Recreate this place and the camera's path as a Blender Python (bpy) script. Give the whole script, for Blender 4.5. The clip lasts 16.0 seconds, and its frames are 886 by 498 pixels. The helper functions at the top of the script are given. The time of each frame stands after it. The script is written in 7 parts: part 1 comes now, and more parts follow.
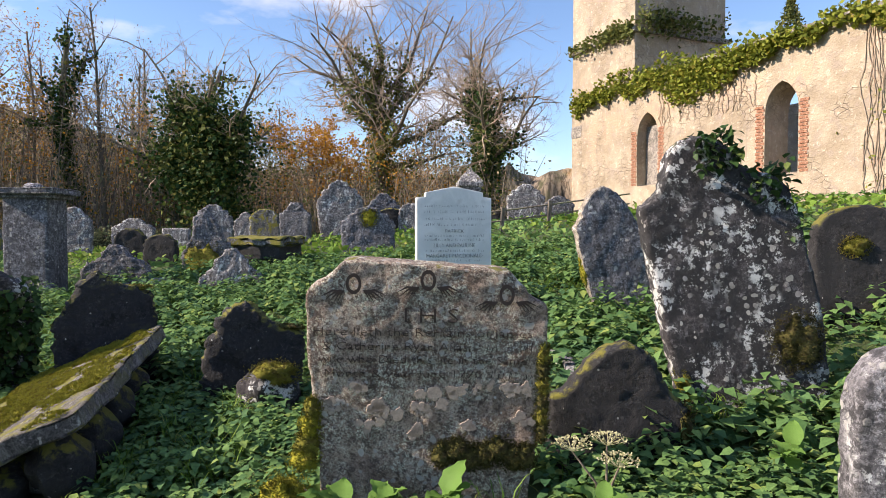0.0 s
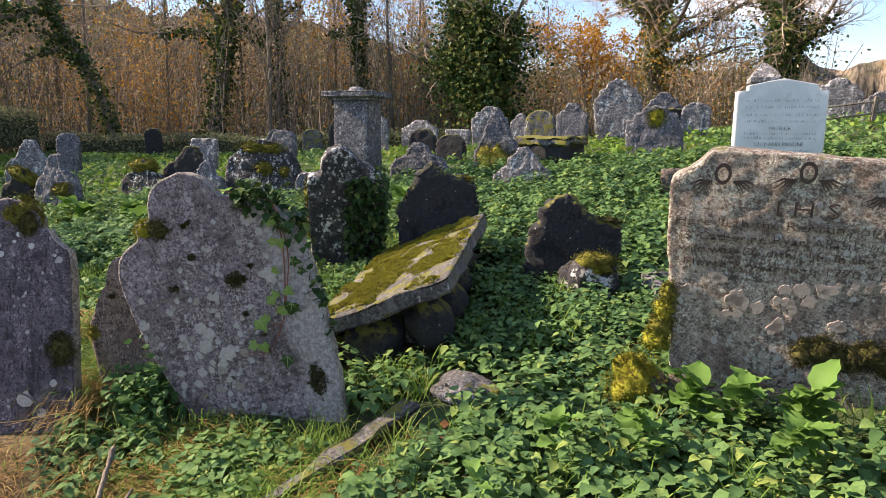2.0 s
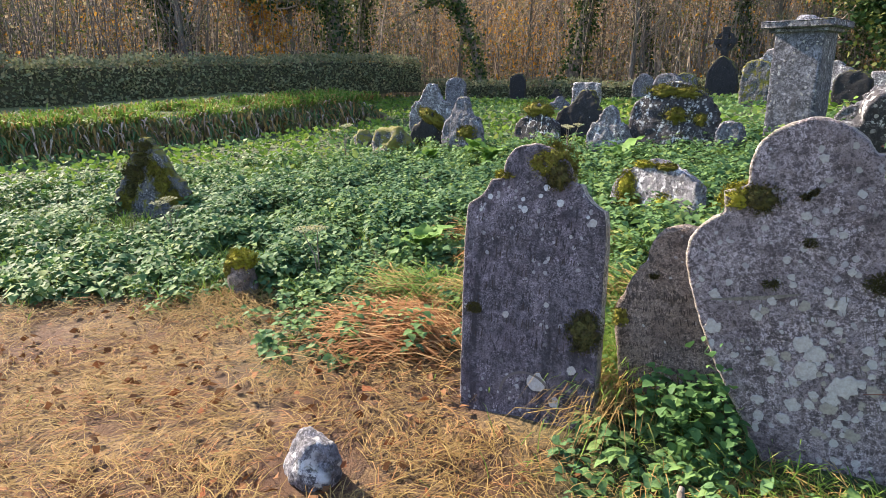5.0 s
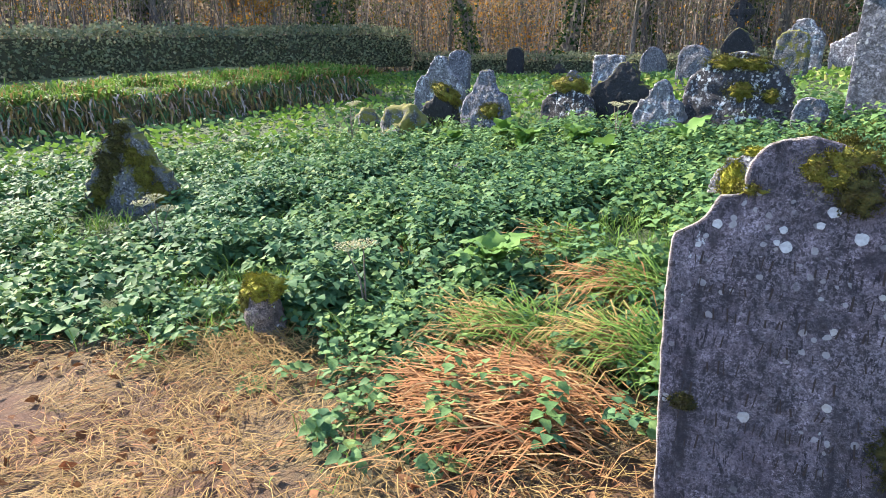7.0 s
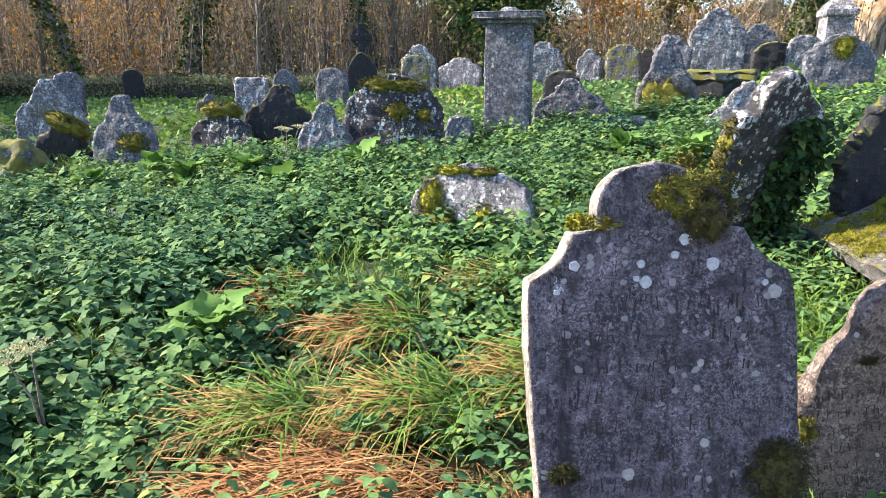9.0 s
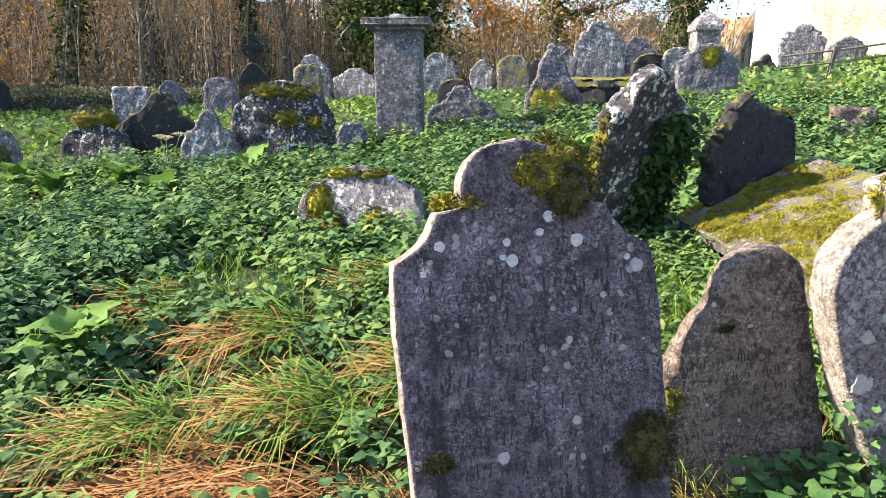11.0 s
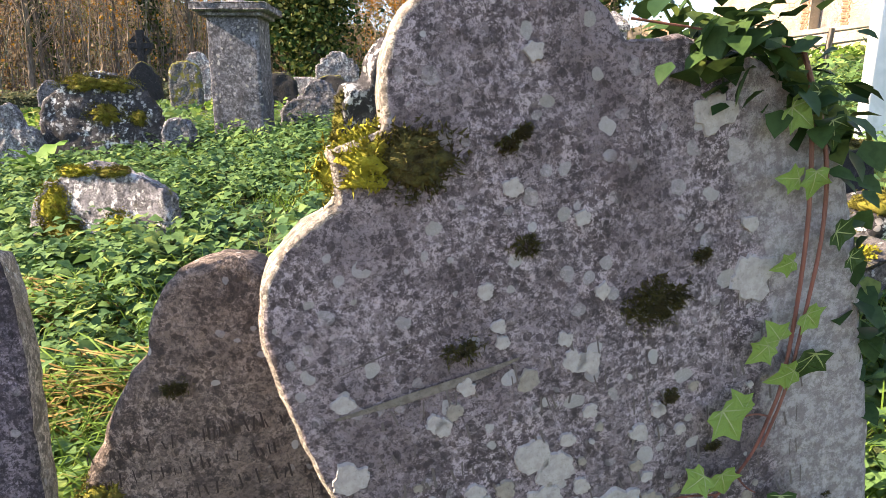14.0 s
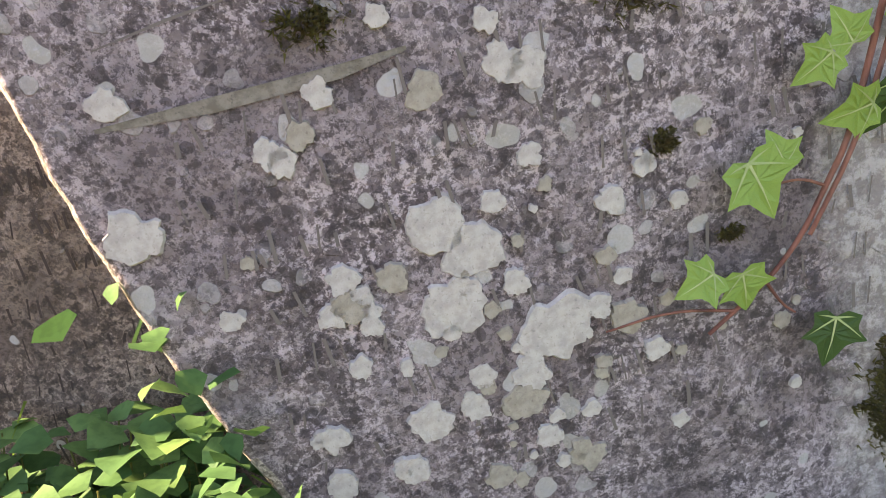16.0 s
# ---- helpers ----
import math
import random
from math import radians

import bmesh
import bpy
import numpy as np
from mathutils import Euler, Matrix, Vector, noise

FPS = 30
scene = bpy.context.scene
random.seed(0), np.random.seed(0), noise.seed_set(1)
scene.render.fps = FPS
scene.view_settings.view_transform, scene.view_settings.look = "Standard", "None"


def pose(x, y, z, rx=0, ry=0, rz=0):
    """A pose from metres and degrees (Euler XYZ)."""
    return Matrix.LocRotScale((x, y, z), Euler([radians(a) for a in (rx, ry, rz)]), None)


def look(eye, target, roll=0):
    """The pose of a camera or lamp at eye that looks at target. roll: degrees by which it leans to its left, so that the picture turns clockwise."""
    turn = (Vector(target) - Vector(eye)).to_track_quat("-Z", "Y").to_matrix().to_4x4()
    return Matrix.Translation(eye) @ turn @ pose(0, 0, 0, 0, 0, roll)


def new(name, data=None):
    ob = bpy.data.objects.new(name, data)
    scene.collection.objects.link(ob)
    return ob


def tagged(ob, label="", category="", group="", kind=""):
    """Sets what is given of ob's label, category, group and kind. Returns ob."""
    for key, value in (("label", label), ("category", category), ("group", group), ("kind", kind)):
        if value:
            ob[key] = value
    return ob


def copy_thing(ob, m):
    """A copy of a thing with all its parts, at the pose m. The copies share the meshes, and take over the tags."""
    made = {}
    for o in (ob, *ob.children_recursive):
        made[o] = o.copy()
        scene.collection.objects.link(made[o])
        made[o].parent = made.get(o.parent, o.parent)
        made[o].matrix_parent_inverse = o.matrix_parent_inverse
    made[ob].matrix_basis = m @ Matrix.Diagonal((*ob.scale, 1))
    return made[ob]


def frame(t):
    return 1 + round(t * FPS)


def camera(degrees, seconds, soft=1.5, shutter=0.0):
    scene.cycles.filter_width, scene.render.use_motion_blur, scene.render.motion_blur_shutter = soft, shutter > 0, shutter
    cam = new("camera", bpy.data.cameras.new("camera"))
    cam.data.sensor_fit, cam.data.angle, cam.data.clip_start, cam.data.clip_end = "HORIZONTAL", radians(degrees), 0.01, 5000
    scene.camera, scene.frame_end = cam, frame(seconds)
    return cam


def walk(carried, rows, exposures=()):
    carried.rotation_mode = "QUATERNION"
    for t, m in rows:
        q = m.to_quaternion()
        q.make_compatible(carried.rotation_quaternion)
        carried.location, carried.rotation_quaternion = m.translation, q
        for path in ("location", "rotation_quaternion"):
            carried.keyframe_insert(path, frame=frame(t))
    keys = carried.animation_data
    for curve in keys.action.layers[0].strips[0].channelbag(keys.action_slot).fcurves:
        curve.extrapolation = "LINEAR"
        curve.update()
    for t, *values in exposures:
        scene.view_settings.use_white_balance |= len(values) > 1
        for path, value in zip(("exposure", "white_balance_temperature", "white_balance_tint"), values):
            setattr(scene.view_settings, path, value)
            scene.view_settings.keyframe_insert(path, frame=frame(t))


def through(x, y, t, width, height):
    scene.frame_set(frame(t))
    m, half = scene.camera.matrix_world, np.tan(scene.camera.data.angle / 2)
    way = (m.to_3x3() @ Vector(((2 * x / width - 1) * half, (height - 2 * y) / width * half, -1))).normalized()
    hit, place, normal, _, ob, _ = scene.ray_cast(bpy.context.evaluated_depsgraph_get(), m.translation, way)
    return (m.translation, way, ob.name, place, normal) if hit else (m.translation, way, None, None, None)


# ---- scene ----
cam = camera(68.8, 16.0, soft=0.55)
METRES, EYE, TILT, LEAN, TURN = 6.0, 1.6, -2.0, 0.0, 0.0
ROWS = [
    (0.0, 0.0, 0.0, 0.0, 0.0, 0.0, -0.0),
    (0.5, -0.0024, -0.001, -0.004, 3.56, -2.27, -0.14),
    (1.0, -0.0112, -0.008, -0.0093, 7.67, -4.42, -0.34),
    (1.5, -0.0325, -0.0195, -0.0131, 14.72, -6.83, -0.63),
    (2.0, -0.0669, -0.0361, -0.011, 22.17, -8.59, -0.93),
    (2.5, -0.1008, -0.0477, -0.0157, 29.16, -10.25, -1.1),
    (3.0, -0.1443, -0.0441, -0.0126, 37.64, -12.06, -1.31),
    (3.5, -0.1812, -0.0387, -0.0124, 44.04, -12.56, -1.43),
    (4.0, -0.2211, -0.0293, -0.0154, 47.15, -12.89, -1.37),
    (4.5, -0.2605, -0.0237, -0.0189, 50.1, -13.18, -1.58),
    (7.0, -0.5243, 0.036, -0.0331, 48.18, -15.58, -1.42),
    (7.5, -0.5696, 0.0444, -0.0317, 39.02, -15.44, -1.0),
    (8.0, -0.5992, 0.0559, -0.0295, 28.16, -14.78, -0.66),
    (8.5, -0.6175, 0.0629, -0.0307, 21.68, -14.21, -0.52),
    (9.0, -0.6354, 0.0673, -0.0332, 16.22, -13.14, -0.53),
    (11.5, -0.6065, 0.0852, -0.0483, 6.51, -11.91, -0.1),
    (12.0, -0.5733, 0.0961, -0.0481, 5.11, -11.9, -0.03),
    (12.5, -0.544, 0.1189, -0.0536, 4.41, -11.89, -0.01),
    (13.0, -0.5186, 0.1542, -0.0528, 3.95, -11.85, 0.03),
    (13.5, -0.4825, 0.176, -0.0584, 3.26, -11.53, 0.15),
    (14.0, -0.4522, 0.2001, -0.0666, 3.03, -11.4, -0.06),
    (14.5, -0.4447, 0.2231, -0.0806, 3.52, -12.19, -0.27),
    (15.0, -0.4347, 0.2398, -0.103, 5.0, -14.02, -0.34),
    (15.5, -0.4285, 0.2507, -0.1212, 6.06, -14.92, -0.34),
    (16.0, -0.4232, 0.2544, -0.1298, 6.66, -15.44, -0.39),
]
walk(cam, [(t, pose(0, 0, EYE, TILT, LEAN, TURN) @ pose(METRES * x, METRES * y, METRES * z, 90 + pitch, roll, yaw)) for t, x, y, z, yaw, pitch, roll in ROWS],
     exposures=[(0.0, 0.90, 6950, 18), (1.5, 1.08, 7300, 20), (2.5, 1.36, 7450, 20), (4.5, 1.66, 7150, 18), (7.0, 1.95, 6250, 16), (9.0, 1.79, 6450, 15), (12.5, 1.75, 7300, 19), (14.0, 1.97, 7900, 21), (16.0, 2.58, 9000, 24)])

# ---- world, sun ----
SUN_AZ, SUN_EL = radians(-98), radians(31)      # azimuth from +y towards +x
sun_dir = Vector((math.sin(SUN_AZ) * math.cos(SUN_EL), math.cos(SUN_AZ) * math.cos(SUN_EL), math.sin(SUN_EL)))


def make_world():
    w = bpy.data.worlds.new("sky")
    scene.world = w
    w.use_nodes = True
    nt = w.node_tree
    n = nt.nodes
    n.clear()
    out = n.new("ShaderNodeOutputWorld")
    bg = n.new("ShaderNodeBackground")
    sky = n.new("ShaderNodeTexSky")
    sky.sky_type = "NISHITA"
    sky.sun_disc = False
    sky.sun_elevation = SUN_EL
    sky.sun_rotation = SUN_AZ
    sky.air_density, sky.dust_density, sky.ozone_density = 1.0, 0.1, 5.0
    geo = n.new("ShaderNodeTexCoord")
    sep = n.new("ShaderNodeSeparateXYZ")
    nt.links.new(geo.outputs["Generated"], sep.inputs[0])
    # flatten the dome so that clouds shrink towards the horizon
    mp = n.new("ShaderNodeVectorMath")
    mp.operation = "MULTIPLY"
    mp.inputs[1].default_value = (1.0, 1.0, 2.6)
    nt.links.new(geo.outputs["Generated"], mp.inputs[0])
    noi = n.new("ShaderNodeTexNoise")
    noi.inputs["Scale"].default_value = 3.1
    noi.inputs["Detail"].default_value = 7
    noi.inputs["Roughness"].default_value = 0.52
    nt.links.new(mp.outputs[0], noi.inputs["Vector"])
    ramp = n.new("ShaderNodeValToRGB")
    ramp.color_ramp.elements[0].position, ramp.color_ramp.elements[1].position = 0.53, 0.69
    nt.links.new(noi.outputs["Fac"], ramp.inputs[0])
    mix = n.new("ShaderNodeMix")
    mix.data_type = "RGBA"
    nt.links.new(ramp.outputs[0], mix.inputs[0])
    nt.links.new(sky.outputs[0], mix.inputs[6])
    mix.inputs[7].default_value = (5.0, 5.2, 5.6, 1)
    nt.links.new(mix.outputs[2], bg.inputs[0])
    bg.inputs[1].default_value = 0.125
    nt.links.new(bg.outputs[0], out.inputs[0])


make_world()
sun = new("sun", bpy.data.lights.new("sun", "SUN"))
sun.data.energy, sun.data.angle, sun.data.color = 5.0, radians(0.6), (1.0, 0.91, 0.77)
sun.matrix_world = look(sun_dir * 60, (0, 0, 0))

# ---- materials ----


class Nodes:
    """Short-hand for building a node material."""

    def __init__(self, name, rough=0.9):
        self.m = bpy.data.materials.new(name)
        self.m.use_nodes = True
        self.t = self.m.node_tree
        self.b = self.t.nodes["Principled BSDF"]
        self.b.inputs["Roughness"].default_value = rough
        self.co = self.t.nodes.new("ShaderNodeTexCoord").outputs["Object"]

    def add(self, kind, **values):
        n = self.t.nodes.new(kind)
        for k, v in values.items():
            n.inputs[k.replace("_", " ")].default_value = v
        return n

    def link(self, a, b):
        self.t.links.new(a, b)

    def noise(self, scale, detail=4, rough=0.55, co=None, distort=0.0):
        n = self.add("ShaderNodeTexNoise", Scale=scale, Detail=detail, Roughness=rough, Distortion=distort)
        self.link(co or self.co, n.inputs["Vector"])
        return n.outputs["Fac"]

    def ramp(self, value, lo, hi, a=0.0, b=1.0):
        n = self.t.nodes.new("ShaderNodeMapRange")
        n.interpolation_type = "SMOOTHSTEP"
        self.link(value, n.inputs[0])
        for i, v in zip((1, 2, 3, 4), (lo, hi, a, b)):
            n.inputs[i].default_value = v
        return n.outputs[0]

    def math(self, op, a, b):
        n = self.t.nodes.new("ShaderNodeMath")
        n.operation = op
        for i, v in enumerate((a, b)):
            if isinstance(v, (int, float)):
                n.inputs[i].default_value = v
            else:
                self.link(v, n.inputs[i])
        return n.outputs[0]

    def mix(self, fac, a, b):
        n = self.t.nodes.new("ShaderNodeMix")
        n.data_type = "RGBA"
        for i, v in zip((0, 6, 7), (fac, a, b)):
            if isinstance(v, (int, float)):
                n.inputs[i].default_value = v
            elif isinstance(v, tuple):
                n.inputs[i].default_value = (*v, 1)
            else:
                self.link(v, n.inputs[i])
        return n.outputs[2]

    def warped(self, scale, amount):
        n = self.add("ShaderNodeTexNoise", Scale=scale, Detail=3)
        self.link(self.co, n.inputs["Vector"])
        s = self.t.nodes.new("ShaderNodeVectorMath")
        s.operation = "SCALE"
        s.inputs[3].default_value = amount
        self.link(n.outputs["Color"], s.inputs[0])
        a = self.t.nodes.new("ShaderNodeVectorMath")
        self.link(self.co, a.inputs[0])
        self.link(s.outputs[0], a.inputs[1])
        return a.outputs[0]

    def spots(self, scale, least, most, co, soft=0.03):
        """Separate rounded spots of random size, one or none a cell: mask and a random value."""
        v = self.add("ShaderNodeTexVoronoi", Scale=scale)
        self.link(co, v.inputs["Vector"])
        sep = self.t.nodes.new("ShaderNodeSeparateColor")
        self.link(v.outputs["Color"], sep.inputs[0])
        radius = self.ramp(sep.outputs[0], 0.0, 1.0, least, most)
        d = self.math("SUBTRACT", radius, v.outputs["Distance"])
        return self.ramp(d, 0.0, soft), sep.outputs[1]

    def up(self):
        g = self.t.nodes.new("ShaderNodeNewGeometry")
        s = self.t.nodes.new("ShaderNodeSeparateXYZ")
        self.link(g.outputs["Normal"], s.inputs[0])
        return s.outputs[2]

    def bump(self, height, strength, distance):
        n = self.add("ShaderNodeBump", Strength=strength, Distance=distance)
        self.link(height, n.inputs["Height"])
        self.link(n.outputs[0], self.b.inputs["Normal"])

    def done(self, colour, rough=None):
        if isinstance(colour, tuple):
            self.b.inputs["Base Color"].default_value = (*colour, 1)
        else:
            self.link(colour, self.b.inputs["Base Color"])
        if rough is not None:
            self.link(rough, self.b.inputs["Roughness"])
        return self.m


def stone_mat(name, dark, light, lichen=0.5, white=0.4, moss=0.3, stain=0.5, soot=0.0, fine=1.0, discs=1.0, dash=0.0, bare=None):
    """Weathered headstone: mottled ground, grey crust, pale lichens, black specks, stains, moss on top faces."""
    k = Nodes(name, 0.93)
    w = k.warped(30, 0.022)
    w2 = k.warped(14, 0.05)
    base = k.mix(k.ramp(k.noise(5, 8, 0.7), 0.36, 0.64), dark, light)
    # fine crust of pale and dark grains, at two sizes
    crust = tuple(min(0.8, c * 1.75 + 0.06) for c in light)
    area = k.ramp(k.noise(4.0, 5, 0.65), 0.38, 0.60)
    g1 = k.ramp(k.noise(75 * fine, 8, 0.8), 0.497, 0.517)
    g2 = k.ramp(k.noise(170 * fine, 6, 0.8), 0.51, 0.53)
    base = k.mix(k.math("MULTIPLY", k.math("MULTIPLY", g1, area), min(1.0, 0.65 * lichen + 0.4)), base, crust)
    base = k.mix(k.math("MULTIPLY", g2, 0.55), base, tuple(c * 0.36 for c in dark))
    # purple-black specks and blots
    sp, r = k.spots(62 * fine, -0.1, 0.40, w)
    base = k.mix(k.math("MULTIPLY", sp, 0.62), base, tuple(c * 0.30 for c in dark))
    base = k.mix(k.ramp(k.noise(17, 8, 0.78), 0.54, 0.575, 0, 0.68), base, tuple(c * 0.42 for c in dark))
    base = k.mix(k.ramp(k.noise(44 * fine, 8, 0.74), 0.55, 0.57, 0, 0.7), base, tuple(c * 0.36 for c in dark))
    if dash:
        # short upright flecks where the cut lines have scaled away
        ms = k.add("ShaderNodeMapping")
        ms.inputs["Scale"].default_value = (1, 1, 0.26)
        k.link(k.co, ms.inputs["Vector"])
        some = k.math("MULTIPLY", k.ramp(k.noise(6.5, 5, 0.7), 0.42, 0.60), dash)
        base = k.mix(k.math("MULTIPLY", k.ramp(k.noise(62, 6, 0.72, ms.outputs[0]), 0.54, 0.57), some), base, tuple(c * 0.25 for c in dark))
        base = k.mix(k.math("MULTIPLY", k.ramp(k.noise(95, 7, 0.78), 0.53, 0.555), k.ramp(k.noise(3.6, 6, 0.7, k.warped(5, 0.2)), 0.46, 0.58, 0, dash)), base, crust)
    # run-off stains
    m = k.add("ShaderNodeMapping")
    m.inputs["Scale"].default_value = (7, 7, 0.9)
    k.link(k.co, m.inputs["Vector"])
    base = k.mix(k.math("MULTIPLY", k.ramp(k.noise(1.7, 6, 0.65, m.outputs[0]), 0.48, 0.68), stain), base, tuple(c * 0.36 for c in dark))
    if soot:
        base = k.mix(k.math("MULTIPLY", k.ramp(k.noise(4.2, 7, 0.75), 0.43, 0.52), soot), base, (0.02, 0.02, 0.022))
    # pale lichens: small spots in drifts, ragged white crusts
    drift = k.ramp(k.noise(3.1, 4, 0.6, k.warped(2, 0.3)), 0.42, 0.58)
    s1, r1 = k.spots(38 * fine, -0.35, 0.38 * lichen + 0.06, w)
    base = k.mix(k.math("MULTIPLY", k.math("MULTIPLY", s1, drift), 0.75), base, (0.40, 0.385, 0.37))
    s2, r2 = k.spots(21 * max(1.0, fine), -0.7, 0.34 * discs * lichen + 0.05, w2)
    base = k.mix(k.math("MULTIPLY", s2, 0.8), base, k.mix(r2, (0.30, 0.285, 0.24), (0.50, 0.49, 0.47)))
    ragged = k.math("MULTIPLY", k.ramp(k.noise(11, 9, 0.78), 0.66 - 0.18 * white, 0.70 - 0.18 * white), k.ramp(k.noise(2.3, 4), 0.62 - 0.25 * white, 0.72 - 0.25 * white))
    base = k.mix(k.math("MULTIPLY", ragged, 0.88), base, (0.66, 0.67, 0.66))
    if moss:
        mm = k.math("MULTIPLY", k.ramp(k.up(), 0.15, 0.8), k.ramp(k.noise(9, 5, 0.65), 0.62 - 0.3 * moss, 0.72 - 0.3 * moss))
        if moss > 0.8:
            mm = k.math("MAXIMUM", mm, k.ramp(k.noise(5, 7, 0.7), 0.49, 0.57))
        base = k.mix(mm, base, k.mix(k.noise(60, 3), (0.08, 0.08, 0.012), (0.22, 0.20, 0.03)))
    if bare:
        # a strip along one edge that the lichens have left bare
        sx = k.t.nodes.new("ShaderNodeSeparateXYZ")
        k.link(k.co, sx.inputs[0])
        edge = k.math("ADD", sx.outputs[0], k.math("MULTIPLY", k.noise(6, 6, 0.7), 0.22))
        base = k.mix(k.ramp(edge, bare, bare + 0.07, 0, 0.8), base, k.mix(k.ramp(k.noise(48, 7, 0.78), 0.44, 0.58), (0.26, 0.235, 0.22), (0.48, 0.45, 0.43)))
    h = k.math("ADD", k.math("MULTIPLY", k.noise(130, 5, 0.7), 0.7), k.math("ADD", k.math("MULTIPLY", s1, 0.35), k.math("MULTIPLY", k.noise(24, 5, 0.6), 1.3)))
    k.bump(h, 0.85, 0.012)
    return k.done(base)


def leaf_mat(name, a, b, c, rough=0.55, through=0.25):
    """Leaves: three tints shuffled leaf by leaf, some light let through."""
    k = Nodes(name, rough + 0.1)
    k.b.inputs["Specular IOR Level"].default_value = 0.13
    g = k.t.nodes.new("ShaderNodeNewGeometry")
    r = g.outputs["Random Per Island"]
    col = k.mix(k.ramp(r, 0.0, 0.75), a, b)
    col = k.mix(k.ramp(r, 0.8, 0.98), col, c)
    col = k.mix(k.ramp(k.noise(1.6, 3), 0.35, 0.7, 0.0, 0.45), col, b)
    col = k.mix(k.ramp(k.noise(90, 2), 0.4, 0.7, 0.0, 0.35), col, tuple(x * 0.55 for x in a))
    k.done(col)
    if through:
        tr = k.t.nodes.new("ShaderNodeBsdfTranslucent")
        k.link(col, tr.inputs[0])
        mx = k.t.nodes.new("ShaderNodeMixShader")
        mx.inputs[0].default_value = through
        k.link(k.b.outputs[0], mx.inputs[1])
        k.link(tr.outputs[0], mx.inputs[2])
        k.link(mx.outputs[0], k.t.nodes["Material Output"].inputs[0])
    return k.m


def bark_mat(name, a, b, c):
    k = Nodes(name, 0.95)
    m = k.add("ShaderNodeMapping")
    m.inputs["Scale"].default_value = (9, 9, 1.6)
    k.link(k.co, m.inputs["Vector"])
    s = k.noise(3, 6, 0.65, m.outputs[0])
    col = k.mix(k.ramp(s, 0.35, 0.65), a, b)
    col = k.mix(k.ramp(k.noise(1.3, 4), 0.5, 0.7), col, c)
    k.bump(s, 0.6, 0.03)
    return k.done(col)


def ground_mat():
    k = Nodes("earth_and_thatch", 0.97)
    a = k.t.nodes.new("ShaderNodeAttribute")
    a.attribute_name = "trampled"
    n1 = k.noise(2.1, 6, 0.6)
    green = k.mix(k.ramp(k.noise(14, 5), 0.35, 0.65), (0.028, 0.045, 0.014), (0.07, 0.105, 0.025))
    green = k.mix(k.ramp(k.noise(0.5, 3), 0.4, 0.65), green, (0.055, 0.085, 0.022))
    m = k.add("ShaderNodeMapping")
    m.inputs["Scale"].default_value = (1, 0.25, 1)
    m.inputs["Rotation"].default_value = (0, 0, 0.7)
    k.link(k.warped(3, 0.4), m.inputs["Vector"])
    straw = k.mix(k.ramp(k.noise(60, 4, 0.6, m.outputs[0]), 0.38, 0.62), (0.065, 0.038, 0.02), (0.27, 0.17, 0.07))
    straw = k.mix(k.ramp(n1, 0.42, 0.56), straw, k.mix(k.noise(35, 4), (0.05, 0.026, 0.016), (0.19, 0.095, 0.045)))
    col = k.mix(a.outputs["Fac"], green, straw)
    k.bump(k.math("ADD", k.noise(40, 5), k.noise(150, 3)), 0.8, 0.03)
    return k.done(col)


def plaster_mat():
    """Old lime render over rubble: cream, pinkish patches, grey weathering, rubble courses showing through."""
    k = Nodes("weathered_lime_render", 0.95)
    w = k.warped(2.2, 0.25)
    base = k.mix(k.ramp(k.noise(1.1, 6, 0.65), 0.35, 0.68), (0.30, 0.24, 0.17), (0.46, 0.385, 0.29))
    base = k.mix(k.ramp(k.noise(0.55, 5, 0.6), 0.52, 0.68, 0, 0.75), base, (0.46, 0.30, 0.20))
    base = k.mix(k.ramp(k.noise(2.6, 8, 0.75), 0.50, 0.60, 0, 0.75), base, (0.33, 0.27, 0.22))
    base = k.mix(k.ramp(k.noise(7, 7, 0.75), 0.55, 0.62, 0, 0.5), base, (0.60, 0.53, 0.43))
    v = k.add("ShaderNodeTexVoronoi", Scale=4.2)
    v.feature = "DISTANCE_TO_EDGE"
    m = k.add("ShaderNodeMapping")
    m.inputs["Scale"].default_value = (1, 1, 1.8)
    k.link(w, m.inputs["Vector"])
    k.link(m.outputs[0], v.inputs["Vector"])
    joint = k.ramp(v.outputs["Distance"], 0.0, 0.07)
    bare = k.ramp(k.noise(0.8, 4, 0.6), 0.5, 0.62)
    base = k.mix(k.math("MULTIPLY", bare, k.math("SUBTRACT", 1.0, joint)), base, (0.26, 0.20, 0.15))
    m2 = k.add("ShaderNodeMapping")
    m2.inputs["Scale"].default_value = (5, 5, 0.35)
    k.link(k.co, m2.inputs["Vector"])
    base = k.mix(k.ramp(k.noise(1.2, 5, 0.65, m2.outputs[0]), 0.55, 0.72, 0, 0.6), base, (0.24, 0.20, 0.16))
    k.bump(k.math("ADD", k.math("MULTIPLY", k.math("MULTIPLY", bare, joint), 0.8), k.noise(14, 6, 0.7)), 0.7, 0.05)
    return k.done(base)


def moss_mat(name, a, b, c):
    k = Nodes(name, 1.0)
    g = k.t.nodes.new("ShaderNodeNewGeometry")
    col = k.mix(g.outputs["Random Per Island"], a, b)
    col = k.mix(k.ramp(k.noise(26, 4), 0.45, 0.7), col, c)
    k.bump(k.noise(240, 3), 0.8, 0.01)
    return k.done(col)


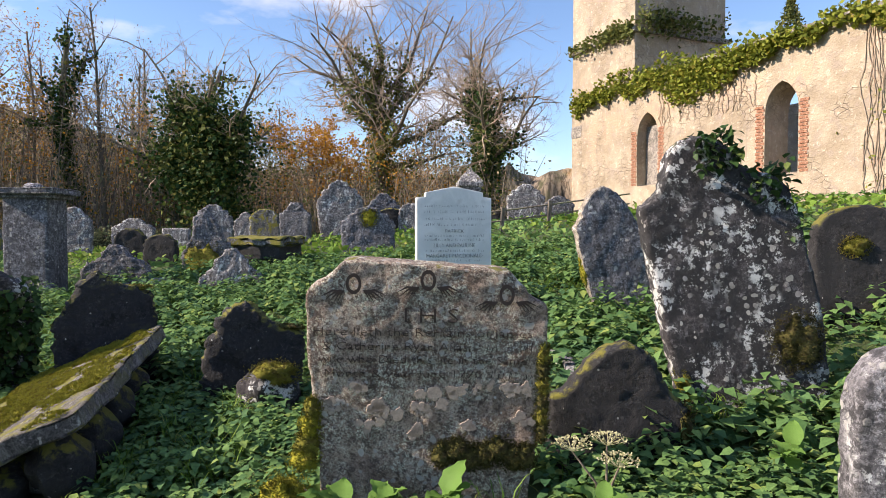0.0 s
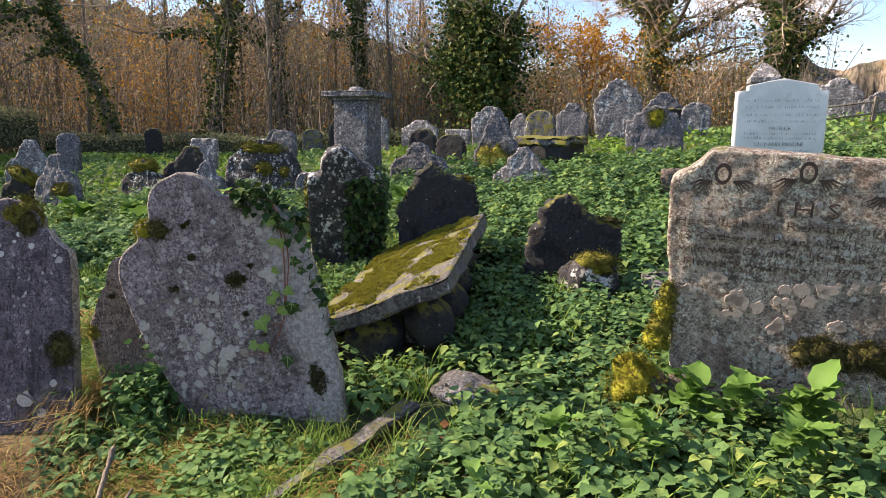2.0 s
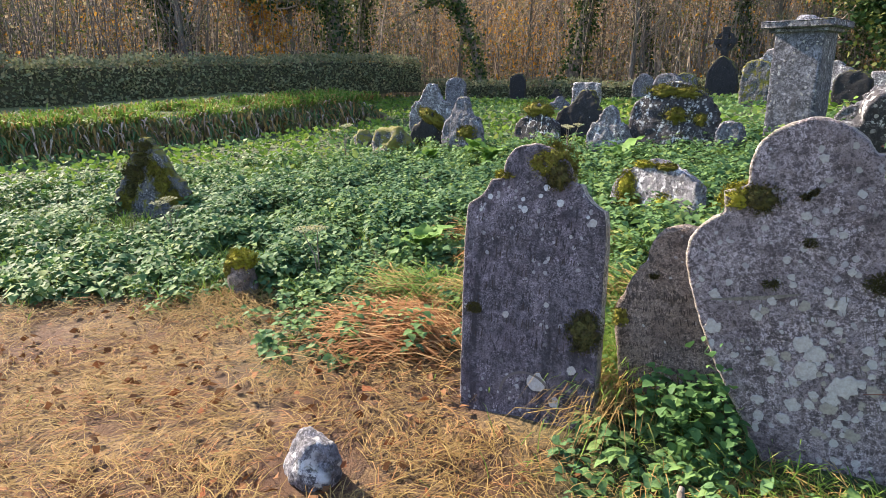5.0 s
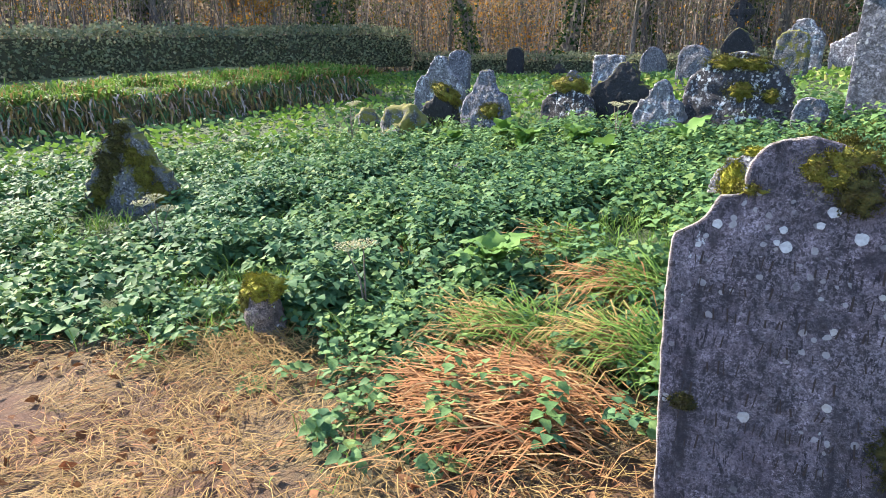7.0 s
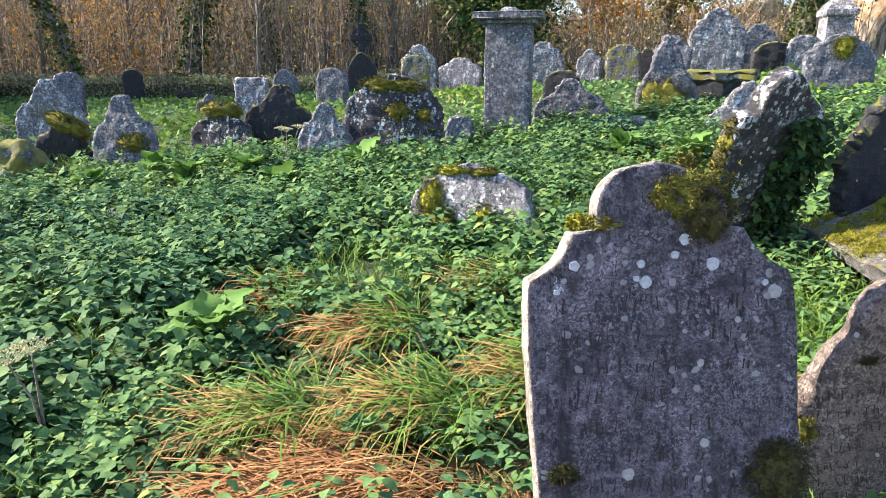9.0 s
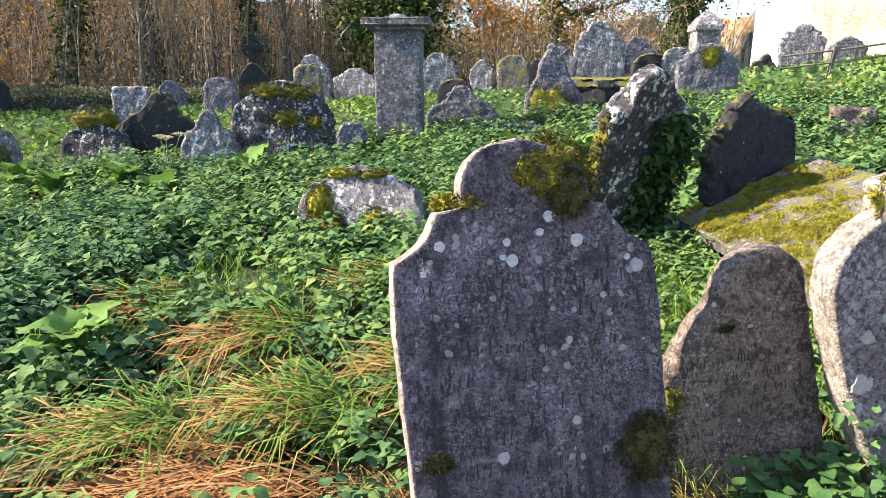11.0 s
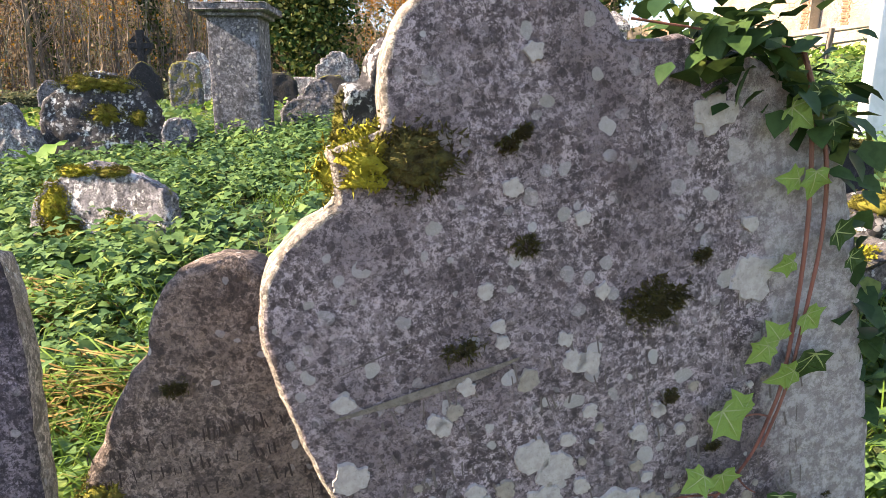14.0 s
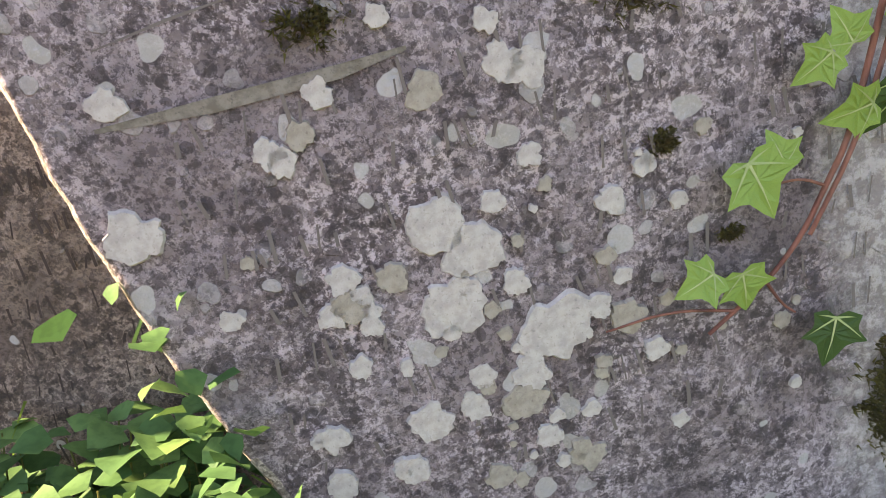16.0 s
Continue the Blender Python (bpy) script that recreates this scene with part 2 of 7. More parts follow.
M_A = stone_mat("grey_violet_slate", (0.080, 0.063, 0.074), (0.235, 0.195, 0.215), 0.85, 0.36, 0.0, 0.85, 0.5, 0.9, 0.3, 1.0)
M_B = stone_mat("mottled_grey_limestone", (0.135, 0.104, 0.105), (0.295, 0.245, 0.25), 0.95, 0.15, 0.0, 0.35, 0.15, 0.8, 1.0, 0.0, 0.44)
M_AB = stone_mat("brown_grey_slate", (0.105, 0.078, 0.064), (0.26, 0.20, 0.16), 0.6, 0.2, 0.0, 0.3, 0.15, 0.95, 0.7)
M_M = stone_mat("brown_sandstone", (0.215, 0.145, 0.112), (0.52, 0.415, 0.335), 0.9, 0.25, 0.1, 0.5, 0.25, 0.8)
M_R = stone_mat("black_and_white_lichened_stone", (0.030, 0.026, 0.030), (0.105, 0.096, 0.10), 0.9, 0.74, 0.1, 0.5, 0.9, 0.6)
M_GREY = stone_mat("blue_grey_limestone", (0.085, 0.085, 0.10), (0.235, 0.235, 0.265), 0.85, 0.5, 0.15, 0.6, 0.4, 0.5)
M_DARK = stone_mat("sooty_dark_limestone", (0.012, 0.011, 0.012), (0.05, 0.048, 0.05), 0.3, 0.28, 0.6, 0.6, 0.85, 0.55)
M_PALE = stone_mat("pale_lichened_limestone", (0.12, 0.115, 0.125), (0.32, 0.31, 0.33), 0.95, 0.75, 0.2, 0.45, 0.5, 0.5)
M_MOSSY = stone_mat("moss_grown_limestone", (0.081, 0.084, 0.081), (0.243, 0.243, 0.250), 0.7, 0.6, 1.0, 0.4, 0.5, 0.6)
M_SLAB = stone_mat("flat_tomb_slab_stone", (0.09, 0.082, 0.078), (0.24, 0.22, 0.21), 0.6, 0.3, 0.5, 0.3, 0.4)
M_ROCK = stone_mat("field_stone", (0.09, 0.08, 0.075), (0.27, 0.255, 0.25), 0.7, 0.4, 0.3, 0.2, 0.3)
# Paler stone for sides and left rims; their sunlight is in this colour.
M_EDGE = stone_mat("sunlit_edge_pale", (0.25, 0.215, 0.175), (0.40, 0.35, 0.29), 0.5, 0.5, 0.0, 0.1)
# Cut marks lie on top of the faces; these dark tones paint their groove shade.
M_CUT = Nodes("dark_groove_shade", 0.95).done((0.045, 0.032, 0.027))
M_CUTB = Nodes("grey_groove_shade", 0.95).done((0.13, 0.11, 0.098))
M_CUTW = Nodes("grey_painted_lettering", 0.9).done((0.13, 0.15, 0.16))


def marble_mat():
    k = Nodes("white_marble", 0.55)
    c = k.mix(k.ramp(k.noise(3, 6, 0.6, distort=1.2), 0.4, 0.62), (0.60, 0.63, 0.62), (0.72, 0.74, 0.73))
    c = k.mix(k.ramp(k.noise(10, 5), 0.55, 0.75, 0, 0.4), c, (0.38, 0.40, 0.36))
    k.bump(k.noise(60, 4), 0.15, 0.01)
    return k.done(c)


M_MARBLE = marble_mat()
M_GROUND = ground_mat()
M_PLASTER = plaster_mat()
M_MOSS = moss_mat("olive_moss", (0.095, 0.092, 0.010), (0.25, 0.23, 0.026), (0.12, 0.09, 0.014))
M_MOSS_Y = moss_mat("yellow_green_moss", (0.19, 0.20, 0.012), (0.40, 0.36, 0.03), (0.15, 0.12, 0.01))
M_MOSS_D = moss_mat("dark_brown_moss", (0.042, 0.038, 0.009), (0.115, 0.105, 0.020), (0.06, 0.045, 0.014))
def lichen_mat(name, a, b):
    k = Nodes(name, 0.95)
    c = k.mix(k.ramp(k.noise(60, 5, 0.65), 0.38, 0.62), a, b)
    c = k.mix(k.ramp(k.noise(210, 4, 0.7), 0.58, 0.66, 0, 0.5), c, tuple(q * 0.5 for q in a))
    k.bump(k.noise(180, 5, 0.7), 0.5, 0.004)
    return k.done(c)


M_LICHEN = lichen_mat("flat_grey_lichen", (0.33, 0.305, 0.278), (0.42, 0.395, 0.36))
M_NETTLE = leaf_mat("nettle_leaf", (0.066, 0.145, 0.052), (0.155, 0.27, 0.085), (0.28, 0.35, 0.09))
M_LEAFD = leaf_mat("ground_elder_leaf", (0.042, 0.108, 0.048), (0.112, 0.215, 0.082), (0.21, 0.30, 0.085))
M_DOCK = leaf_mat("dock_leaf", (0.075, 0.17, 0.04), (0.15, 0.275, 0.06), (0.25, 0.34, 0.08))
M_IVY = leaf_mat("ivy_leaf", (0.016, 0.045, 0.015), (0.045, 0.090, 0.026), (0.14, 0.18, 0.045), 0.4, 0.15)
M_IVYL = leaf_mat("young_ivy_leaf", (0.12, 0.24, 0.05), (0.24, 0.37, 0.09), (0.36, 0.44, 0.14), 0.45, 0.25)
M_IVYY = leaf_mat("yellow_ivy_leaf", (0.085, 0.115, 0.018), (0.27, 0.30, 0.045), (0.40, 0.31, 0.07), 0.5, 0.3)
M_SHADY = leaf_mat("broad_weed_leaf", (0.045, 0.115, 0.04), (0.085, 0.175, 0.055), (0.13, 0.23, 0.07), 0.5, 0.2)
M_VEIN = leaf_mat("pale_leaf_vein", (0.30, 0.38, 0.16), (0.40, 0.46, 0.22), (0.40, 0.46, 0.22), 0.5, 0.2)
M_GRASS = leaf_mat("green_grass_blade", (0.09, 0.18, 0.03), (0.18, 0.30, 0.05), (0.36, 0.34, 0.11), 0.6, 0.3)
M_STRAW = leaf_mat("dead_grass_blade", (0.205, 0.125, 0.042), (0.40, 0.275, 0.10), (0.19, 0.085, 0.036), 0.7, 0.2)
M_RUST = leaf_mat("russet_dead_grass", (0.26, 0.11, 0.045), (0.42, 0.22, 0.09), (0.50, 0.36, 0.16), 0.7, 0.2)
M_FALLEN = leaf_mat("fallen_leaf", (0.12, 0.05, 0.02), (0.26, 0.13, 0.06), (0.32, 0.10, 0.04), 0.8, 0.1)
M_OCHRE = leaf_mat("autumn_leaf", (0.36, 0.16, 0.03), (0.56, 0.29, 0.05), (0.60, 0.40, 0.07), 0.7, 0.35)
M_BUFF = leaf_mat("brown_withered_leaf", (0.33, 0.24, 0.145), (0.50, 0.39, 0.25), (0.34, 0.33, 0.16), 0.8, 0.3)
M_OLIVE = leaf_mat("olive_scrub_leaf", (0.07, 0.09, 0.03), (0.18, 0.20, 0.06), (0.30, 0.27, 0.09), 0.7, 0.25)
M_BARK = bark_mat("grey_brown_bark", (0.088, 0.07, 0.056), (0.235, 0.195, 0.155), (0.16, 0.165, 0.10))
M_TWIG = bark_mat("pale_twig_bark", (0.25, 0.185, 0.135), (0.47, 0.38, 0.29), (0.34, 0.23, 0.16))
M_WOOD = bark_mat("grey_dead_wood", (0.13, 0.10, 0.075), (0.29, 0.235, 0.18), (0.20, 0.15, 0.11))
M_VINE = bark_mat("red_brown_vine", (0.11, 0.04, 0.03), (0.25, 0.095, 0.065), (0.30, 0.17, 0.11))
M_UMBEL = leaf_mat("dried_flower_head", (0.42, 0.40, 0.22), (0.60, 0.56, 0.36), (0.35, 0.36, 0.14), 0.9, 0.2)
M_BRICK = stone_mat("soft_red_brick", (0.300, 0.130, 0.075), (0.460, 0.240, 0.150), 0.3, 0.1, 0.0, 0.2)
M_CHINK = stone_mat("grey_dressed_stone", (0.200, 0.180, 0.160), (0.360, 0.320, 0.280), 0.4, 0.3, 0.2, 0.4)


def bank_mat():
    k = Nodes("mossy_bank_stone", 0.97)
    c = k.mix(k.ramp(k.noise(3, 7, 0.7), 0.4, 0.6), (0.06, 0.045, 0.028), (0.25, 0.19, 0.11))
    c = k.mix(k.ramp(k.noise(1.3, 6, 0.7), 0.45, 0.62), c, (0.12, 0.13, 0.04))
    c = k.mix(k.ramp(k.up(), 0.35, 0.75), c, (0.11, 0.13, 0.04))
    k.bump(k.noise(12, 6, 0.7), 0.9, 0.06)
    return k.done(c)


M_BANK = bank_mat()
M_LICHEN_M = lichen_mat("ragged_pinkish_lichen", (0.285, 0.23, 0.19), (0.37, 0.305, 0.255))
M_LICHEN_W = lichen_mat("flat_white_lichen", (0.40, 0.40, 0.39), (0.54, 0.54, 0.53))
M_LICHEN_B = lichen_mat("flat_buff_lichen", (0.23, 0.205, 0.165), (0.31, 0.28, 0.23))
M_GREENRULE = lichen_mat("algae_in_the_cut", (0.125, 0.11, 0.085), (0.20, 0.18, 0.15))


def far_wood_mat():
    k = Nodes("distant_winter_wood", 1.0)
    m = k.add("ShaderNodeMapping")
    m.inputs["Scale"].default_value = (1.6, 1.6, 0.12)
    k.link(k.co, m.inputs["Vector"])
    c = k.mix(k.ramp(k.noise(2.2, 6, 0.7, m.outputs[0]), 0.4, 0.6), (0.06, 0.048, 0.038), (0.27, 0.21, 0.155))
    c = k.mix(k.ramp(k.noise(0.13, 5, 0.65), 0.54, 0.66, 0, 0.5), c, (0.36, 0.19, 0.05))
    c = k.mix(k.ramp(k.noise(0.21, 5, 0.65), 0.56, 0.68, 0, 0.7), c, (0.085, 0.095, 0.035))
    return k.done(c)


M_FARWOOD = far_wood_mat()

# ---- helpers for shapes ----
GROUND_TERMS = (0.181, 0.92, 0.814, 0.726, 0.363, 0.542, 0.115, -0.206, -0.237, -0.348)


def ease(v, lo, hi, soft):
    """v held softly between lo and hi."""
    v = np.where(v > hi, hi + soft * (1 - np.exp(-np.maximum(v - hi, 0) / soft)), v)
    return np.where(v < lo, lo - soft * (1 - np.exp(-np.maximum(lo - v, 0) / soft)), v)


def height(x, y):
    """The churchyard's ground: a mound that rises towards the church, with a trodden hollow before the stones."""
    x, y = np.asarray(x, float), np.asarray(y, float)
    u, v = ease(x, -14, 3.5, 2.5) / 10, ease(y, -2, 17, 3) / 10
    c = GROUND_TERMS
    z = c[0] + c[1] * u + c[2] * v + c[3] * u * u + c[4] * u * v + c[5] * v * v + c[6] * u ** 3 + c[7] * u * u * v + c[8] * u * v * v + c[9] * v ** 3
    z = z - 0.16 * np.exp(-((x + 2.7) / 0.9) ** 2 - ((y - 1.3) / 0.55) ** 2) - 0.06 * np.exp(-((x + 3.7) / 0.8) ** 2 - ((y - 1.6) / 0.8) ** 2)
    z = z - 0.07 * np.exp(-((x + 2.5) / 0.5) ** 2 - ((y - 1.5) / 0.4) ** 2) - 0.11 * np.exp(-((x + 1.95) / 0.4) ** 2 - ((y - 2.2) / 0.4) ** 2)
    return z + 0.02 * np.sin(x * 2.1 + y * 1.3) * np.sin(y * 1.7 - x * 0.6)


def hz(x, y):
    return float(height(x, y))


def mesh_from(name, verts, faces, mats, smooth=False, index=None):
    me = bpy.data.meshes.new(name)
    me.from_pydata([tuple(v) for v in verts], [], faces)
    for m in (mats if isinstance(mats, (list, tuple)) else [mats]):
        me.materials.append(m)
    if index is not None:
        me.polygons.foreach_set("material_index", index)
    if smooth:
        me.polygons.foreach_set("use_smooth", [True] * len(me.polygons))
    me.update()
    return me


def tri_mesh(name, co, tris, mat, index=None, smooth=False):
    """A mesh from arrays: points (n, 3) and triangles (m, 3)."""
    me = bpy.data.meshes.new(name)
    co, tris = np.asarray(co, np.float32), np.asarray(tris, np.int32)
    me.vertices.add(len(co))
    me.vertices.foreach_set("co", co.ravel())
    me.loops.add(tris.size)
    me.loops.foreach_set("vertex_index", tris.ravel())
    me.polygons.add(len(tris))
    me.polygons.foreach_set("loop_start", np.arange(0, tris.size, 3, dtype=np.int32))
    me.polygons.foreach_set("loop_total", np.full(len(tris), 3, np.int32))
    for m in (mat if isinstance(mat, (list, tuple)) else [mat]):
        me.materials.append(m)
    if index is not None:
        me.polygons.foreach_set("material_index", np.asarray(index, np.int32))
    if smooth:
        me.polygons.foreach_set("use_smooth", np.ones(len(tris), bool))
    me.update(calc_edges=True)
    me.validate()
    return me


def part(name, data, parent, label="", kind=""):
    ob = new(name, data)
    ob.parent = parent
    return tagged(ob, label=label, kind=kind)


def bm_mesh(name, bm, mat, smooth=False):
    me = bpy.data.meshes.new(name)
    bm.normal_update()
    bm.to_mesh(me)
    bm.free()
    me.materials.append(mat)
    if smooth:
        me.polygons.foreach_set("use_smooth", [True] * len(me.polygons))
    return me


def box_bm(lo, hi, bevel=0.01, rough=0.0, seed=0.0, cuts=0):
    """A block with worn edges."""
    bm = bmesh.new()
    bmesh.ops.create_cube(bm, size=1)
    for v in bm.verts:
        v.co = Vector([lo[i] + (v.co[i] + 0.5) * (hi[i] - lo[i]) for i in range(3)])
    if cuts:
        bmesh.ops.subdivide_edges(bm, edges=bm.edges[:], cuts=cuts, use_grid_fill=True)
    if bevel:
        sharp = [e for e in bm.edges if len(e.link_faces) == 2 and e.calc_face_angle(0) > 0.8]
        bmesh.ops.bevel(bm, geom=sharp, offset=bevel, segments=2, profile=0.6, affect="EDGES")
    if rough:
        for v in bm.verts:
            v.co += Vector((noise.noise(v.co * 5 + Vector((seed, 0, 0))), noise.noise(v.co * 5 + Vector((0, seed, 9))), noise.noise(v.co * 5 + Vector((7, 0, seed))))) * rough
    return bm


def chaikin(p, times=2):
    """Rounds the corners of an open line, its ends kept."""
    p = [np.array(q, float) for q in p]
    for _ in range(times):
        q = [p[0]]
        for a, b in zip(p, p[1:]):
            q += [a * 0.75 + b * 0.25, a * 0.25 + b * 0.75]
        p = q + [p[-1]]
    return np.array(p)


def edge_at(line, v):
    """u of an edge line (u, v with v growing) at the heights v."""
    w = np.maximum.accumulate(line[:, 1] + np.arange(len(line)) * 1e-6)
    return np.interp(v, w, line[:, 0])


def slab_mesh(name, left, right, thick, mats, columns=36, rows=46, rough=0.006, ragged=0.006, seed=0.0, edge=0.02, sink=0.25, mould=None, rim=0.0):
    """An upright stone: its left and right edges are lines (u, v) from the foot to the top; rounded arrises, weathered
    faces. mould: (inset, depth) of a cut line that follows the outline, or None."""
    left, right = chaikin(left), chaikin(right)
    left, right = np.vstack([[left[0][0], -sink], left]), np.vstack([[right[0][0], -sink], right])
    top = min(left[-1][1], right[-1][1])
    vs = np.unique(np.concatenate([np.linspace(-sink, top, rows), left[:, 1], right[:, 1], left[:, 1] + 0.002]))
    vs = vs[(vs <= top)]
    keep = [vs[0]]
    for v in vs[1:]:
        if v - keep[-1] > 0.0035:
            keep.append(v)
    keep[-1] = top
    vs = np.array(keep)
    ul, ur = edge_at(left, vs), edge_at(right, vs)
    s = np.linspace(0, 1, columns)
    s = 0.5 - 0.5 * np.cos(np.pi * s) * (0.55 + 0.45 * np.abs(np.cos(np.pi * s)))
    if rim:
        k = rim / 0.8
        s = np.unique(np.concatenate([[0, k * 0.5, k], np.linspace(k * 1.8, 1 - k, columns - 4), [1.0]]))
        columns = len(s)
    border = np.vstack([np.c_[ul, vs], np.c_[ur, vs][::-1]])
    top_line = np.c_[np.linspace(ul[-1], ur[-1], 8), np.full(8, top)]
    seg = np.vstack([border[:len(vs)], top_line, border[len(vs):]])
    a, b = seg[:-1], seg[1:]
    pts = np.array([(l + (r - l) * q, v) for v, l, r in zip(vs, ul, ur) for q in s])
    d = np.full(len(pts), 9.0)
    for p0, p1 in zip(a, b):
        e = p1 - p0
        t = np.clip(((pts - p0) @ e) / max(e @ e, 1e-12), 0, 1)
        d = np.minimum(d, np.linalg.norm(pts - p0 - t[:, None] * e, axis=1))
    fall = edge * (1 - np.sqrt(np.clip(1 - (1 - np.clip(d / edge, 0, 1)) ** 2, 0, 1)))
    verts, n = [], len(pts)
    inner = np.clip(d / 0.05, 0, 1)
    for side in (-1, 1):
        for i, (u, v) in enumerate(pts):
            q = Vector((u * 7 + seed, v * 7, side * 3.0))
            y = rough * (noise.noise(q) + 0.6 * noise.noise(q * 3.1))
            if mould and side < 0 and mould[0] < d[i] < mould[0] + 0.018 and v > mould[2]:
                y -= mould[1]
            k = ragged * (1 - inner[i])
            du, dv = k * (noise.noise(q * 2.3 + Vector((0, 5, 0))) + 0.6 * noise.noise(q * 6)), k * (noise.noise(q * 2.7 + Vector((9, 0, 0))) + 0.6 * noise.noise(q * 7 + Vector((3, 0, 0))))
            depth = (0.0 if side < 0 else thick) - side * fall[i] + (-y if side < 0 else y)
            verts.append((u + du, depth, v + dv))
    faces, index = [], []
    c, r = columns, len(vs)
    for j in range(r - 1):
        for i in range(c - 1):
            q = j * c + i
            faces.append((q, q + 1, q + c + 1, q + c))
            faces.append((n + q, n + q + c, n + q + c + 1, n + q + 1))
            # left rim faces take the paler second material, coloured as if in sun
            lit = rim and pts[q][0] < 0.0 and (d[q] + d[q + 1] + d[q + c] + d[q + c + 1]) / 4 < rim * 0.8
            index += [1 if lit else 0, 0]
    ring = [j * c for j in range(r)] + [(r - 1) * c + i for i in range(1, c)] + [j * c + c - 1 for j in range(r - 2, -1, -1)]
    for p, q in zip(ring, ring[1:]):
        faces.append((p, q, n + q, n + p))
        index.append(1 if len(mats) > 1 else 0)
    return mesh_from(name, verts, faces, mats, True, index)


def put(ob, x, y, z, yaw=0, back=0, roll=0):
    """Stand a stone: yaw about the upright, leaning back, leaning to its left as its face is seen."""
    ob.matrix_world = pose(x, y, z, 0, 0, yaw) @ pose(0, 0, 0, -back, -roll, 0)
    return ob


def outline(kind, w, h):
    """Edges of the usual kinds of headstone, half by half."""
    a = w / 2
    half = {
        "round": [(a, 0), (a, h - a * 0.75), (a * 0.93, h - a * 0.42), (a * 0.68, h - a * 0.14), (a * 0.3, h), (0.004, h + 0.004)],
        "shoulder": [(a * 0.96, 0), (a, h * 0.72), (a * 0.98, h * 0.74), (a * 0.78, h * 0.80), (a * 0.62, h * 0.845), (a * 0.52, h * 0.85), (a * 0.5, h * 0.9), (a * 0.36, h * 0.975), (a * 0.12, h), (0.004, h + 0.003)],
        "scroll": [(a * 0.92, 0), (a, h * 0.6), (a, h * 0.68), (a * 0.9, h * 0.74), (a * 0.72, h * 0.77), (a * 0.78, h * 0.80), (a * 0.7, h * 0.86), (a * 0.45, h * 0.88), (a * 0.42, h * 0.93), (a * 0.26, h * 0.99), (0.004, h + 0.003)],
        "gothic": [(a, 0), (a, h * 0.55), (a * 0.9, h * 0.68), (a * 0.6, h * 0.86), (a * 0.2, h * 0.98), (0.004, h)],
        "square": [(a, 0), (a, h * 0.97), (a * 0.97, h), (0.004, h + 0.004)],
        "peak": [(a, 0), (a * 0.95, h * 0.35), (a * 0.72, h * 0.5), (a * 0.6, h * 0.55), (a * 0.42, h * 0.78), (a * 0.18, h * 0.9), (a * 0.1, h), (0.004, h + 0.003)],
        "broken": [(a, 0), (a * 1.02, h * 0.45), (a * 0.8, h * 0.62), (a * 0.72, h * 0.66), (a * 0.45, h * 0.7), (a * 0.3, h * 0.92), (a * 0.1, h), (0.004, h + 0.003)],
    }[kind]
    return [(-u, v) for u, v in half], list(half)


def tuft_arrays(rng, centres, normals, size, blades=3, length=0.012, width=0.0022):
    """Short moss shoots on a surface."""
    n = len(centres)
    nrm = np.repeat(normals, blades, 0) + rng.normal(0, 0.55, (n * blades, 3))
    nrm /= np.linalg.norm(nrm, axis=1)[:, None]
    c = np.repeat(centres, blades, 0)
    side = np.cross(nrm, rng.normal(0, 1, nrm.shape))
    side /= np.linalg.norm(side, axis=1)[:, None] + 1e-9
    ln = length * rng.uniform(0.5, 1.3, (n * blades, 1))
    co = np.stack([c - side * width, c + side * width, c + nrm * ln], 1).reshape(-1, 3)
    return co, np.arange(len(co)).reshape(-1, 3)


def moss_mesh(name, rx, rz, bulge, mat, seed=0, dense=1.0, length=0.013):
    """A cushion of moss on an upright face (facing -y), uneven outline, with its shoots."""
    rng = np.random.default_rng(seed)
    bm = bmesh.new()
    bmesh.ops.create_uvsphere(bm, u_segments=22, v_segments=14, radius=1)
    for v in bm.verts:
        k = 0.86 + 0.5 * noise.noise(v.co * 2.1 + Vector((seed, 0, 0))) + 0.3 * noise.noise(v.co * 5 + Vector((0, seed, 0)))
        v.co = Vector((v.co.x * rx * k, v.co.y * bulge * k, v.co.z * rz * k))
    bm.normal_update()
    co0 = np.array([v.co[:] for v in bm.verts])
    no0 = np.array([v.normal[:] for v in bm.verts])
    tris0 = [[v.index for v in f.verts] for f in bm.faces]
    tri0 = []
    for f in tris0:
        tri0 += [(f[0], f[i], f[i + 1]) for i in range(1, len(f) - 1)]
    bm.free()
    pick = np.array(tri0)[rng.integers(0, len(tri0), int(min(6000 if length < 0.018 else 3000, max(350, 190000 * rx * rz)) * dense))]
    w = rng.dirichlet((1, 1, 1), len(pick))
    cen = (co0[pick] * w[:, :, None]).sum(1)
    nrm = (no0[pick] * w[:, :, None]).sum(1)
    fringe = len(cen) // 3
    q = rng.uniform(0, 6.283, fringe)
    rr = 1.0 + np.abs(rng.normal(0, 0.22, fringe))
    cen = np.vstack([cen, np.c_[rx * rr * np.cos(q), np.full(fringe, min(0.0, -0.15 * bulge)), rz * rr * np.sin(q)]])
    nrm = np.vstack([nrm, np.tile((0.0, -1.0, 0.2), (fringe, 1))])
    co, tr = tuft_arrays(rng, cen, nrm, 1, 3, length)
    return tri_mesh(name, np.vstack([co0, co]), np.vstack([np.array(tri0), tr + len(co0)]), mat)


def add_moss(stone, u, y, v, rx, rz, bulge, mat=None, seed=0, length=0.013, label=""):
    ob = part("moss", moss_mesh("moss", rx, rz, bulge, mat or M_MOSS, seed, 1.0, length), stone, label)
    ob.location = (u, y, v)
    return ob


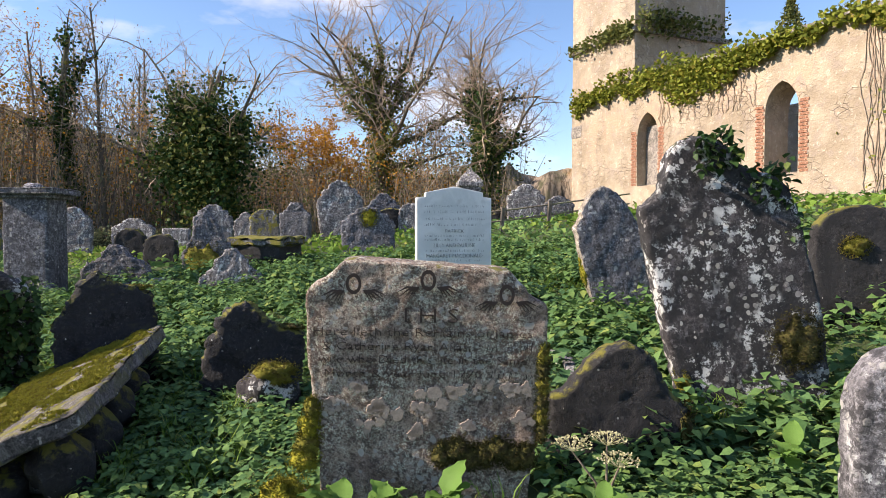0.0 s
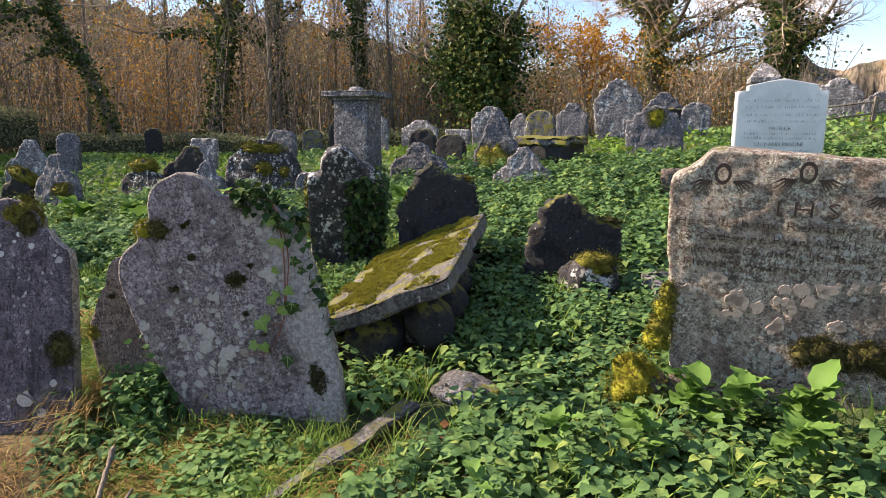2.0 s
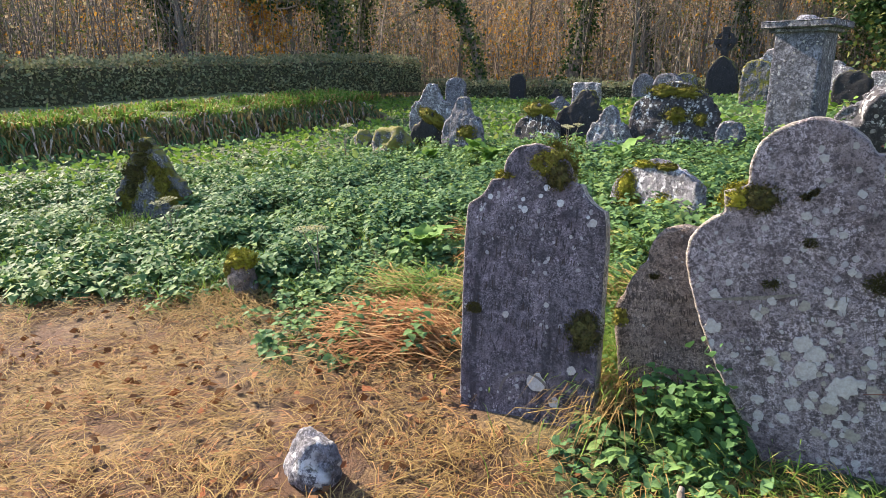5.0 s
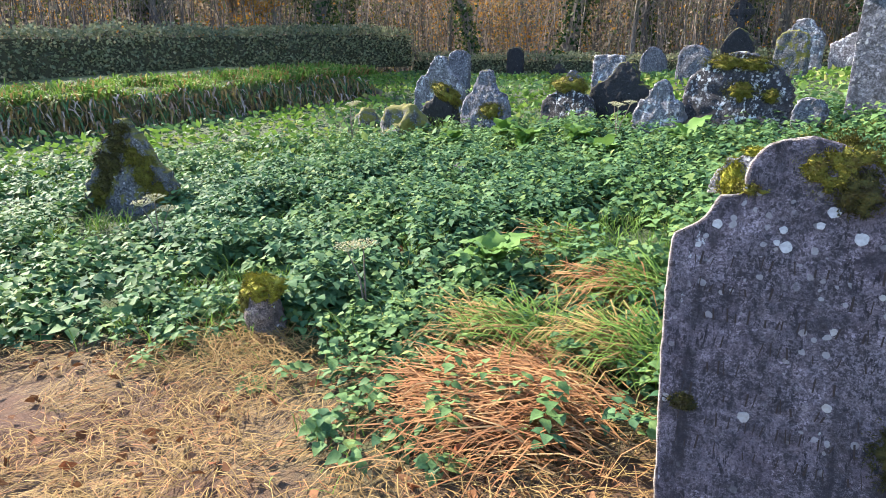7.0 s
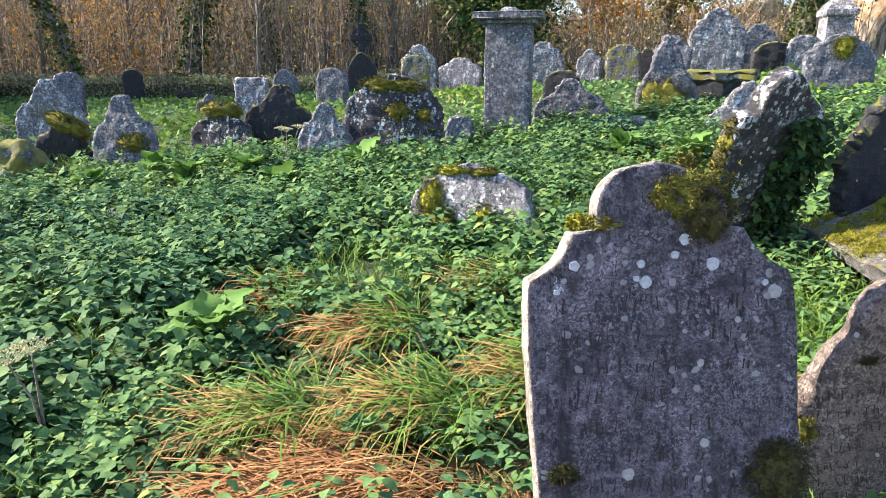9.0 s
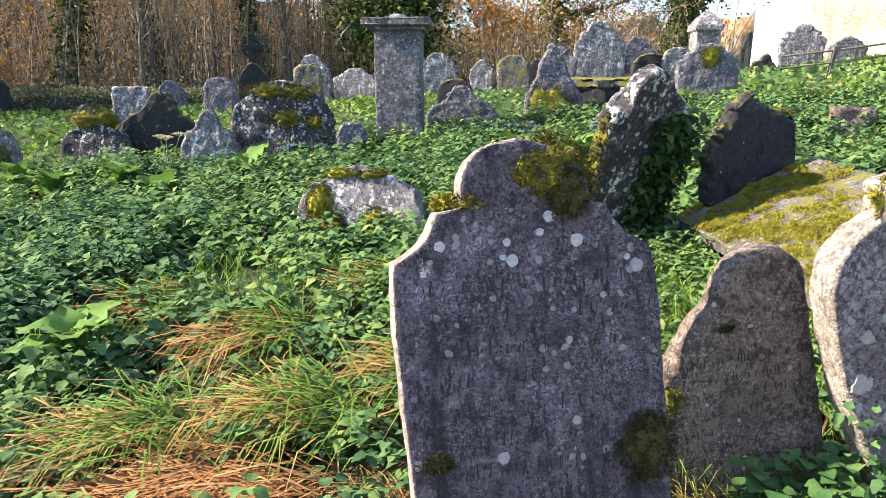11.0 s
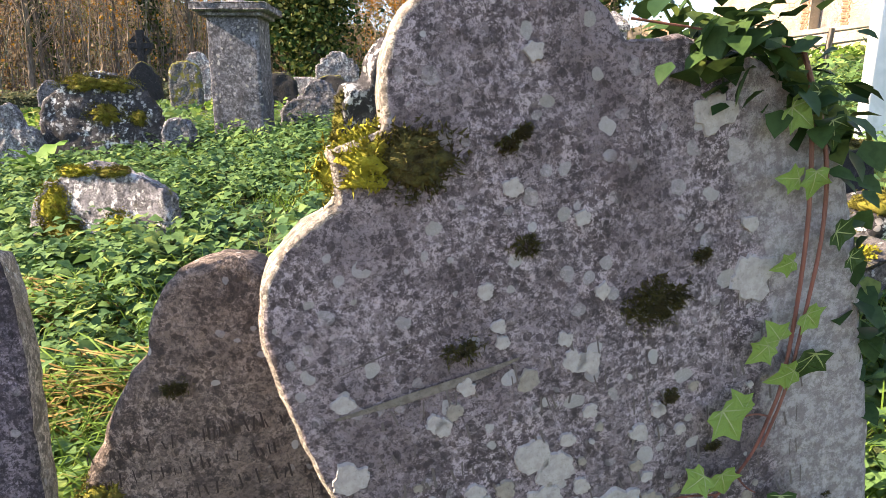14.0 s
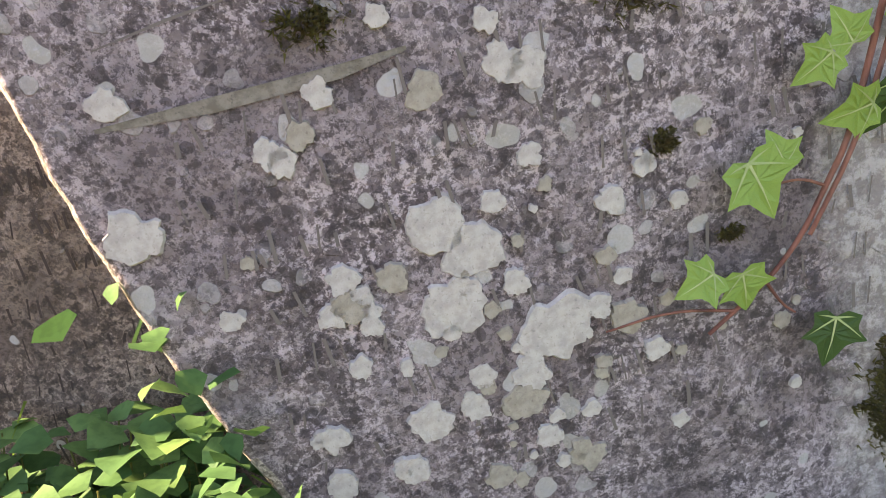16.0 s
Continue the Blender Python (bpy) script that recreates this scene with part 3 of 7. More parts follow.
def moss_patch(stone, u, v, rx, rz, mat=None, seed=0, length=0.011, label=""):
    """Thin ragged moss on an upright face: shoots alone, thick in the middle and straggling at the rim."""
    rng = np.random.default_rng(seed)
    n = int(min(9000, max(700, 900000 * rx * rz)))
    q = rng.uniform(-1.5, 1.5, (n, 2))
    r = np.hypot(q[:, 0], q[:, 1])
    w = np.array([0.5 * noise.noise(Vector((a * 2.2, b * 2.2, seed))) + 0.45 * noise.noise(Vector((a * 6, b * 6, seed + 3))) for a, b in q])
    ok = r + w < 0.8 + 0.12 * rng.normal(0, 1, n)
    q, r = q[ok], r[ok]
    cen = np.c_[q[:, 0] * rx, 0.002 - 0.009 * np.clip(1 - r, 0, 1), q[:, 1] * rz]
    co, tr = tuft_arrays(rng, cen, np.tile((0.0, -1.0, 0.1), (len(cen), 1)), 1, 3, length, 0.0016)
    ob = part("moss", tri_mesh("moss", co, tr, mat or M_MOSS_D), stone, label)
    ob.location = (u, 0.0, v)
    return ob


def boulder(name, x, y, rx, ry, rz, mat, label, seed=0, sink=0.35, yaw=0, category="stone"):
    bm = bmesh.new()
    bmesh.ops.create_icosphere(bm, subdivisions=4, radius=1)
    for v in bm.verts:
        f = noise.cell(v.co * 1.3 + Vector((seed, 0, 0)))
        k = 1 + 0.34 * noise.noise(v.co * 1.5 + Vector((seed, 3, 0))) + 0.12 * noise.noise(v.co * 4 + Vector((0, seed, 0))) + 0.04 * noise.noise(v.co * 11) + 0.03 * f
        v.co = Vector((v.co.x * rx, v.co.y * ry, v.co.z * rz)) * k
    ob = new(name, bm_mesh(name, bm, mat, True))
    ob.matrix_world = pose(x, y, hz(x, y) + rz * (1 - 2 * sink), 0, 0, yaw)
    return tagged(ob, label, category)


def lettering(parent, text, u, v, size, mat, y=-0.004, wide=None, tilt=0.0, label=""):
    """Cut letters on a stone's face, centred at u; wide: the line's width."""
    cu = bpy.data.curves.new("inscription", "FONT")
    cu.body, cu.size, cu.align_x, cu.extrude, cu.resolution_u, cu.offset = text, size, "CENTER", 0.003, 2, -0.0012
    tmp = new("inscription_source", cu)
    bpy.context.view_layer.update()
    me = bpy.data.meshes.new_from_object(tmp.evaluated_get(bpy.context.evaluated_depsgraph_get()))
    bpy.data.objects.remove(tmp)
    me.materials.clear()
    me.materials.append(mat)
    for p in me.polygons:
        p.material_index = 0
    ob = part("inscription", me, parent, label or "worn cut lettering")
    xs = [q.co.x for q in me.vertices]
    k = wide / (max(xs) - min(xs)) if wide else 1
    ob.matrix_local = Matrix.Translation((u, y, v)) @ Euler((radians(90), 0, 0)).to_matrix().to_4x4() @ Matrix.Rotation(radians(tilt), 4, "Z") @ Matrix.Diagonal((k, 1, 1, 1))
    return ob


def bars(parent, rows, mat, y=-0.004, seed=0, keep=0.78):
    """Lettering too worn to read: short bars in lines. rows: (u0, u1, v, height)."""
    rng = random.Random(seed)
    verts, faces = [], []
    for u0, u1, v, h in rows:
        u = u0
        while u < u1:
            if rng.random() < keep:
                w = rng.uniform(0.05, 0.13) * h
                hh = h * rng.uniform(0.4, 1.0)
                s = rng.uniform(-0.12, 0.2) * h
                i = len(verts)
                verts += [(u, y, v), (u + w, y, v), (u + w + s, y, v + hh), (u + s, y, v + hh)]
                faces.append((i, i + 1, i + 2, i + 3))
            u += rng.uniform(0.22, 0.7) * h
    return part("inscription", mesh_from("inscription", verts, faces, mat), parent, "worn unreadable lines of lettering", "stuff")


def tube_arrays(points, radii, sides=6):
    """A tapered tube along a line."""
    p = np.asarray(points, float)
    t = np.gradient(p, axis=0)
    t /= np.linalg.norm(t, axis=1)[:, None] + 1e-9
    ref = np.array([0.31, 0.17, 0.93]) if abs(t[0][2]) < 0.8 else np.array([1.0, 0.1, 0.0])
    a = np.cross(t, ref)
    a /= np.linalg.norm(a, axis=1)[:, None] + 1e-9
    b = np.cross(t, a)
    ang = np.arange(sides) * 2 * np.pi / sides
    r = np.asarray(radii, float)[:, None, None]
    co = p[:, None] + r * (np.cos(ang)[None, :, None] * a[:, None] + np.sin(ang)[None, :, None] * b[:, None])
    m, n = len(p), sides
    i, j = np.meshgrid(np.arange(m - 1), np.arange(n), indexing="ij")
    q0, q1 = i * n + j, i * n + (j + 1) % n
    tr = np.concatenate([np.stack([q0, q1, q1 + n], -1).reshape(-1, 3), np.stack([q0, q1 + n, q0 + n], -1).reshape(-1, 3)])
    return co.reshape(-1, 3), tr


def joined(chunks):
    co, tr, base = [], [], 0
    for c, t in chunks:
        co.append(c)
        tr.append(t + base)
        base += len(c)
    return np.vstack(co), np.vstack(tr)


def leaf_arrays(rng, at, up, size, droop=0.35, broad=0.42, shape="nettle"):
    """Leaves at points: each folded along its midrib and bent. up: the way each blade points (n, 3)."""
    n = len(at)
    d = up / (np.linalg.norm(up, axis=1)[:, None] + 1e-9)
    s = np.cross(d, np.tile([0, 0, 1.0], (n, 1)) + rng.normal(0, 0.25, (n, 3)))
    s /= np.linalg.norm(s, axis=1)[:, None] + 1e-9
    nn = np.cross(s, d)
    L = np.asarray(size).reshape(-1, 1)
    W = L * broad
    fold = 0.22 * W
    if shape == "blade":
        mid = at + d * L * 0.5
        tip = at + d * L - np.array([0, 0, 1.0]) * L * droop
        co = np.stack([at - s * W, at + s * W, mid + s * W * 0.8, mid - s * W * 0.8, tip], 1)
        tr = np.array([(0, 1, 2), (0, 2, 3), (3, 2, 4)])
        k = 5
    elif shape == "plain":
        mid = at + d * L * 0.42 - np.array([0, 0, 1.0]) * L * droop * 0.2
        tip = at + d * L - np.array([0, 0, 1.0]) * L * droop
        co = np.stack([at, mid + s * W + nn * fold, mid - s * W + nn * fold, mid, tip], 1)
        tr = np.array([(0, 3, 1), (0, 2, 3), (3, 4, 1), (3, 2, 4)])
        k = 5
    else:
        m1 = at + d * L * 0.32 - np.array([0, 0, 1.0]) * L * droop * 0.12
        m2 = at + d * L * 0.68 - np.array([0, 0, 1.0]) * L * droop * 0.45
        tip = at + d * L - np.array([0, 0, 1.0]) * L * droop
        co = np.stack([at, m1 + s * W + nn * fold, m1 - s * W + nn * fold, m1, m2 + s * W * 0.72 + nn * fold, m2 - s * W * 0.72 + nn * fold, m2, tip], 1)
        tr = np.array([(0, 3, 1), (0, 2, 3), (3, 6, 4), (3, 4, 1), (3, 2, 5), (3, 5, 6), (6, 7, 4), (6, 5, 7)])
        k = 8
    tr = (np.arange(n)[:, None, None] * k + tr[None]).reshape(-1, 3)
    return co.reshape(-1, 3), tr


def card_arrays(rng, at, size, broad=0.5, flat=0.3):
    """Small far leaves: a folded diamond each, turned at random."""
    n = len(at)
    d = rng.normal(0, 1, (n, 3)) * np.array([1, 1, 1 - flat])
    d /= np.linalg.norm(d, axis=1)[:, None]
    s = np.cross(d, rng.normal(0, 1, (n, 3)))
    s /= np.linalg.norm(s, axis=1)[:, None] + 1e-9
    nn = np.cross(d, s)
    L = np.asarray(size).reshape(-1, 1)
    co = np.stack([at, at + d * L * 0.45 + s * L * broad * 0.5 + nn * L * 0.1, at + d * L, at + d * L * 0.45 - s * L * broad * 0.5 + nn * L * 0.1], 1)
    tr = (np.arange(n)[:, None, None] * 4 + np.array([(0, 1, 2), (0, 2, 3)])[None]).reshape(-1, 3)
    return co.reshape(-1, 3), tr


# ---- the ground ----


def trampled(x, y):
    """1 on the trodden straw before the stones, 0 in the green."""
    x, y = np.asarray(x, float), np.asarray(y, float)
    line = (y - 2.0) * 0.88 - (x + 4.4) * 0.46 + 0.25 * np.sin(x * 2.3) + 0.15 * np.sin(x * 5.1 + 1)
    a = 1 / (1 + np.exp(np.clip(line * 7, -40, 40)))
    b = 1 / (1 + np.exp(np.clip((x + 2.75 + 0.5 * (y - 1.0) + 0.2 * np.sin(y * 4)) * 6, -40, 40)))
    near = np.exp(-((x + 2.25) / 1.5) ** 2 - ((y - 0.85) / 0.65) ** 2) * 0.95
    return np.clip(np.maximum(a * b, near), 0, 1)


def make_ground():
    fx = np.concatenate([np.linspace(-900, -60, 8), np.linspace(-50, -13, 20), np.arange(-12, 4.0, 0.09), np.linspace(4.2, 16, 24), np.linspace(20, 60, 8), np.linspace(100, 900, 6)])
    fy = np.concatenate([np.linspace(-900, -40, 7), np.linspace(-30, -4, 12), np.arange(-3, 10, 0.09), np.linspace(10.2, 30, 60), np.linspace(34, 80, 8), np.linspace(120, 900, 6)])
    X, Y = np.meshgrid(fx, fy, indexing="ij")
    Z = height(X, Y)
    n1 = np.array([0.035 * noise.noise(Vector((a * 1.9, b * 1.9, 0))) + 0.016 * noise.noise(Vector((a * 7, b * 7, 3))) for a, b in zip(X.ravel(), Y.ravel())]).reshape(X.shape)
    Z = Z + n1
    co = np.stack([X, Y, Z], -1).reshape(-1, 3)
    r, c = X.shape
    i, j = np.meshgrid(np.arange(r - 1), np.arange(c - 1), indexing="ij")
    q = i * c + j
    tr = np.concatenate([np.stack([q, q + c, q + c + 1], -1).reshape(-1, 3), np.stack([q, q + c + 1, q + 1], -1).reshape(-1, 3)])
    me = tri_mesh("ground", co, tr, M_GROUND, smooth=True)
    at = me.attributes.new("trampled", "FLOAT", "POINT")
    at.data.foreach_set("value", trampled(co[:, 0], co[:, 1]).astype(np.float32))
    return tagged(new("ground", me), "rough churchyard ground of earth, weeds and trodden straw", "ground", kind="structure")


make_ground()

# ---- the near stones ----


def stone(label, left, right, thick, mats, x, y, z, yaw=0, back=0, roll=0, **more):
    me = slab_mesh("headstone", left, right, thick, mats if isinstance(mats, list) else [mats], **more)
    return tagged(put(new("headstone", me), x, y, z, yaw, back, roll), label, "gravestone")


def lichen(stone_, u, v, r, mat, rng, y=-0.003, lobes=0.40):
    """A thin lobed crust on a stone's face."""
    n = 40
    ph = rng.uniform(0, 6)
    ring = [(r * (1 + lobes * noise.noise(Vector((math.cos(q) * 1.3 + u * 40, math.sin(q) * 1.3, ph))) + 0.6 * lobes * noise.noise(Vector((math.cos(q) * 4 + u * 40, math.sin(q) * 4, ph)))), q) for q in [2 * math.pi * i / n for i in range(n)]]
    vs = [(0, -0.0012, 0)] + [(k * 0.95 * math.cos(q), -0.0012, k * 0.9 * math.sin(q)) for k, q in ring] + [(k * math.cos(q), 0.004, k * math.sin(q)) for k, q in ring]
    fs = [(0, 1 + (i + 1) % n, 1 + i) for i in range(n)] + [(1 + i, 1 + (i + 1) % n, 1 + n + (i + 1) % n, 1 + n + i) for i in range(n)]
    ob = part("lichen", mesh_from("lichen", vs, [f[::-1] for f in fs], mat), stone_, "pale grey round lichen")
    ob.location = (u, y, v)


def near_stones():
    # slate with a round head between cut shoulders
    a = stone("upright grey-violet slate headstone with a mossy round head",
              [(-0.27, 0), (-0.31, 0.6), (-0.318, 0.94), (-0.29, 0.95), (-0.235, 0.985), (-0.20, 1.052), (-0.196, 1.058), (-0.15, 1.06), (-0.143, 1.068), (-0.14, 1.13), (-0.115, 1.18), (-0.07, 1.21), (0.0, 1.22)],
              [(0.37, 0), (0.36, 0.6), (0.348, 0.945), (0.30, 0.96), (0.245, 1.01), (0.226, 1.052), (0.222, 1.056), (0.19, 1.058), (0.184, 1.066), (0.178, 1.12), (0.15, 1.165), (0.10, 1.20), (0.008, 1.221)],
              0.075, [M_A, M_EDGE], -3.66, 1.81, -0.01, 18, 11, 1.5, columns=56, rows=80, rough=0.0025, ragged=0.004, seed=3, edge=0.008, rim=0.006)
    add_moss(a, 0.08, 0.03, 1.13, 0.105, 0.085, 0.05, M_MOSS, 1, 0.016)
    add_moss(a, 0.125, 0.0, 1.085, 0.05, 0.05, 0.025, M_MOSS_D, 2)
    add_moss(a, 0.02, 0.01, 1.14, 0.045, 0.035, 0.022, M_MOSS, 3)
    add_moss(a, -0.115, 0.02, 1.075, 0.04, 0.022, 0.03, M_MOSS, 4)
    add_moss(a, -0.17, 0.05, 1.075, 0.025, 0.018, 0.03, M_MOSS_Y, 14)
    add_moss(a, 0.30, -0.002, 0.44, 0.065, 0.075, 0.014, M_MOSS_D, 5)
    add_moss(a, -0.23, 0.0, 0.46, 0.03, 0.018, 0.007, M_MOSS_D, 6)
    bars(a, [(-0.24, 0.28, 0.86 - 0.075 * i, 0.042) for i in range(8)], M_CUT, -0.0035, 4, 0.5)
    rng = random.Random(9)
    for u, v, r in ((-0.195, 0.975, 0.013), (-0.022, 0.931, 0.015), (-0.033, 0.975, 0.010), (0.075, 1.031, 0.015), (0.141, 0.97, 0.017), (0.294, 0.898, 0.018), (-0.238, 0.913, 0.008), (-0.045, 0.94, 0.008), (0.27, 0.92, 0.008), (0.111, 0.727, 0.010),
                    (0.203, 0.831, 0.008), (0.12, 0.527, 0.012), (0.05, 0.995, 0.010), (0.105, 0.18, 0.042), (0.196, 0.11, 0.024), (0.26, 0.265, 0.02), (-0.07, 0.455, 0.015)):
        lichen(a, u, v, r, M_LICHEN_W if v > 0.9 else M_LICHEN, rng, -0.0015, 0.22)
    verts, faces = [], []
    for i in range(29):
        t = math.pi * i / 28
        for r in (0.115, 0.128):
            verts.append((0.06 - r * math.cos(t), -0.0045, 0.11 + r * 0.85 * math.sin(t)))
    faces = [(2 * i, 2 * i + 1, 2 * i + 3, 2 * i + 2) for i in range(28)]
    part("carved_arch", mesh_from("carved_arch", verts, faces, M_CUTB), a, "shallow cut arch near the foot")

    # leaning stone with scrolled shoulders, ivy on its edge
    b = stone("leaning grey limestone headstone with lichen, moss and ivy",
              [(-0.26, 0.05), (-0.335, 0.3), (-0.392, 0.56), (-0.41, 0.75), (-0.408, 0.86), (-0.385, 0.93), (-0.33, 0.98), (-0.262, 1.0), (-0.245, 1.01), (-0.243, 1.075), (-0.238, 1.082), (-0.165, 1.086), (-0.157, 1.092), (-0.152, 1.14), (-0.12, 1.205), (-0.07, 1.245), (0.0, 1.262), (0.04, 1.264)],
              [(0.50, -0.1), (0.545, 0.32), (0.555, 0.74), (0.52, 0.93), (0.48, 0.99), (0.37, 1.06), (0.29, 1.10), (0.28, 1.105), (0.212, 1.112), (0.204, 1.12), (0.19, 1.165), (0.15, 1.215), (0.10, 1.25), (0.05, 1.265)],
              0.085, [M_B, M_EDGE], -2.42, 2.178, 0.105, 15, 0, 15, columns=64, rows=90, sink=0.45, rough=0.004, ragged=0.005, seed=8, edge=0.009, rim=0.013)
    add_moss(b, -0.195, 0.03, 1.045, 0.062, 0.045, 0.05, M_MOSS_Y, 11, 0.016, "bright yellow-green moss on the shoulder")
    add_moss(b, -0.13, 0.0, 1.035, 0.05, 0.042, 0.02, M_MOSS_D, 12)
    moss_patch(b, 0.182, 0.712, 0.062, 0.044, M_MOSS_D, 13, 0.013)
    moss_patch(b, -0.136, 0.743, 0.036, 0.022, M_MOSS_D, 15)
    moss_patch(b, -0.004, 0.868, 0.026, 0.020, M_MOSS_D, 16, 0.009)
    moss_patch(b, 0.006, 1.02, 0.022, 0.016, M_MOSS_D, 17, 0.008)
    moss_patch(b, 0.03, 1.03, 0.016, 0.012, M_MOSS_D, 20, 0.008)
    moss_patch(b, 0.425, 0.15, 0.05, 0.09, M_MOSS_D, 18, 0.012)
    moss_patch(b, 0.27, 0.765, 0.018, 0.012, M_MOSS_D, 19, 0.008)
    moss_patch(b, 0.175, 0.545, 0.018, 0.014, M_MOSS_D, 24, 0.007)
    moss_patch(b, 0.235, 0.425, 0.016, 0.010, M_MOSS_D, 25, 0.007)
    # a long cut rule and the worn lines beneath it
    part("cut_rule", mesh_from("cut_rule", [(-0.345, -0.0028, 0.700), (-0.24, -0.0028, 0.690), (-0.12, -0.0028, 0.689), (-0.055, -0.0028, 0.698), (-0.055, -0.0028, 0.702), (-0.12, -0.0028, 0.702), (-0.24, -0.0028, 0.704), (-0.345, -0.0028, 0.704)], [(0, 1, 6, 7), (1, 2, 5, 6), (2, 3, 4, 5)], M_GREENRULE), b, "shallow cut rule across the face")
    part("crack", mesh_from("crack", [(-0.32, -0.0028, 0.766), (-0.25, -0.0028, 0.774), (-0.18, -0.0028, 0.780), (-0.18, -0.0028, 0.7812), (-0.25, -0.0028, 0.7768), (-0.32, -0.0028, 0.7672)], [(0, 1, 4, 5), (1, 2, 3, 4)], M_CUTB), b, "hairline crack across the face")
    bars(b, [(-0.30, 0.42, 0.66 - 0.062 * i, 0.036) for i in range(8)], M_CUTB, -0.004, 9, 0.4)
    # flat rounded lichens
    rng = random.Random(5)
    flat = [(-0.074, 0.733, 0.012), (-0.327, 0.72, 0.017), (-0.146, 0.682, 0.015), (-0.197, 0.629, 0.016), (0.031, 0.664, 0.02), (0.036, 0.57, 0.013), (0.152, 0.527, 0.012), (0.11, 0.499, 0.015), (-0.012, 0.533, 0.014), (-0.073, 0.527, 0.031),
            (-0.04, 0.491, 0.031), (-0.078, 0.438, 0.037), (0.025, 0.376, 0.039), (-0.179, 0.5, 0.017), (-0.164, 0.443, 0.013), (-0.2, 0.465, 0.015), (-0.297, 0.492, 0.012), (-0.354, 0.599, 0.028), (-0.189, 0.399, 0.014), (-0.014, 0.331, 0.023),
            (-0.067, 0.346, 0.016), (-0.085, 0.311, 0.02), (-0.135, 0.31, 0.025), (-0.172, 0.258, 0.019), (-0.243, 0.327, 0.018), (-0.251, 0.264, 0.019), (0.077, 0.387, 0.015), (-0.008, 0.442, 0.016), (0.131, 0.314, 0.014), (-0.012, 0.245, 0.017)]
    flat += [(0.071, 1.133, 0.014), (0.326, 0.976, 0.033), (-0.005, 0.956, 0.016), (0.09, 0.883, 0.013), (0.35, 0.70, 0.041), (0.051, 0.654, 0.02), (-0.073, 0.76, 0.012), (0.023, 0.704, 0.013), (-0.207, 0.641, 0.016), (-0.079, 0.82, 0.013), (0.097, 0.761, 0.013), (0.359, 0.79, 0.014)]
    buff = {(-0.049, 0.658, 0.019), (-0.177, 0.47, 0.021), (-0.132, 0.488, 0.017), (-0.028, 0.298, 0.025), (0.029, 0.206, 0.023), (-0.078, 0.213, 0.018), (0.105, 0.363, 0.02), (-0.173, 0.65, 0.014)}
    flat += sorted(buff)
    for i in range(46):
        flat.append((max(-0.26, rng.gauss(0.0, 0.14)), rng.uniform(0.2, 0.55), rng.uniform(0.004, 0.011)))
    for u, v, r in flat:
        lichen(b, u, v, r, M_LICHEN_B if (u, v, r) in buff or (r < 0.012 and rng.random() < 0.5) else M_LICHEN, rng)

    c = stone("small brown-grey slate headstone leaning against its neighbour",
              [(-0.255, 0), (-0.262, 0.2), (-0.25, 0.44), (-0.238, 0.475), (-0.185, 0.545), (-0.125, 0.635), (-0.078, 0.662), (-0.066, 0.715), (-0.04, 0.755), (-0.005, 0.785), (0.035, 0.797), (0.05, 0.798)],
              [(0.20, 0), (0.20, 0.35), (0.175, 0.58), (0.17, 0.70), (0.145, 0.765), (0.09, 0.798), (0.06, 0.799)],
              0.08, M_AB, -3.05, 2.165, 0.11, 10, 0, 10, columns=36, rows=44, rough=0.004, ragged=0.006, seed=15, edge=0.02)
    add_moss(c, -0.215, 0.02, 0.42, 0.04, 0.05, 0.045, M_MOSS, 21)
    moss_patch(c, -0.05, 0.60, 0.028, 0.016, M_MOSS_D, 22, 0.008)
    bars(c, [(-0.22, 0.17, 0.50 - 0.05 * i, 0.03) for i in range(8)], M_CUT, -0.005, 31, 0.6)

    # broad stone with winged heads and an inscription
    m = stone("broad brown headstone carved with winged heads and lettering",
              [(-0.43, -0.1), (-0.447, 0.34), (-0.478, 0.6), (-0.48, 0.80), (-0.477, 0.885), (-0.465, 0.895), (-0.40, 0.93), (-0.36, 0.97), (-0.325, 0.998), (-0.30, 1.003)],
              [(0.39, -0.1), (0.43, 0.2), (0.47, 0.5), (0.478, 0.80), (0.47, 0.818), (0.41, 0.85), (0.37, 0.90), (0.335, 0.945), (0.30, 0.962), (-0.29, 1.004)],
              0.13, M_M, -0.06, 2.60, 0.47, 2, -5, 0, columns=60, rows=64, rough=0.006, ragged=0.007, seed=22, edge=0.012)
    for text, u, v, s, w in (("I H S", 0.01, 0.755, 0.085, 0.21), ("Here lieth the Remains of James", -0.02, 0.70, 0.05, 0.86), ("& Catherine Ryan Alias", -0.13, 0.645, 0.048, 0.57),
                             ("wife who Died this life in the Same", -0.02, 0.59, 0.048, 0.82), ("Month & year June 1770", -0.10, 0.535, 0.046, 0.62)):
        lettering(m, text, u, v, s, M_CUT, -0.006, w, -1.2)
    bars(m, [(0.16, 0.42, 0.635, 0.04), (0.22, 0.42, 0.525, 0.04)], M_CUT, -0.0075, 3)
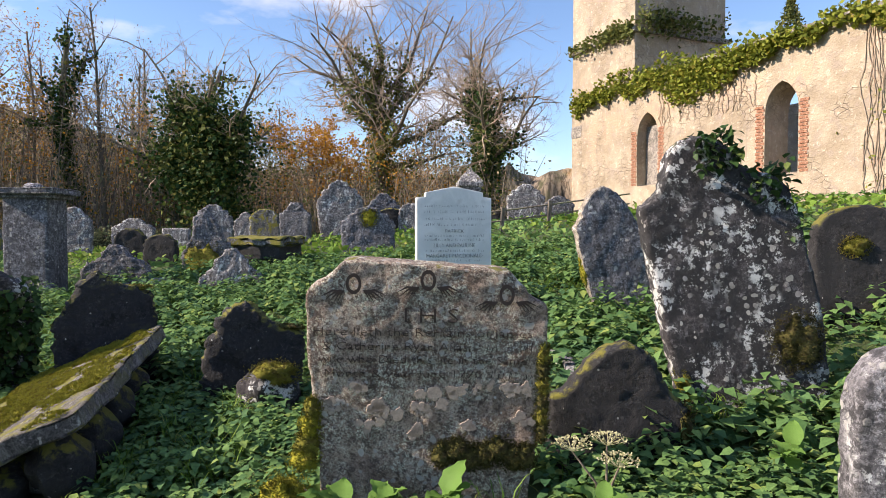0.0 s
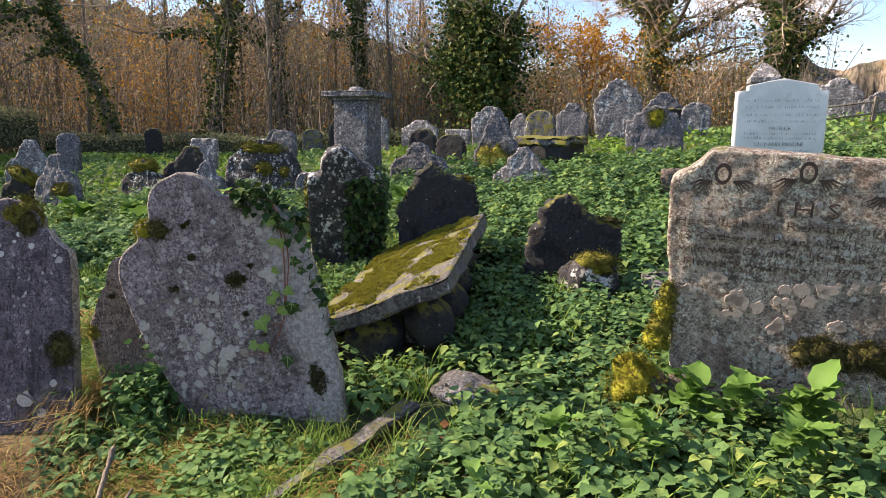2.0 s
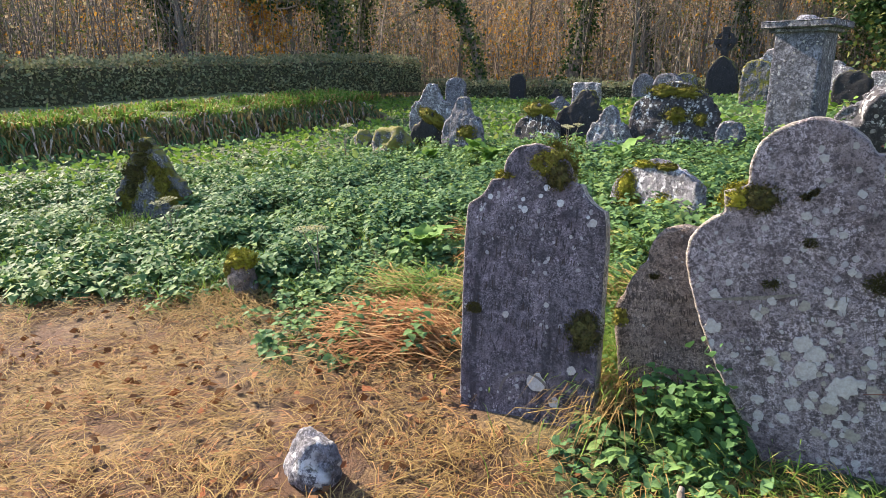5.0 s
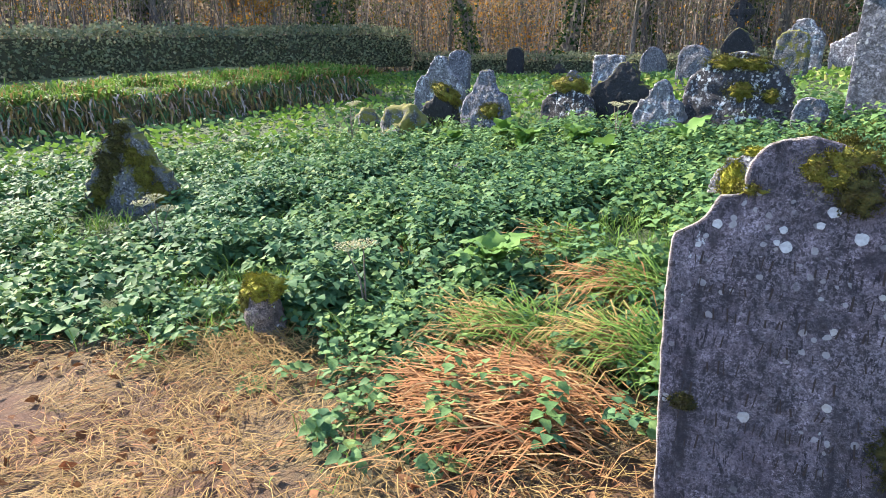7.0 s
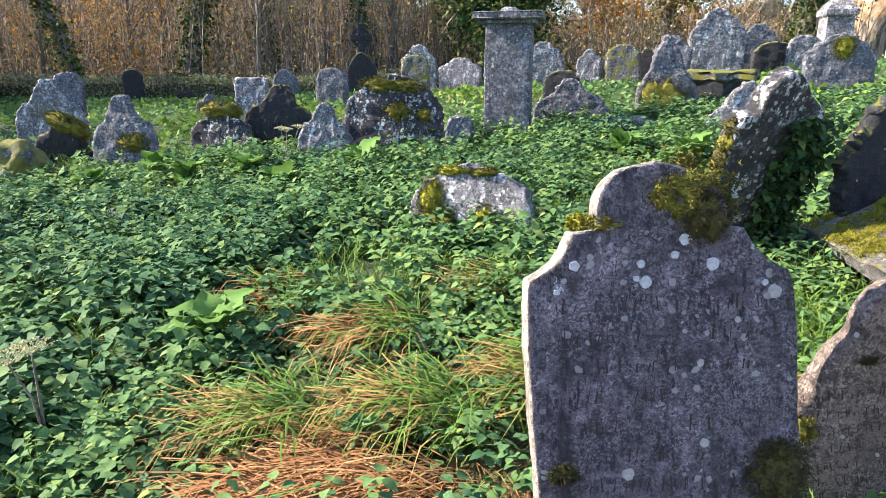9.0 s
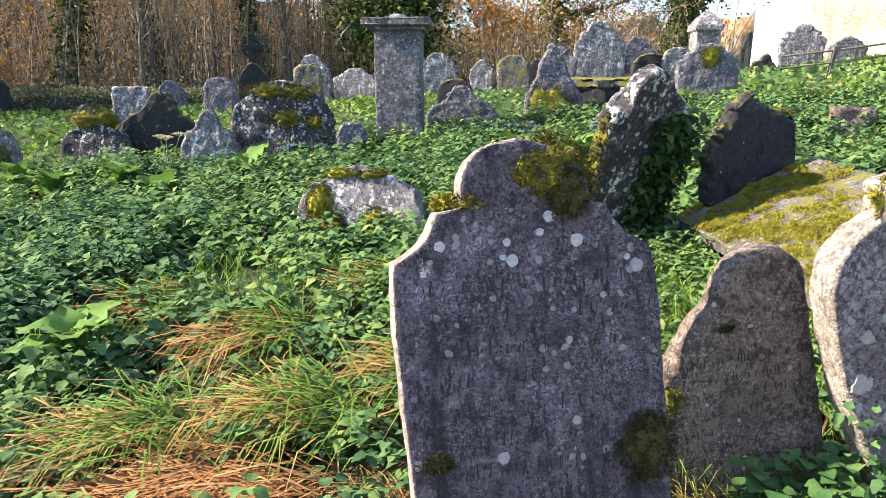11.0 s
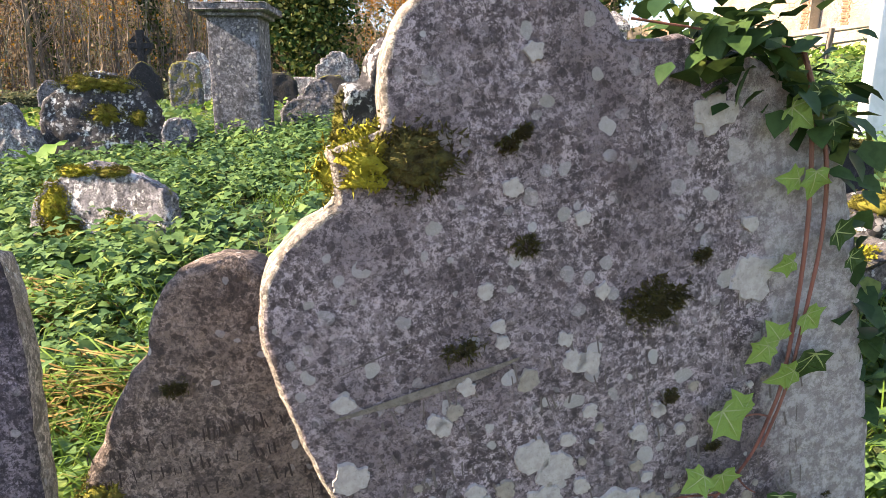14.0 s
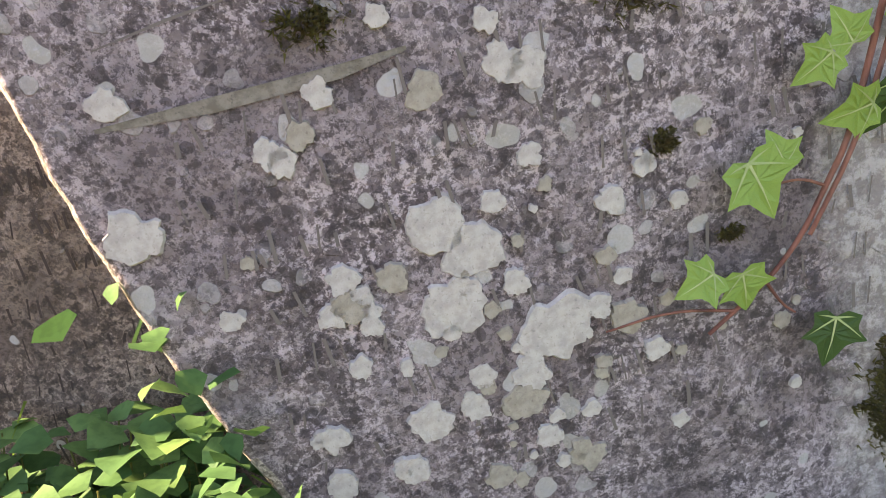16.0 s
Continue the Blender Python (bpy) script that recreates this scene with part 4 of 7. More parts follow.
    for u, v in ((-0.29, 0.912), (0.308, 0.864), (0.0, 0.924)):
        verts, faces = [], []
        for i in range(24):
            q = 2 * math.pi * i / 24
            for r in (0.024, 0.038):
                verts.append((u + r * math.cos(q) * 0.8, -0.008, v + r * math.sin(q) * 1.1))
        faces = [(2 * i, 2 * ((i + 1) % 24), 2 * ((i + 1) % 24) + 1, 2 * i + 1) for i in range(24)]
        for sgn in (-1, 1):
            for f in range(5):
                i = len(verts)
                x0, z0 = u + sgn * 0.034, v - 0.026
                ln, an = 0.10 - 0.008 * f, -0.25 - 0.2 * f
                x1, z1 = x0 + sgn * ln * math.cos(an), z0 + ln * math.sin(an)
                xm, zm = (x0 + x1) / 2, (z0 + z1) / 2 + 0.012
                verts += [(x0, -0.008, z0), (xm, -0.008, zm - 0.004), (x1, -0.008, z1), (xm, -0.008, zm + 0.005)]
                faces.append((i, i + 1, i + 2, i + 3))
        part("carving", mesh_from("carving", verts, faces, M_CUT), m, "cut winged ornament")
    rng = random.Random(12)
    for u, v, r in ((0.072, 0.457, 0.06), (0.333, 0.467, 0.05), (-0.176, 0.389, 0.065), (-0.298, 0.484, 0.042), (0.185, 0.491, 0.025), (-0.018, 0.411, 0.05), (0.175, 0.338, 0.034), (0.38, 0.36, 0.036), (-0.378, 0.415, 0.04), (-0.052, 0.29, 0.04), (0.252, 0.50, 0.02), (-0.25, 0.33, 0.03)):
        for _ in range(5):
            lichen(m, u + rng.gauss(0, r * 0.55), v + rng.gauss(0, r * 0.45), r * rng.uniform(0.3, 0.6), M_LICHEN_M, rng, -0.0055, 0.5)
    for i in range(7):
        add_moss(m, 0.06 + 0.055 * i, -0.005, 0.215 + 0.02 * math.sin(i * 2), 0.045, 0.05, 0.03, M_MOSS_D, 40 + i)
    for i in range(6):
        add_moss(m, 0.455, 0.01, 0.30 + 0.065 * i, 0.028, 0.045, 0.03, (M_MOSS_D, M_MOSS)[i % 2], 50 + i)
    for i in range(4):
        add_moss(m, -0.46 - 0.012 * (3 - i), 0.0, 0.20 + 0.07 * i, 0.03 + 0.008 * (3 - i), 0.045, 0.035, (M_MOSS_Y, M_MOSS)[i % 2], 60 + i)

    r = stone("tall leaning headstone blotched black and white with ivy on its head",
              [(-0.22, 0.0), (-0.28, 0.3), (-0.262, 0.8), (-0.245, 1.22), (-0.23, 1.27), (-0.15, 1.31), (-0.095, 1.36), (-0.075, 1.42), (-0.04, 1.49), (0.03, 1.545), (0.10, 1.56)],
              [(0.42, -0.1), (0.53, 0.45), (0.53, 1.06), (0.52, 1.15), (0.475, 1.25), (0.40, 1.30), (0.31, 1.345), (0.295, 1.40), (0.26, 1.46), (0.20, 1.535), (0.11, 1.562)],
              0.12, M_R, 1.55, 3.25, 0.52, 0, 0, 15, columns=44, rows=60, rough=0.006, ragged=0.012, seed=31, edge=0.02)
    add_moss(r, 0.36, 0.0, 0.42, 0.11, 0.12, 0.05, M_MOSS_D, 71)
    add_moss(r, -0.24, 0.02, 0.35, 0.04, 0.09, 0.04, M_MOSS, 72)
    r2 = stone("leaning headstone, edge coloured pale as sunlit, with orange lichen",
               [(-0.36, 0), (-0.385, 0.4), (-0.392, 0.78), (-0.36, 0.82), (-0.31, 0.86), (-0.325, 0.90), (-0.27, 0.95), (-0.22, 1.02), (-0.16, 1.06), (-0.10, 1.075)],
               [(0.22, 0), (0.21, 0.4), (0.17, 0.62), (0.10, 0.83), (0.06, 0.93), (0.0, 1.02), (-0.09, 1.076)],
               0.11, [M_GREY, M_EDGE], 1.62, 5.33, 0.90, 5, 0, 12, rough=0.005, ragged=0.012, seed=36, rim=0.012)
    add_moss(r2, -0.375, 0.05, 0.42, 0.03, 0.13, 0.05, M_MOSS_Y, 73)
    s = stone("low dark shouldered headstone sunk in weeds",
              [(-0.33, 0), (-0.335, 0.25), (-0.32, 0.27), (-0.25, 0.30), (-0.19, 0.38), (-0.12, 0.46), (-0.05, 0.495), (0.0, 0.503)],
              [(0.29, 0), (0.285, 0.22), (0.26, 0.24), (0.20, 0.29), (0.17, 0.37), (0.13, 0.44), (0.06, 0.49), (0.01, 0.504)],
              0.12, M_DARK, 0.80, 2.82, 0.58, 0, 0, 0, rough=0.008, ragged=0.014, seed=41, edge=0.03)
    add_moss(s, 0.27, 0.03, 0.12, 0.04, 0.1, 0.06, M_MOSS_D, 74)
    w = stone("white marble headstone with a stepped low gable head",
              [(-0.335, 0), (-0.335, 0.90), (-0.333, 0.905), (-0.26, 0.907), (-0.256, 0.91), (-0.254, 0.945), (-0.25, 0.95), (-0.01, 0.998)],
              [(0.325, 0), (0.325, 0.90), (0.323, 0.905), (0.256, 0.907), (0.252, 0.91), (0.25, 0.945), (0.246, 0.95), (0.0, 0.999)],
              0.09, M_MARBLE, 0.1, 5.6, 0.945, 8, 0, 0, rough=0.0005, ragged=0.0, edge=0.004, columns=24, rows=30)
    for text, v, sz, wd in (("LILLY AND PAULINE", 0.475, 0.05, 0.36), ("MARGARET MACDONALD", 0.385, 0.05, 0.49), ("PATRICK", 0.60, 0.045, 0.16)):
        lettering(w, text, 0.0, v, sz, M_CUTW, -0.002, wd, 0, "grey cut lettering on marble")
    bars(w, [(-0.26, 0.26, v, 0.024) for v in (0.82, 0.77, 0.71, 0.66, 0.565, 0.53, 0.435, 0.35)], M_CUTW, -0.004, 8)
    part("plinth", bm_mesh("plinth", box_bm((-0.42, -0.1, -0.6), (0.42, 0.2, -0.14), 0.012), M_MARBLE), w, "white marble plinth")
    # ivy-clad stone that tips forward
    k = stone("dark headstone tipping forward with ivy and mossy edge",
              [(-0.25, 0), (-0.28, 0.5), (-0.285, 0.78), (-0.26, 0.80), (-0.19, 0.81), (-0.175, 0.83), (-0.165, 0.92), (-0.12, 1.0), (-0.04, 1.03)],
              [(0.33, 0), (0.34, 0.4), (0.33, 0.75), (0.26, 0.83), (0.14, 0.89), (0.09, 0.96), (0.03, 1.01), (-0.03, 1.031)],
              0.12, M_R, -3.2, 4.42, 0.42, 35, -19, 0, columns=44, rows=54, rough=0.006, ragged=0.012, seed=51, edge=0.02)
    for i in range(6):
        add_moss(k, -0.27, 0.06, 0.3 + 0.085 * i, 0.03, 0.055, 0.06, (M_MOSS, M_MOSS_D)[i % 2], 80 + i)
    d = stone("low blackened broken headstone at the slab's head",
              [(-0.33, 0), (-0.36, 0.30), (-0.33, 0.36), (-0.27, 0.44), (-0.20, 0.57), (-0.15, 0.64), (-0.09, 0.675)],
              [(0.31, 0), (0.31, 0.48), (0.27, 0.53), (0.14, 0.56), (0.02, 0.62), (-0.04, 0.66), (-0.08, 0.676)],
              0.12, M_DARK, -2.36, 4.56, 0.60, 28, 3, 0, rough=0.014, ragged=0.04, seed=57, edge=0.03)
    add_moss(d, 0.15, 0.06, 0.56, 0.13, 0.02, 0.05, M_MOSS, 90)
    low = stone("low black scrolled headstone broken on one side",
                [(-0.32, -0.1), (-0.33, 0.17), (-0.30, 0.22), (-0.26, 0.25), (-0.25, 0.33), (-0.20, 0.41), (-0.14, 0.45), (-0.09, 0.46)],
                [(0.30, -0.1), (0.31, 0.24), (0.28, 0.29), (0.20, 0.31), (0.10, 0.325), (0.05, 0.36), (0.01, 0.42), (-0.05, 0.455), (-0.08, 0.461)],
                0.12, M_DARK, -1.22, 4.15, 0.64, 10, 0, -3, rough=0.012, ragged=0.028, seed=66, edge=0.03, sink=0.35)
    add_moss(low, 0.2, 0.05, 0.31, 0.1, 0.02, 0.05, M_MOSS_D, 92)
    f = stone("dark round-headed headstone beneath the church wall", *outline("round", 0.62, 0.82), 0.11, M_DARK, 2.8, 4.25, 0.92, -5, 2, 3, rough=0.006, ragged=0.01, seed=61)
    add_moss(f, -0.05, 0, 0.55, 0.08, 0.06, 0.03, M_MOSS, 91)
    e = stone("round lichened headstone beside the walker", *outline("round", 0.5, 0.72), 0.12, M_PALE, 1.42, 1.78, 0.55, -8, 0, 0, rough=0.006, ragged=0.008, seed=63)
    return a, b, r, k


stone_a, stone_b, stone_r, stone_k = near_stones()


def slab_tomb():
    """The tilted flat slab with its rubble under it."""
    ob = tagged(new("tomb_slab", None), "mossy flat tomb slab tilted on rubble", "tomb slab")
    nr, fr = Vector((-1.63, 2.86, 0.79)), Vector((-2.03, 4.65, 0.90))
    a = (fr - nr)
    ln = a.length
    a.normalize()
    b = Vector((-0.93, -0.205, -0.40)).normalized()
    n = b.cross(a) * -1
    if n.z < 0:
        n = -n
    b = n.cross(a)
    if b.x > 0:
        b = -b
    m = Matrix((a, b, n)).transposed().to_4x4() if a.cross(b).dot(n) > 0 else Matrix((a, -b, n)).transposed().to_4x4()
    sg = 1 if a.cross(b).dot(n) > 0 else -1
    m.translation = nr
    ob.matrix_world = m
    lo, hi = (-0.02, 0, -0.10), (ln, 0.9 * sg, 0.0)
    lo, hi = tuple(min(p, q) for p, q in zip(lo, hi)), tuple(max(p, q) for p, q in zip(lo, hi))
    part("slab", bm_mesh("slab", box_bm(lo, hi, 0.018, 0.022, 2.0, 14), M_SLAB, True), ob, "worn grey slab")
    rng = np.random.default_rng(4)
    # carpet of moss: low cushions strewn over the top, gaps left bare
    ch = []
    for i in range(900):
        x, y = rng.uniform(0.02, ln - 0.03), sg * rng.uniform(0.03, 0.88)
        g = noise.noise(Vector((x * 2.6, y * 4.2, 7))) + 0.5 * noise.noise(Vector((x * 7, y * 7, 1))) + 0.25 * (abs(y) / 0.9)
        if g < -0.08:
            continue
        r, h = rng.uniform(0.02, 0.05), rng.uniform(0.008, 0.02)
        c0 = np.array((x, y, 0.0))
        q = rng.normal(0, 1, (70, 3))
        q /= np.linalg.norm(q, axis=1)[:, None]
        q[:, 2] = np.abs(q[:, 2])
        ch.append(tuft_arrays(rng, c0 + q * np.array((r, r, h)), q, 1, 2, 0.012, 0.003))
    co, tr = joined(ch)
    part("moss", tri_mesh("moss", co, tr, M_MOSS_Y), ob, "patchy yellow-green moss carpet", "stuff")
    # added supports; their dark stone stands in for the shaded recess
    for i, (x, y, s) in enumerate(((0.16, 0.24, 0.13), (0.5, 0.22, 0.14), (0.95, 0.24, 0.13), (1.4, 0.25, 0.14), (0.2, 0.6, 0.2), (1.5, 0.65, 0.2), (0.15, 0.85, 0.15))):
        bm = bmesh.new()
        bmesh.ops.create_icosphere(bm, subdivisions=3, radius=1)
        for v in bm.verts:
            v.co = Vector((v.co.x * s * 1.25, v.co.y * s, v.co.z * 0.16)) * (1 + 0.25 * noise.noise(v.co * 1.7 + Vector((i * 5, 0, 0))))
        st = part("support_stone", bm_mesh("support_stone", bm, M_DARK, True), ob, "rubble stone, dark for shade under the slab")
        st.location = (x, sg * y, -0.24)


slab_tomb()


def far_stones():
    rows = [
        # x, y, top, width, kind, material, yaw, back, roll, words
        (-9.42, 6.53, 1.18, 0.78, "broken", M_GREY, 8, 6, 4, "grey lichened headstone leaning back with a moss patch"),
        (-12.1, 8.1, 1.33, 1.0, "broken", M_PALE, 20, 0, 0, "pale lichen-crusted broken headstone"),
        (-14.2, 10.5, 1.44, 0.55, "round", M_GREY, 15, 0, -3, "slender grey round-headed headstone"),
        (-10.7, 6.85, 0.96, 0.8, "peak", M_DARK, 10, -12, -24, "moss-capped dark headstone sunk and tipped"),
        (-18.7, 17.4, 1.56, 0.62, "round", M_DARK, 15, 0, 0, "dark plain round-headed headstone"),
        (-8.32, 8.03, 1.28, 0.95, "broken", M_DARK, 12, 4, -5, "blackened broken headstone with mossy edge"),
        (-8.95, 7.7, 1.05, 0.85, "broken", M_R, 5, 5, 0, "low headstone capped with olive moss"),
        (-7.28, 7.3, 1.08, 0.62, "broken", M_PALE, 8, 3, 0, "small pale headstone crusted with lichen"),
        (-6.55, 7.65, 1.42, 1.2, "gothic", M_R, 10, 8, 0, "wide mossy headstone with white lichen"),
        (-8.75, 15.3, 2.06, 0.85, "shoulder", M_PALE, 5, 0, 0, "white-headed shouldered headstone before the wood"),
        (-8.2, 13.4, 1.77, 0.6, "round", M_MOSSY, 5, 0, 0, "narrow arched headstone darkened with moss"),
        (-8.25, 17.15, 1.82, 1.15, "shoulder", M_PALE, 0, 4, 0, "white-topped wide headstone before the wood"),
        (-6.12, 17.2, 2.18, 1.05, "scroll", M_PALE, 5, 0, 0, "scrolled pale headstone in the far row"),
        (-4.62, 9.1, 1.34, 0.95, "broken", M_GREY, 5, 3, 3, "low broken grey headstone behind the pillar tomb"),
        (-6.25, 12.9, 1.55, 0.62, "round", M_DARK, 5, 0, 0, "dark rounded headstone in the far row"),
        (-3.42, 9.45, 1.88, 0.80, "peak", M_GREY, 5, 0, 3, "tall grey pointed headstone with mossy foot"),
        (-2.31, 14.8, 2.65, 1.05, "scroll", M_PALE, 5, 0, 3, "tall scrolled headstone white with lichen"),
        (-1.45, 15.8, 2.4, 0.85, "scroll", M_GREY, 5, 0, 0, "grey scrolled headstone among others"),
        (-1.2, 15.2, 2.02, 0.85, "round", M_DARK, 5, 0, 0, "dark rounded headstone with white rim"),
        (-1.22, 10.5, 1.92, 0.88, "scroll", M_GREY, 4, 2, 0, "grey headstone with a bright moss patch"),
        (-0.72, 15.0, 2.13, 0.62, "round", M_PALE, 5, 0, 0, "pale cream rounded headstone"),
        (-2.65, 8.05, 1.34, 0.85, "peak", M_PALE, 5, 4, 0, "pointed headstone speckled white"),
        (2.05, 16.0, 2.64, 0.95, "scroll", M_PALE, 0, 0, 0, "scrolled headstone below the church"),
        (2.78, 15.5, 2.33, 0.72, "scroll", M_GREY, 0, 0, 0, "small scrolled headstone below the church"),
        (1.35, 16.2, 2.05, 0.55, "broken", M_DARK, 0, 0, -8, "small broken headstone behind the rail"),
        (-3.2, 14.0, 2.12, 0.68, "shoulder", M_GREY, 0, 0, 0, "narrow shouldered headstone in the far row"),
        (-4.1, 15.0, 2.0, 0.72, "round", M_MOSSY, 0, 0, 4, "mossy rounded headstone in the far row"),
        (-4.9, 16.0, 1.95, 0.55, "shoulder", M_PALE, 0, 0, 0, "small pale headstone in the far row"),
        (-3.7, 15.8, 1.95, 0.5, "gothic", M_DARK, 0, 0, -4, "dark pointed headstone in the far row"),
        (-6.7, 16.2, 1.55, 0.7, "square", M_PALE, 0, 0, 0, "low square pale headstone"),
        (-9.7, 12.6, 1.52, 0.65, "round", M_GREY, 5, 0, 0, "grey round-headed headstone behind the mossy one"),
        (-13.5, 17.6, 1.55, 0.8, "gothic", M_GREY, 8, 0, 8, "leaning grey headstone near the boundary"),
        (-12.4, 17.9, 1.55, 0.7, "round", M_MOSSY, 8, 0, 0, "mossy headstone near the boundary"),
        (-10.3, 10.6, 1.35, 0.6, "square", M_PALE, 10, 6, 0, "plain pale-green square headstone"),
        (-12.3, 12.2, 1.0, 0.6, "broken", M_GREY, 10, 0, 0, "small broken grey headstone"),
        (-5.72, 7.63, 0.93, 0.33, "round", M_GREY, 8, 0, 0, "little plain round-headed marker"),
        (-16.5, 17.0, 1.05, 0.7, "broken", M_DARK, 8, 0, 0, "low dark broken headstone by the boundary"),
        (-9.41, 1.95, 0.82, 0.95, "peak", M_MOSSY, 40, 4, 4, "low pointed headstone thick with moss"),
        (-4.89, 4.71, 0.79, 0.92, "gothic", M_PALE, -6, 10, 4, "low sunken headstone blotched with lichen and yellow moss"),
        (-0.67, 7.2, 1.12, 0.42, "square", M_AB, 5, 4, -3, "small reddish square headstone low in the grass"),
        (-5.0, 11.4, 1.45, 0.6, "round", M_DARK, 0, 0, 0, "dark rounded headstone behind another"),
    ]
    for i, (x, y, top, w, kind, mat, yaw, back, roll, words) in enumerate(rows):
        z = hz(x, y) - 0.03
        h = max(0.3, top - z)
        near = y < 11
        me = slab_mesh("headstone", *outline(kind, w, h), 0.11 if w < 0.5 else 0.14, [mat], 30 if near else 18, 36 if near else 20, 0.012, 0.034, i * 3.7, 0.025, 0.3)
        ob = tagged(put(new("headstone", me), x, y, z, yaw, back, roll), words, "gravestone", group="old headstones")
        if words.startswith("grey lichened headstone leaning"):
            add_moss(ob, 0.14, 0.0, h * 0.42, 0.17, 0.09, 0.04, M_MOSS, 101)
        if "bright moss patch" in words:
            add_moss(ob, 0.02, 0.0, h * 0.78, 0.12, 0.12, 0.03, M_MOSS_Y, 102)
        if "yellow moss" in words:
            for q, (u, v, a, c) in enumerate(((-0.28, 0.55, 0.09, 0.13), (-0.24, 0.25, 0.13, 0.12), (-0.1, 0.93, 0.12, 0.03), (0.12, 0.9, 0.1, 0.03), (0.14, 0.35, 0.08, 0.07))):
                add_moss(ob, u, 0.0, v * h, a, c, 0.035, (M_MOSS_Y, M_MOSS)[q % 2], 140 + q)
        if "mossy foot" in words:
            add_moss(ob, -0.05, -0.02, 0.2, 0.28, 0.28, 0.08, M_MOSS, 103, 0.02)
        if words.startswith("wide mossy"):
            for q, (u, v, a, c) in enumerate(((-0.1, 0.86, 0.25, 0.08), (0.15, 0.84, 0.2, 0.07), (0.05, 0.55, 0.16, 0.1), (0.38, 0.5, 0.09, 0.07))):
                add_moss(ob, u, 0.02, v * h, a, c, 0.08, M_MOSS, 104 + q, 0.02)
        if "thick with moss" in words:
            for q, (u, v, a, c) in enumerate(((-0.15, 0.6, 0.13, 0.10), (0.18, 0.45, 0.12, 0.14), (0.0, 0.9, 0.08, 0.06), (-0.3, 0.25, 0.1, 0.12), (-0.05, 0.75, 0.12, 0.09), (0.3, 0.25, 0.1, 0.12), (-0.2, 0.4, 0.1, 0.1), (0.08, 0.62, 0.11, 0.1))):
                add_moss(ob, u, 0.02, v * h, a, c, 0.045, (M_MOSS_D, M_MOSS)[q % 2], 110 + q, 0.025)
        if words.startswith("moss-capped") or "capped with olive" in words:
            add_moss(ob, 0.0, 0.05, h * 0.85, 0.28, 0.12, 0.11, M_MOSS, 120, 0.02)


far_stones()


def pillar_tomb():
    x, y = -5.32, 8.45
    z = hz(x, y)
    ob = tagged(new("pillar_tomb", None), "tall grey pedestal tomb with a moulded cap", "tomb")
    ob.matrix_world = pose(x, y, z, 0, 0, 5)
    h = 2.09 - z
    part("shaft", bm_mesh("shaft", box_bm((-0.27, -0.25, -0.3), (0.27, 0.27, h - 0.1), 0.012, 0.01, 1, 10), M_GREY, True), ob, "square grey shaft")
    part("cap", bm_mesh("cap", box_bm((-0.40, -0.38, h - 0.085), (0.40, 0.40, h), 0.02, 0.008, 2, 8), M_GREY, True), ob, "flat projecting cap")
    part("moulding", bm_mesh("moulding", box_bm((-0.33, -0.31, h - 0.13), (0.33, 0.33, h - 0.083), 0.02), M_GREY), ob)
    bm = bmesh.new()
    bmesh.ops.create_icosphere(bm, subdivisions=2, radius=0.09)
    for v in bm.verts:
        v.co = Vector((v.co.x * 1.5, v.co.y * 1.2, v.co.z * 0.6 + h + 0.02)) * (1 + 0.02 * noise.noise(v.co * 30))
    part("finial", bm_mesh("finial", bm, M_GREY, True), ob, "worn stump of a finial")
    part("base", bm_mesh("base", box_bm((-0.36, -0.34, -0.3), (0.36, 0.36, 0.06), 0.02, 0.02, 5, 6), M_MOSSY, True), ob, "mossy base block")


pillar_tomb()


def cross_stone():
    x, y = -11.3, 17.9
    z = hz(x, y)
    ob = tagged(new("celtic_cross", None), "dark ringed stone cross on a tapered shaft", "stone cross")
    ob.matrix_world = pose(x, y, z, 0, 0, 10)
    h = 2.77 - z
    left, right = outline("gothic", 0.85, h * 0.62)
    part("shaft", slab_mesh("shaft", left, right, 0.22, [M_DARK], 20, 24, 0.006, 0.01, 2, 0.03, 0.3), ob, "shouldered shaft")
    c = h - 0.38
    part("upright", bm_mesh("upright", box_bm((-0.09, 0.03, h * 0.55), (0.09, 0.19, h), 0.02), M_DARK), ob)
    part("arm", bm_mesh("arm", box_bm((-0.3, 0.035, c - 0.08), (0.3, 0.185, c + 0.08), 0.02), M_DARK), ob)
    verts, faces, n = [], [], 28
    for i in range(n):
        q = 2 * math.pi * i / n
        for r, yy in ((0.19, 0.06), (0.27, 0.06), (0.27, 0.16), (0.19, 0.16)):
            verts.append((r * math.cos(q), yy, c + r * math.sin(q)))
    for i in range(n):
        j = (i + 1) % n
        for k in range(4):
            faces.append((4 * i + k, 4 * j + k, 4 * j + (k + 1) % 4, 4 * i + (k + 1) % 4))
    part("ring", mesh_from("ring", verts, faces, M_DARK), ob)


cross_stone()


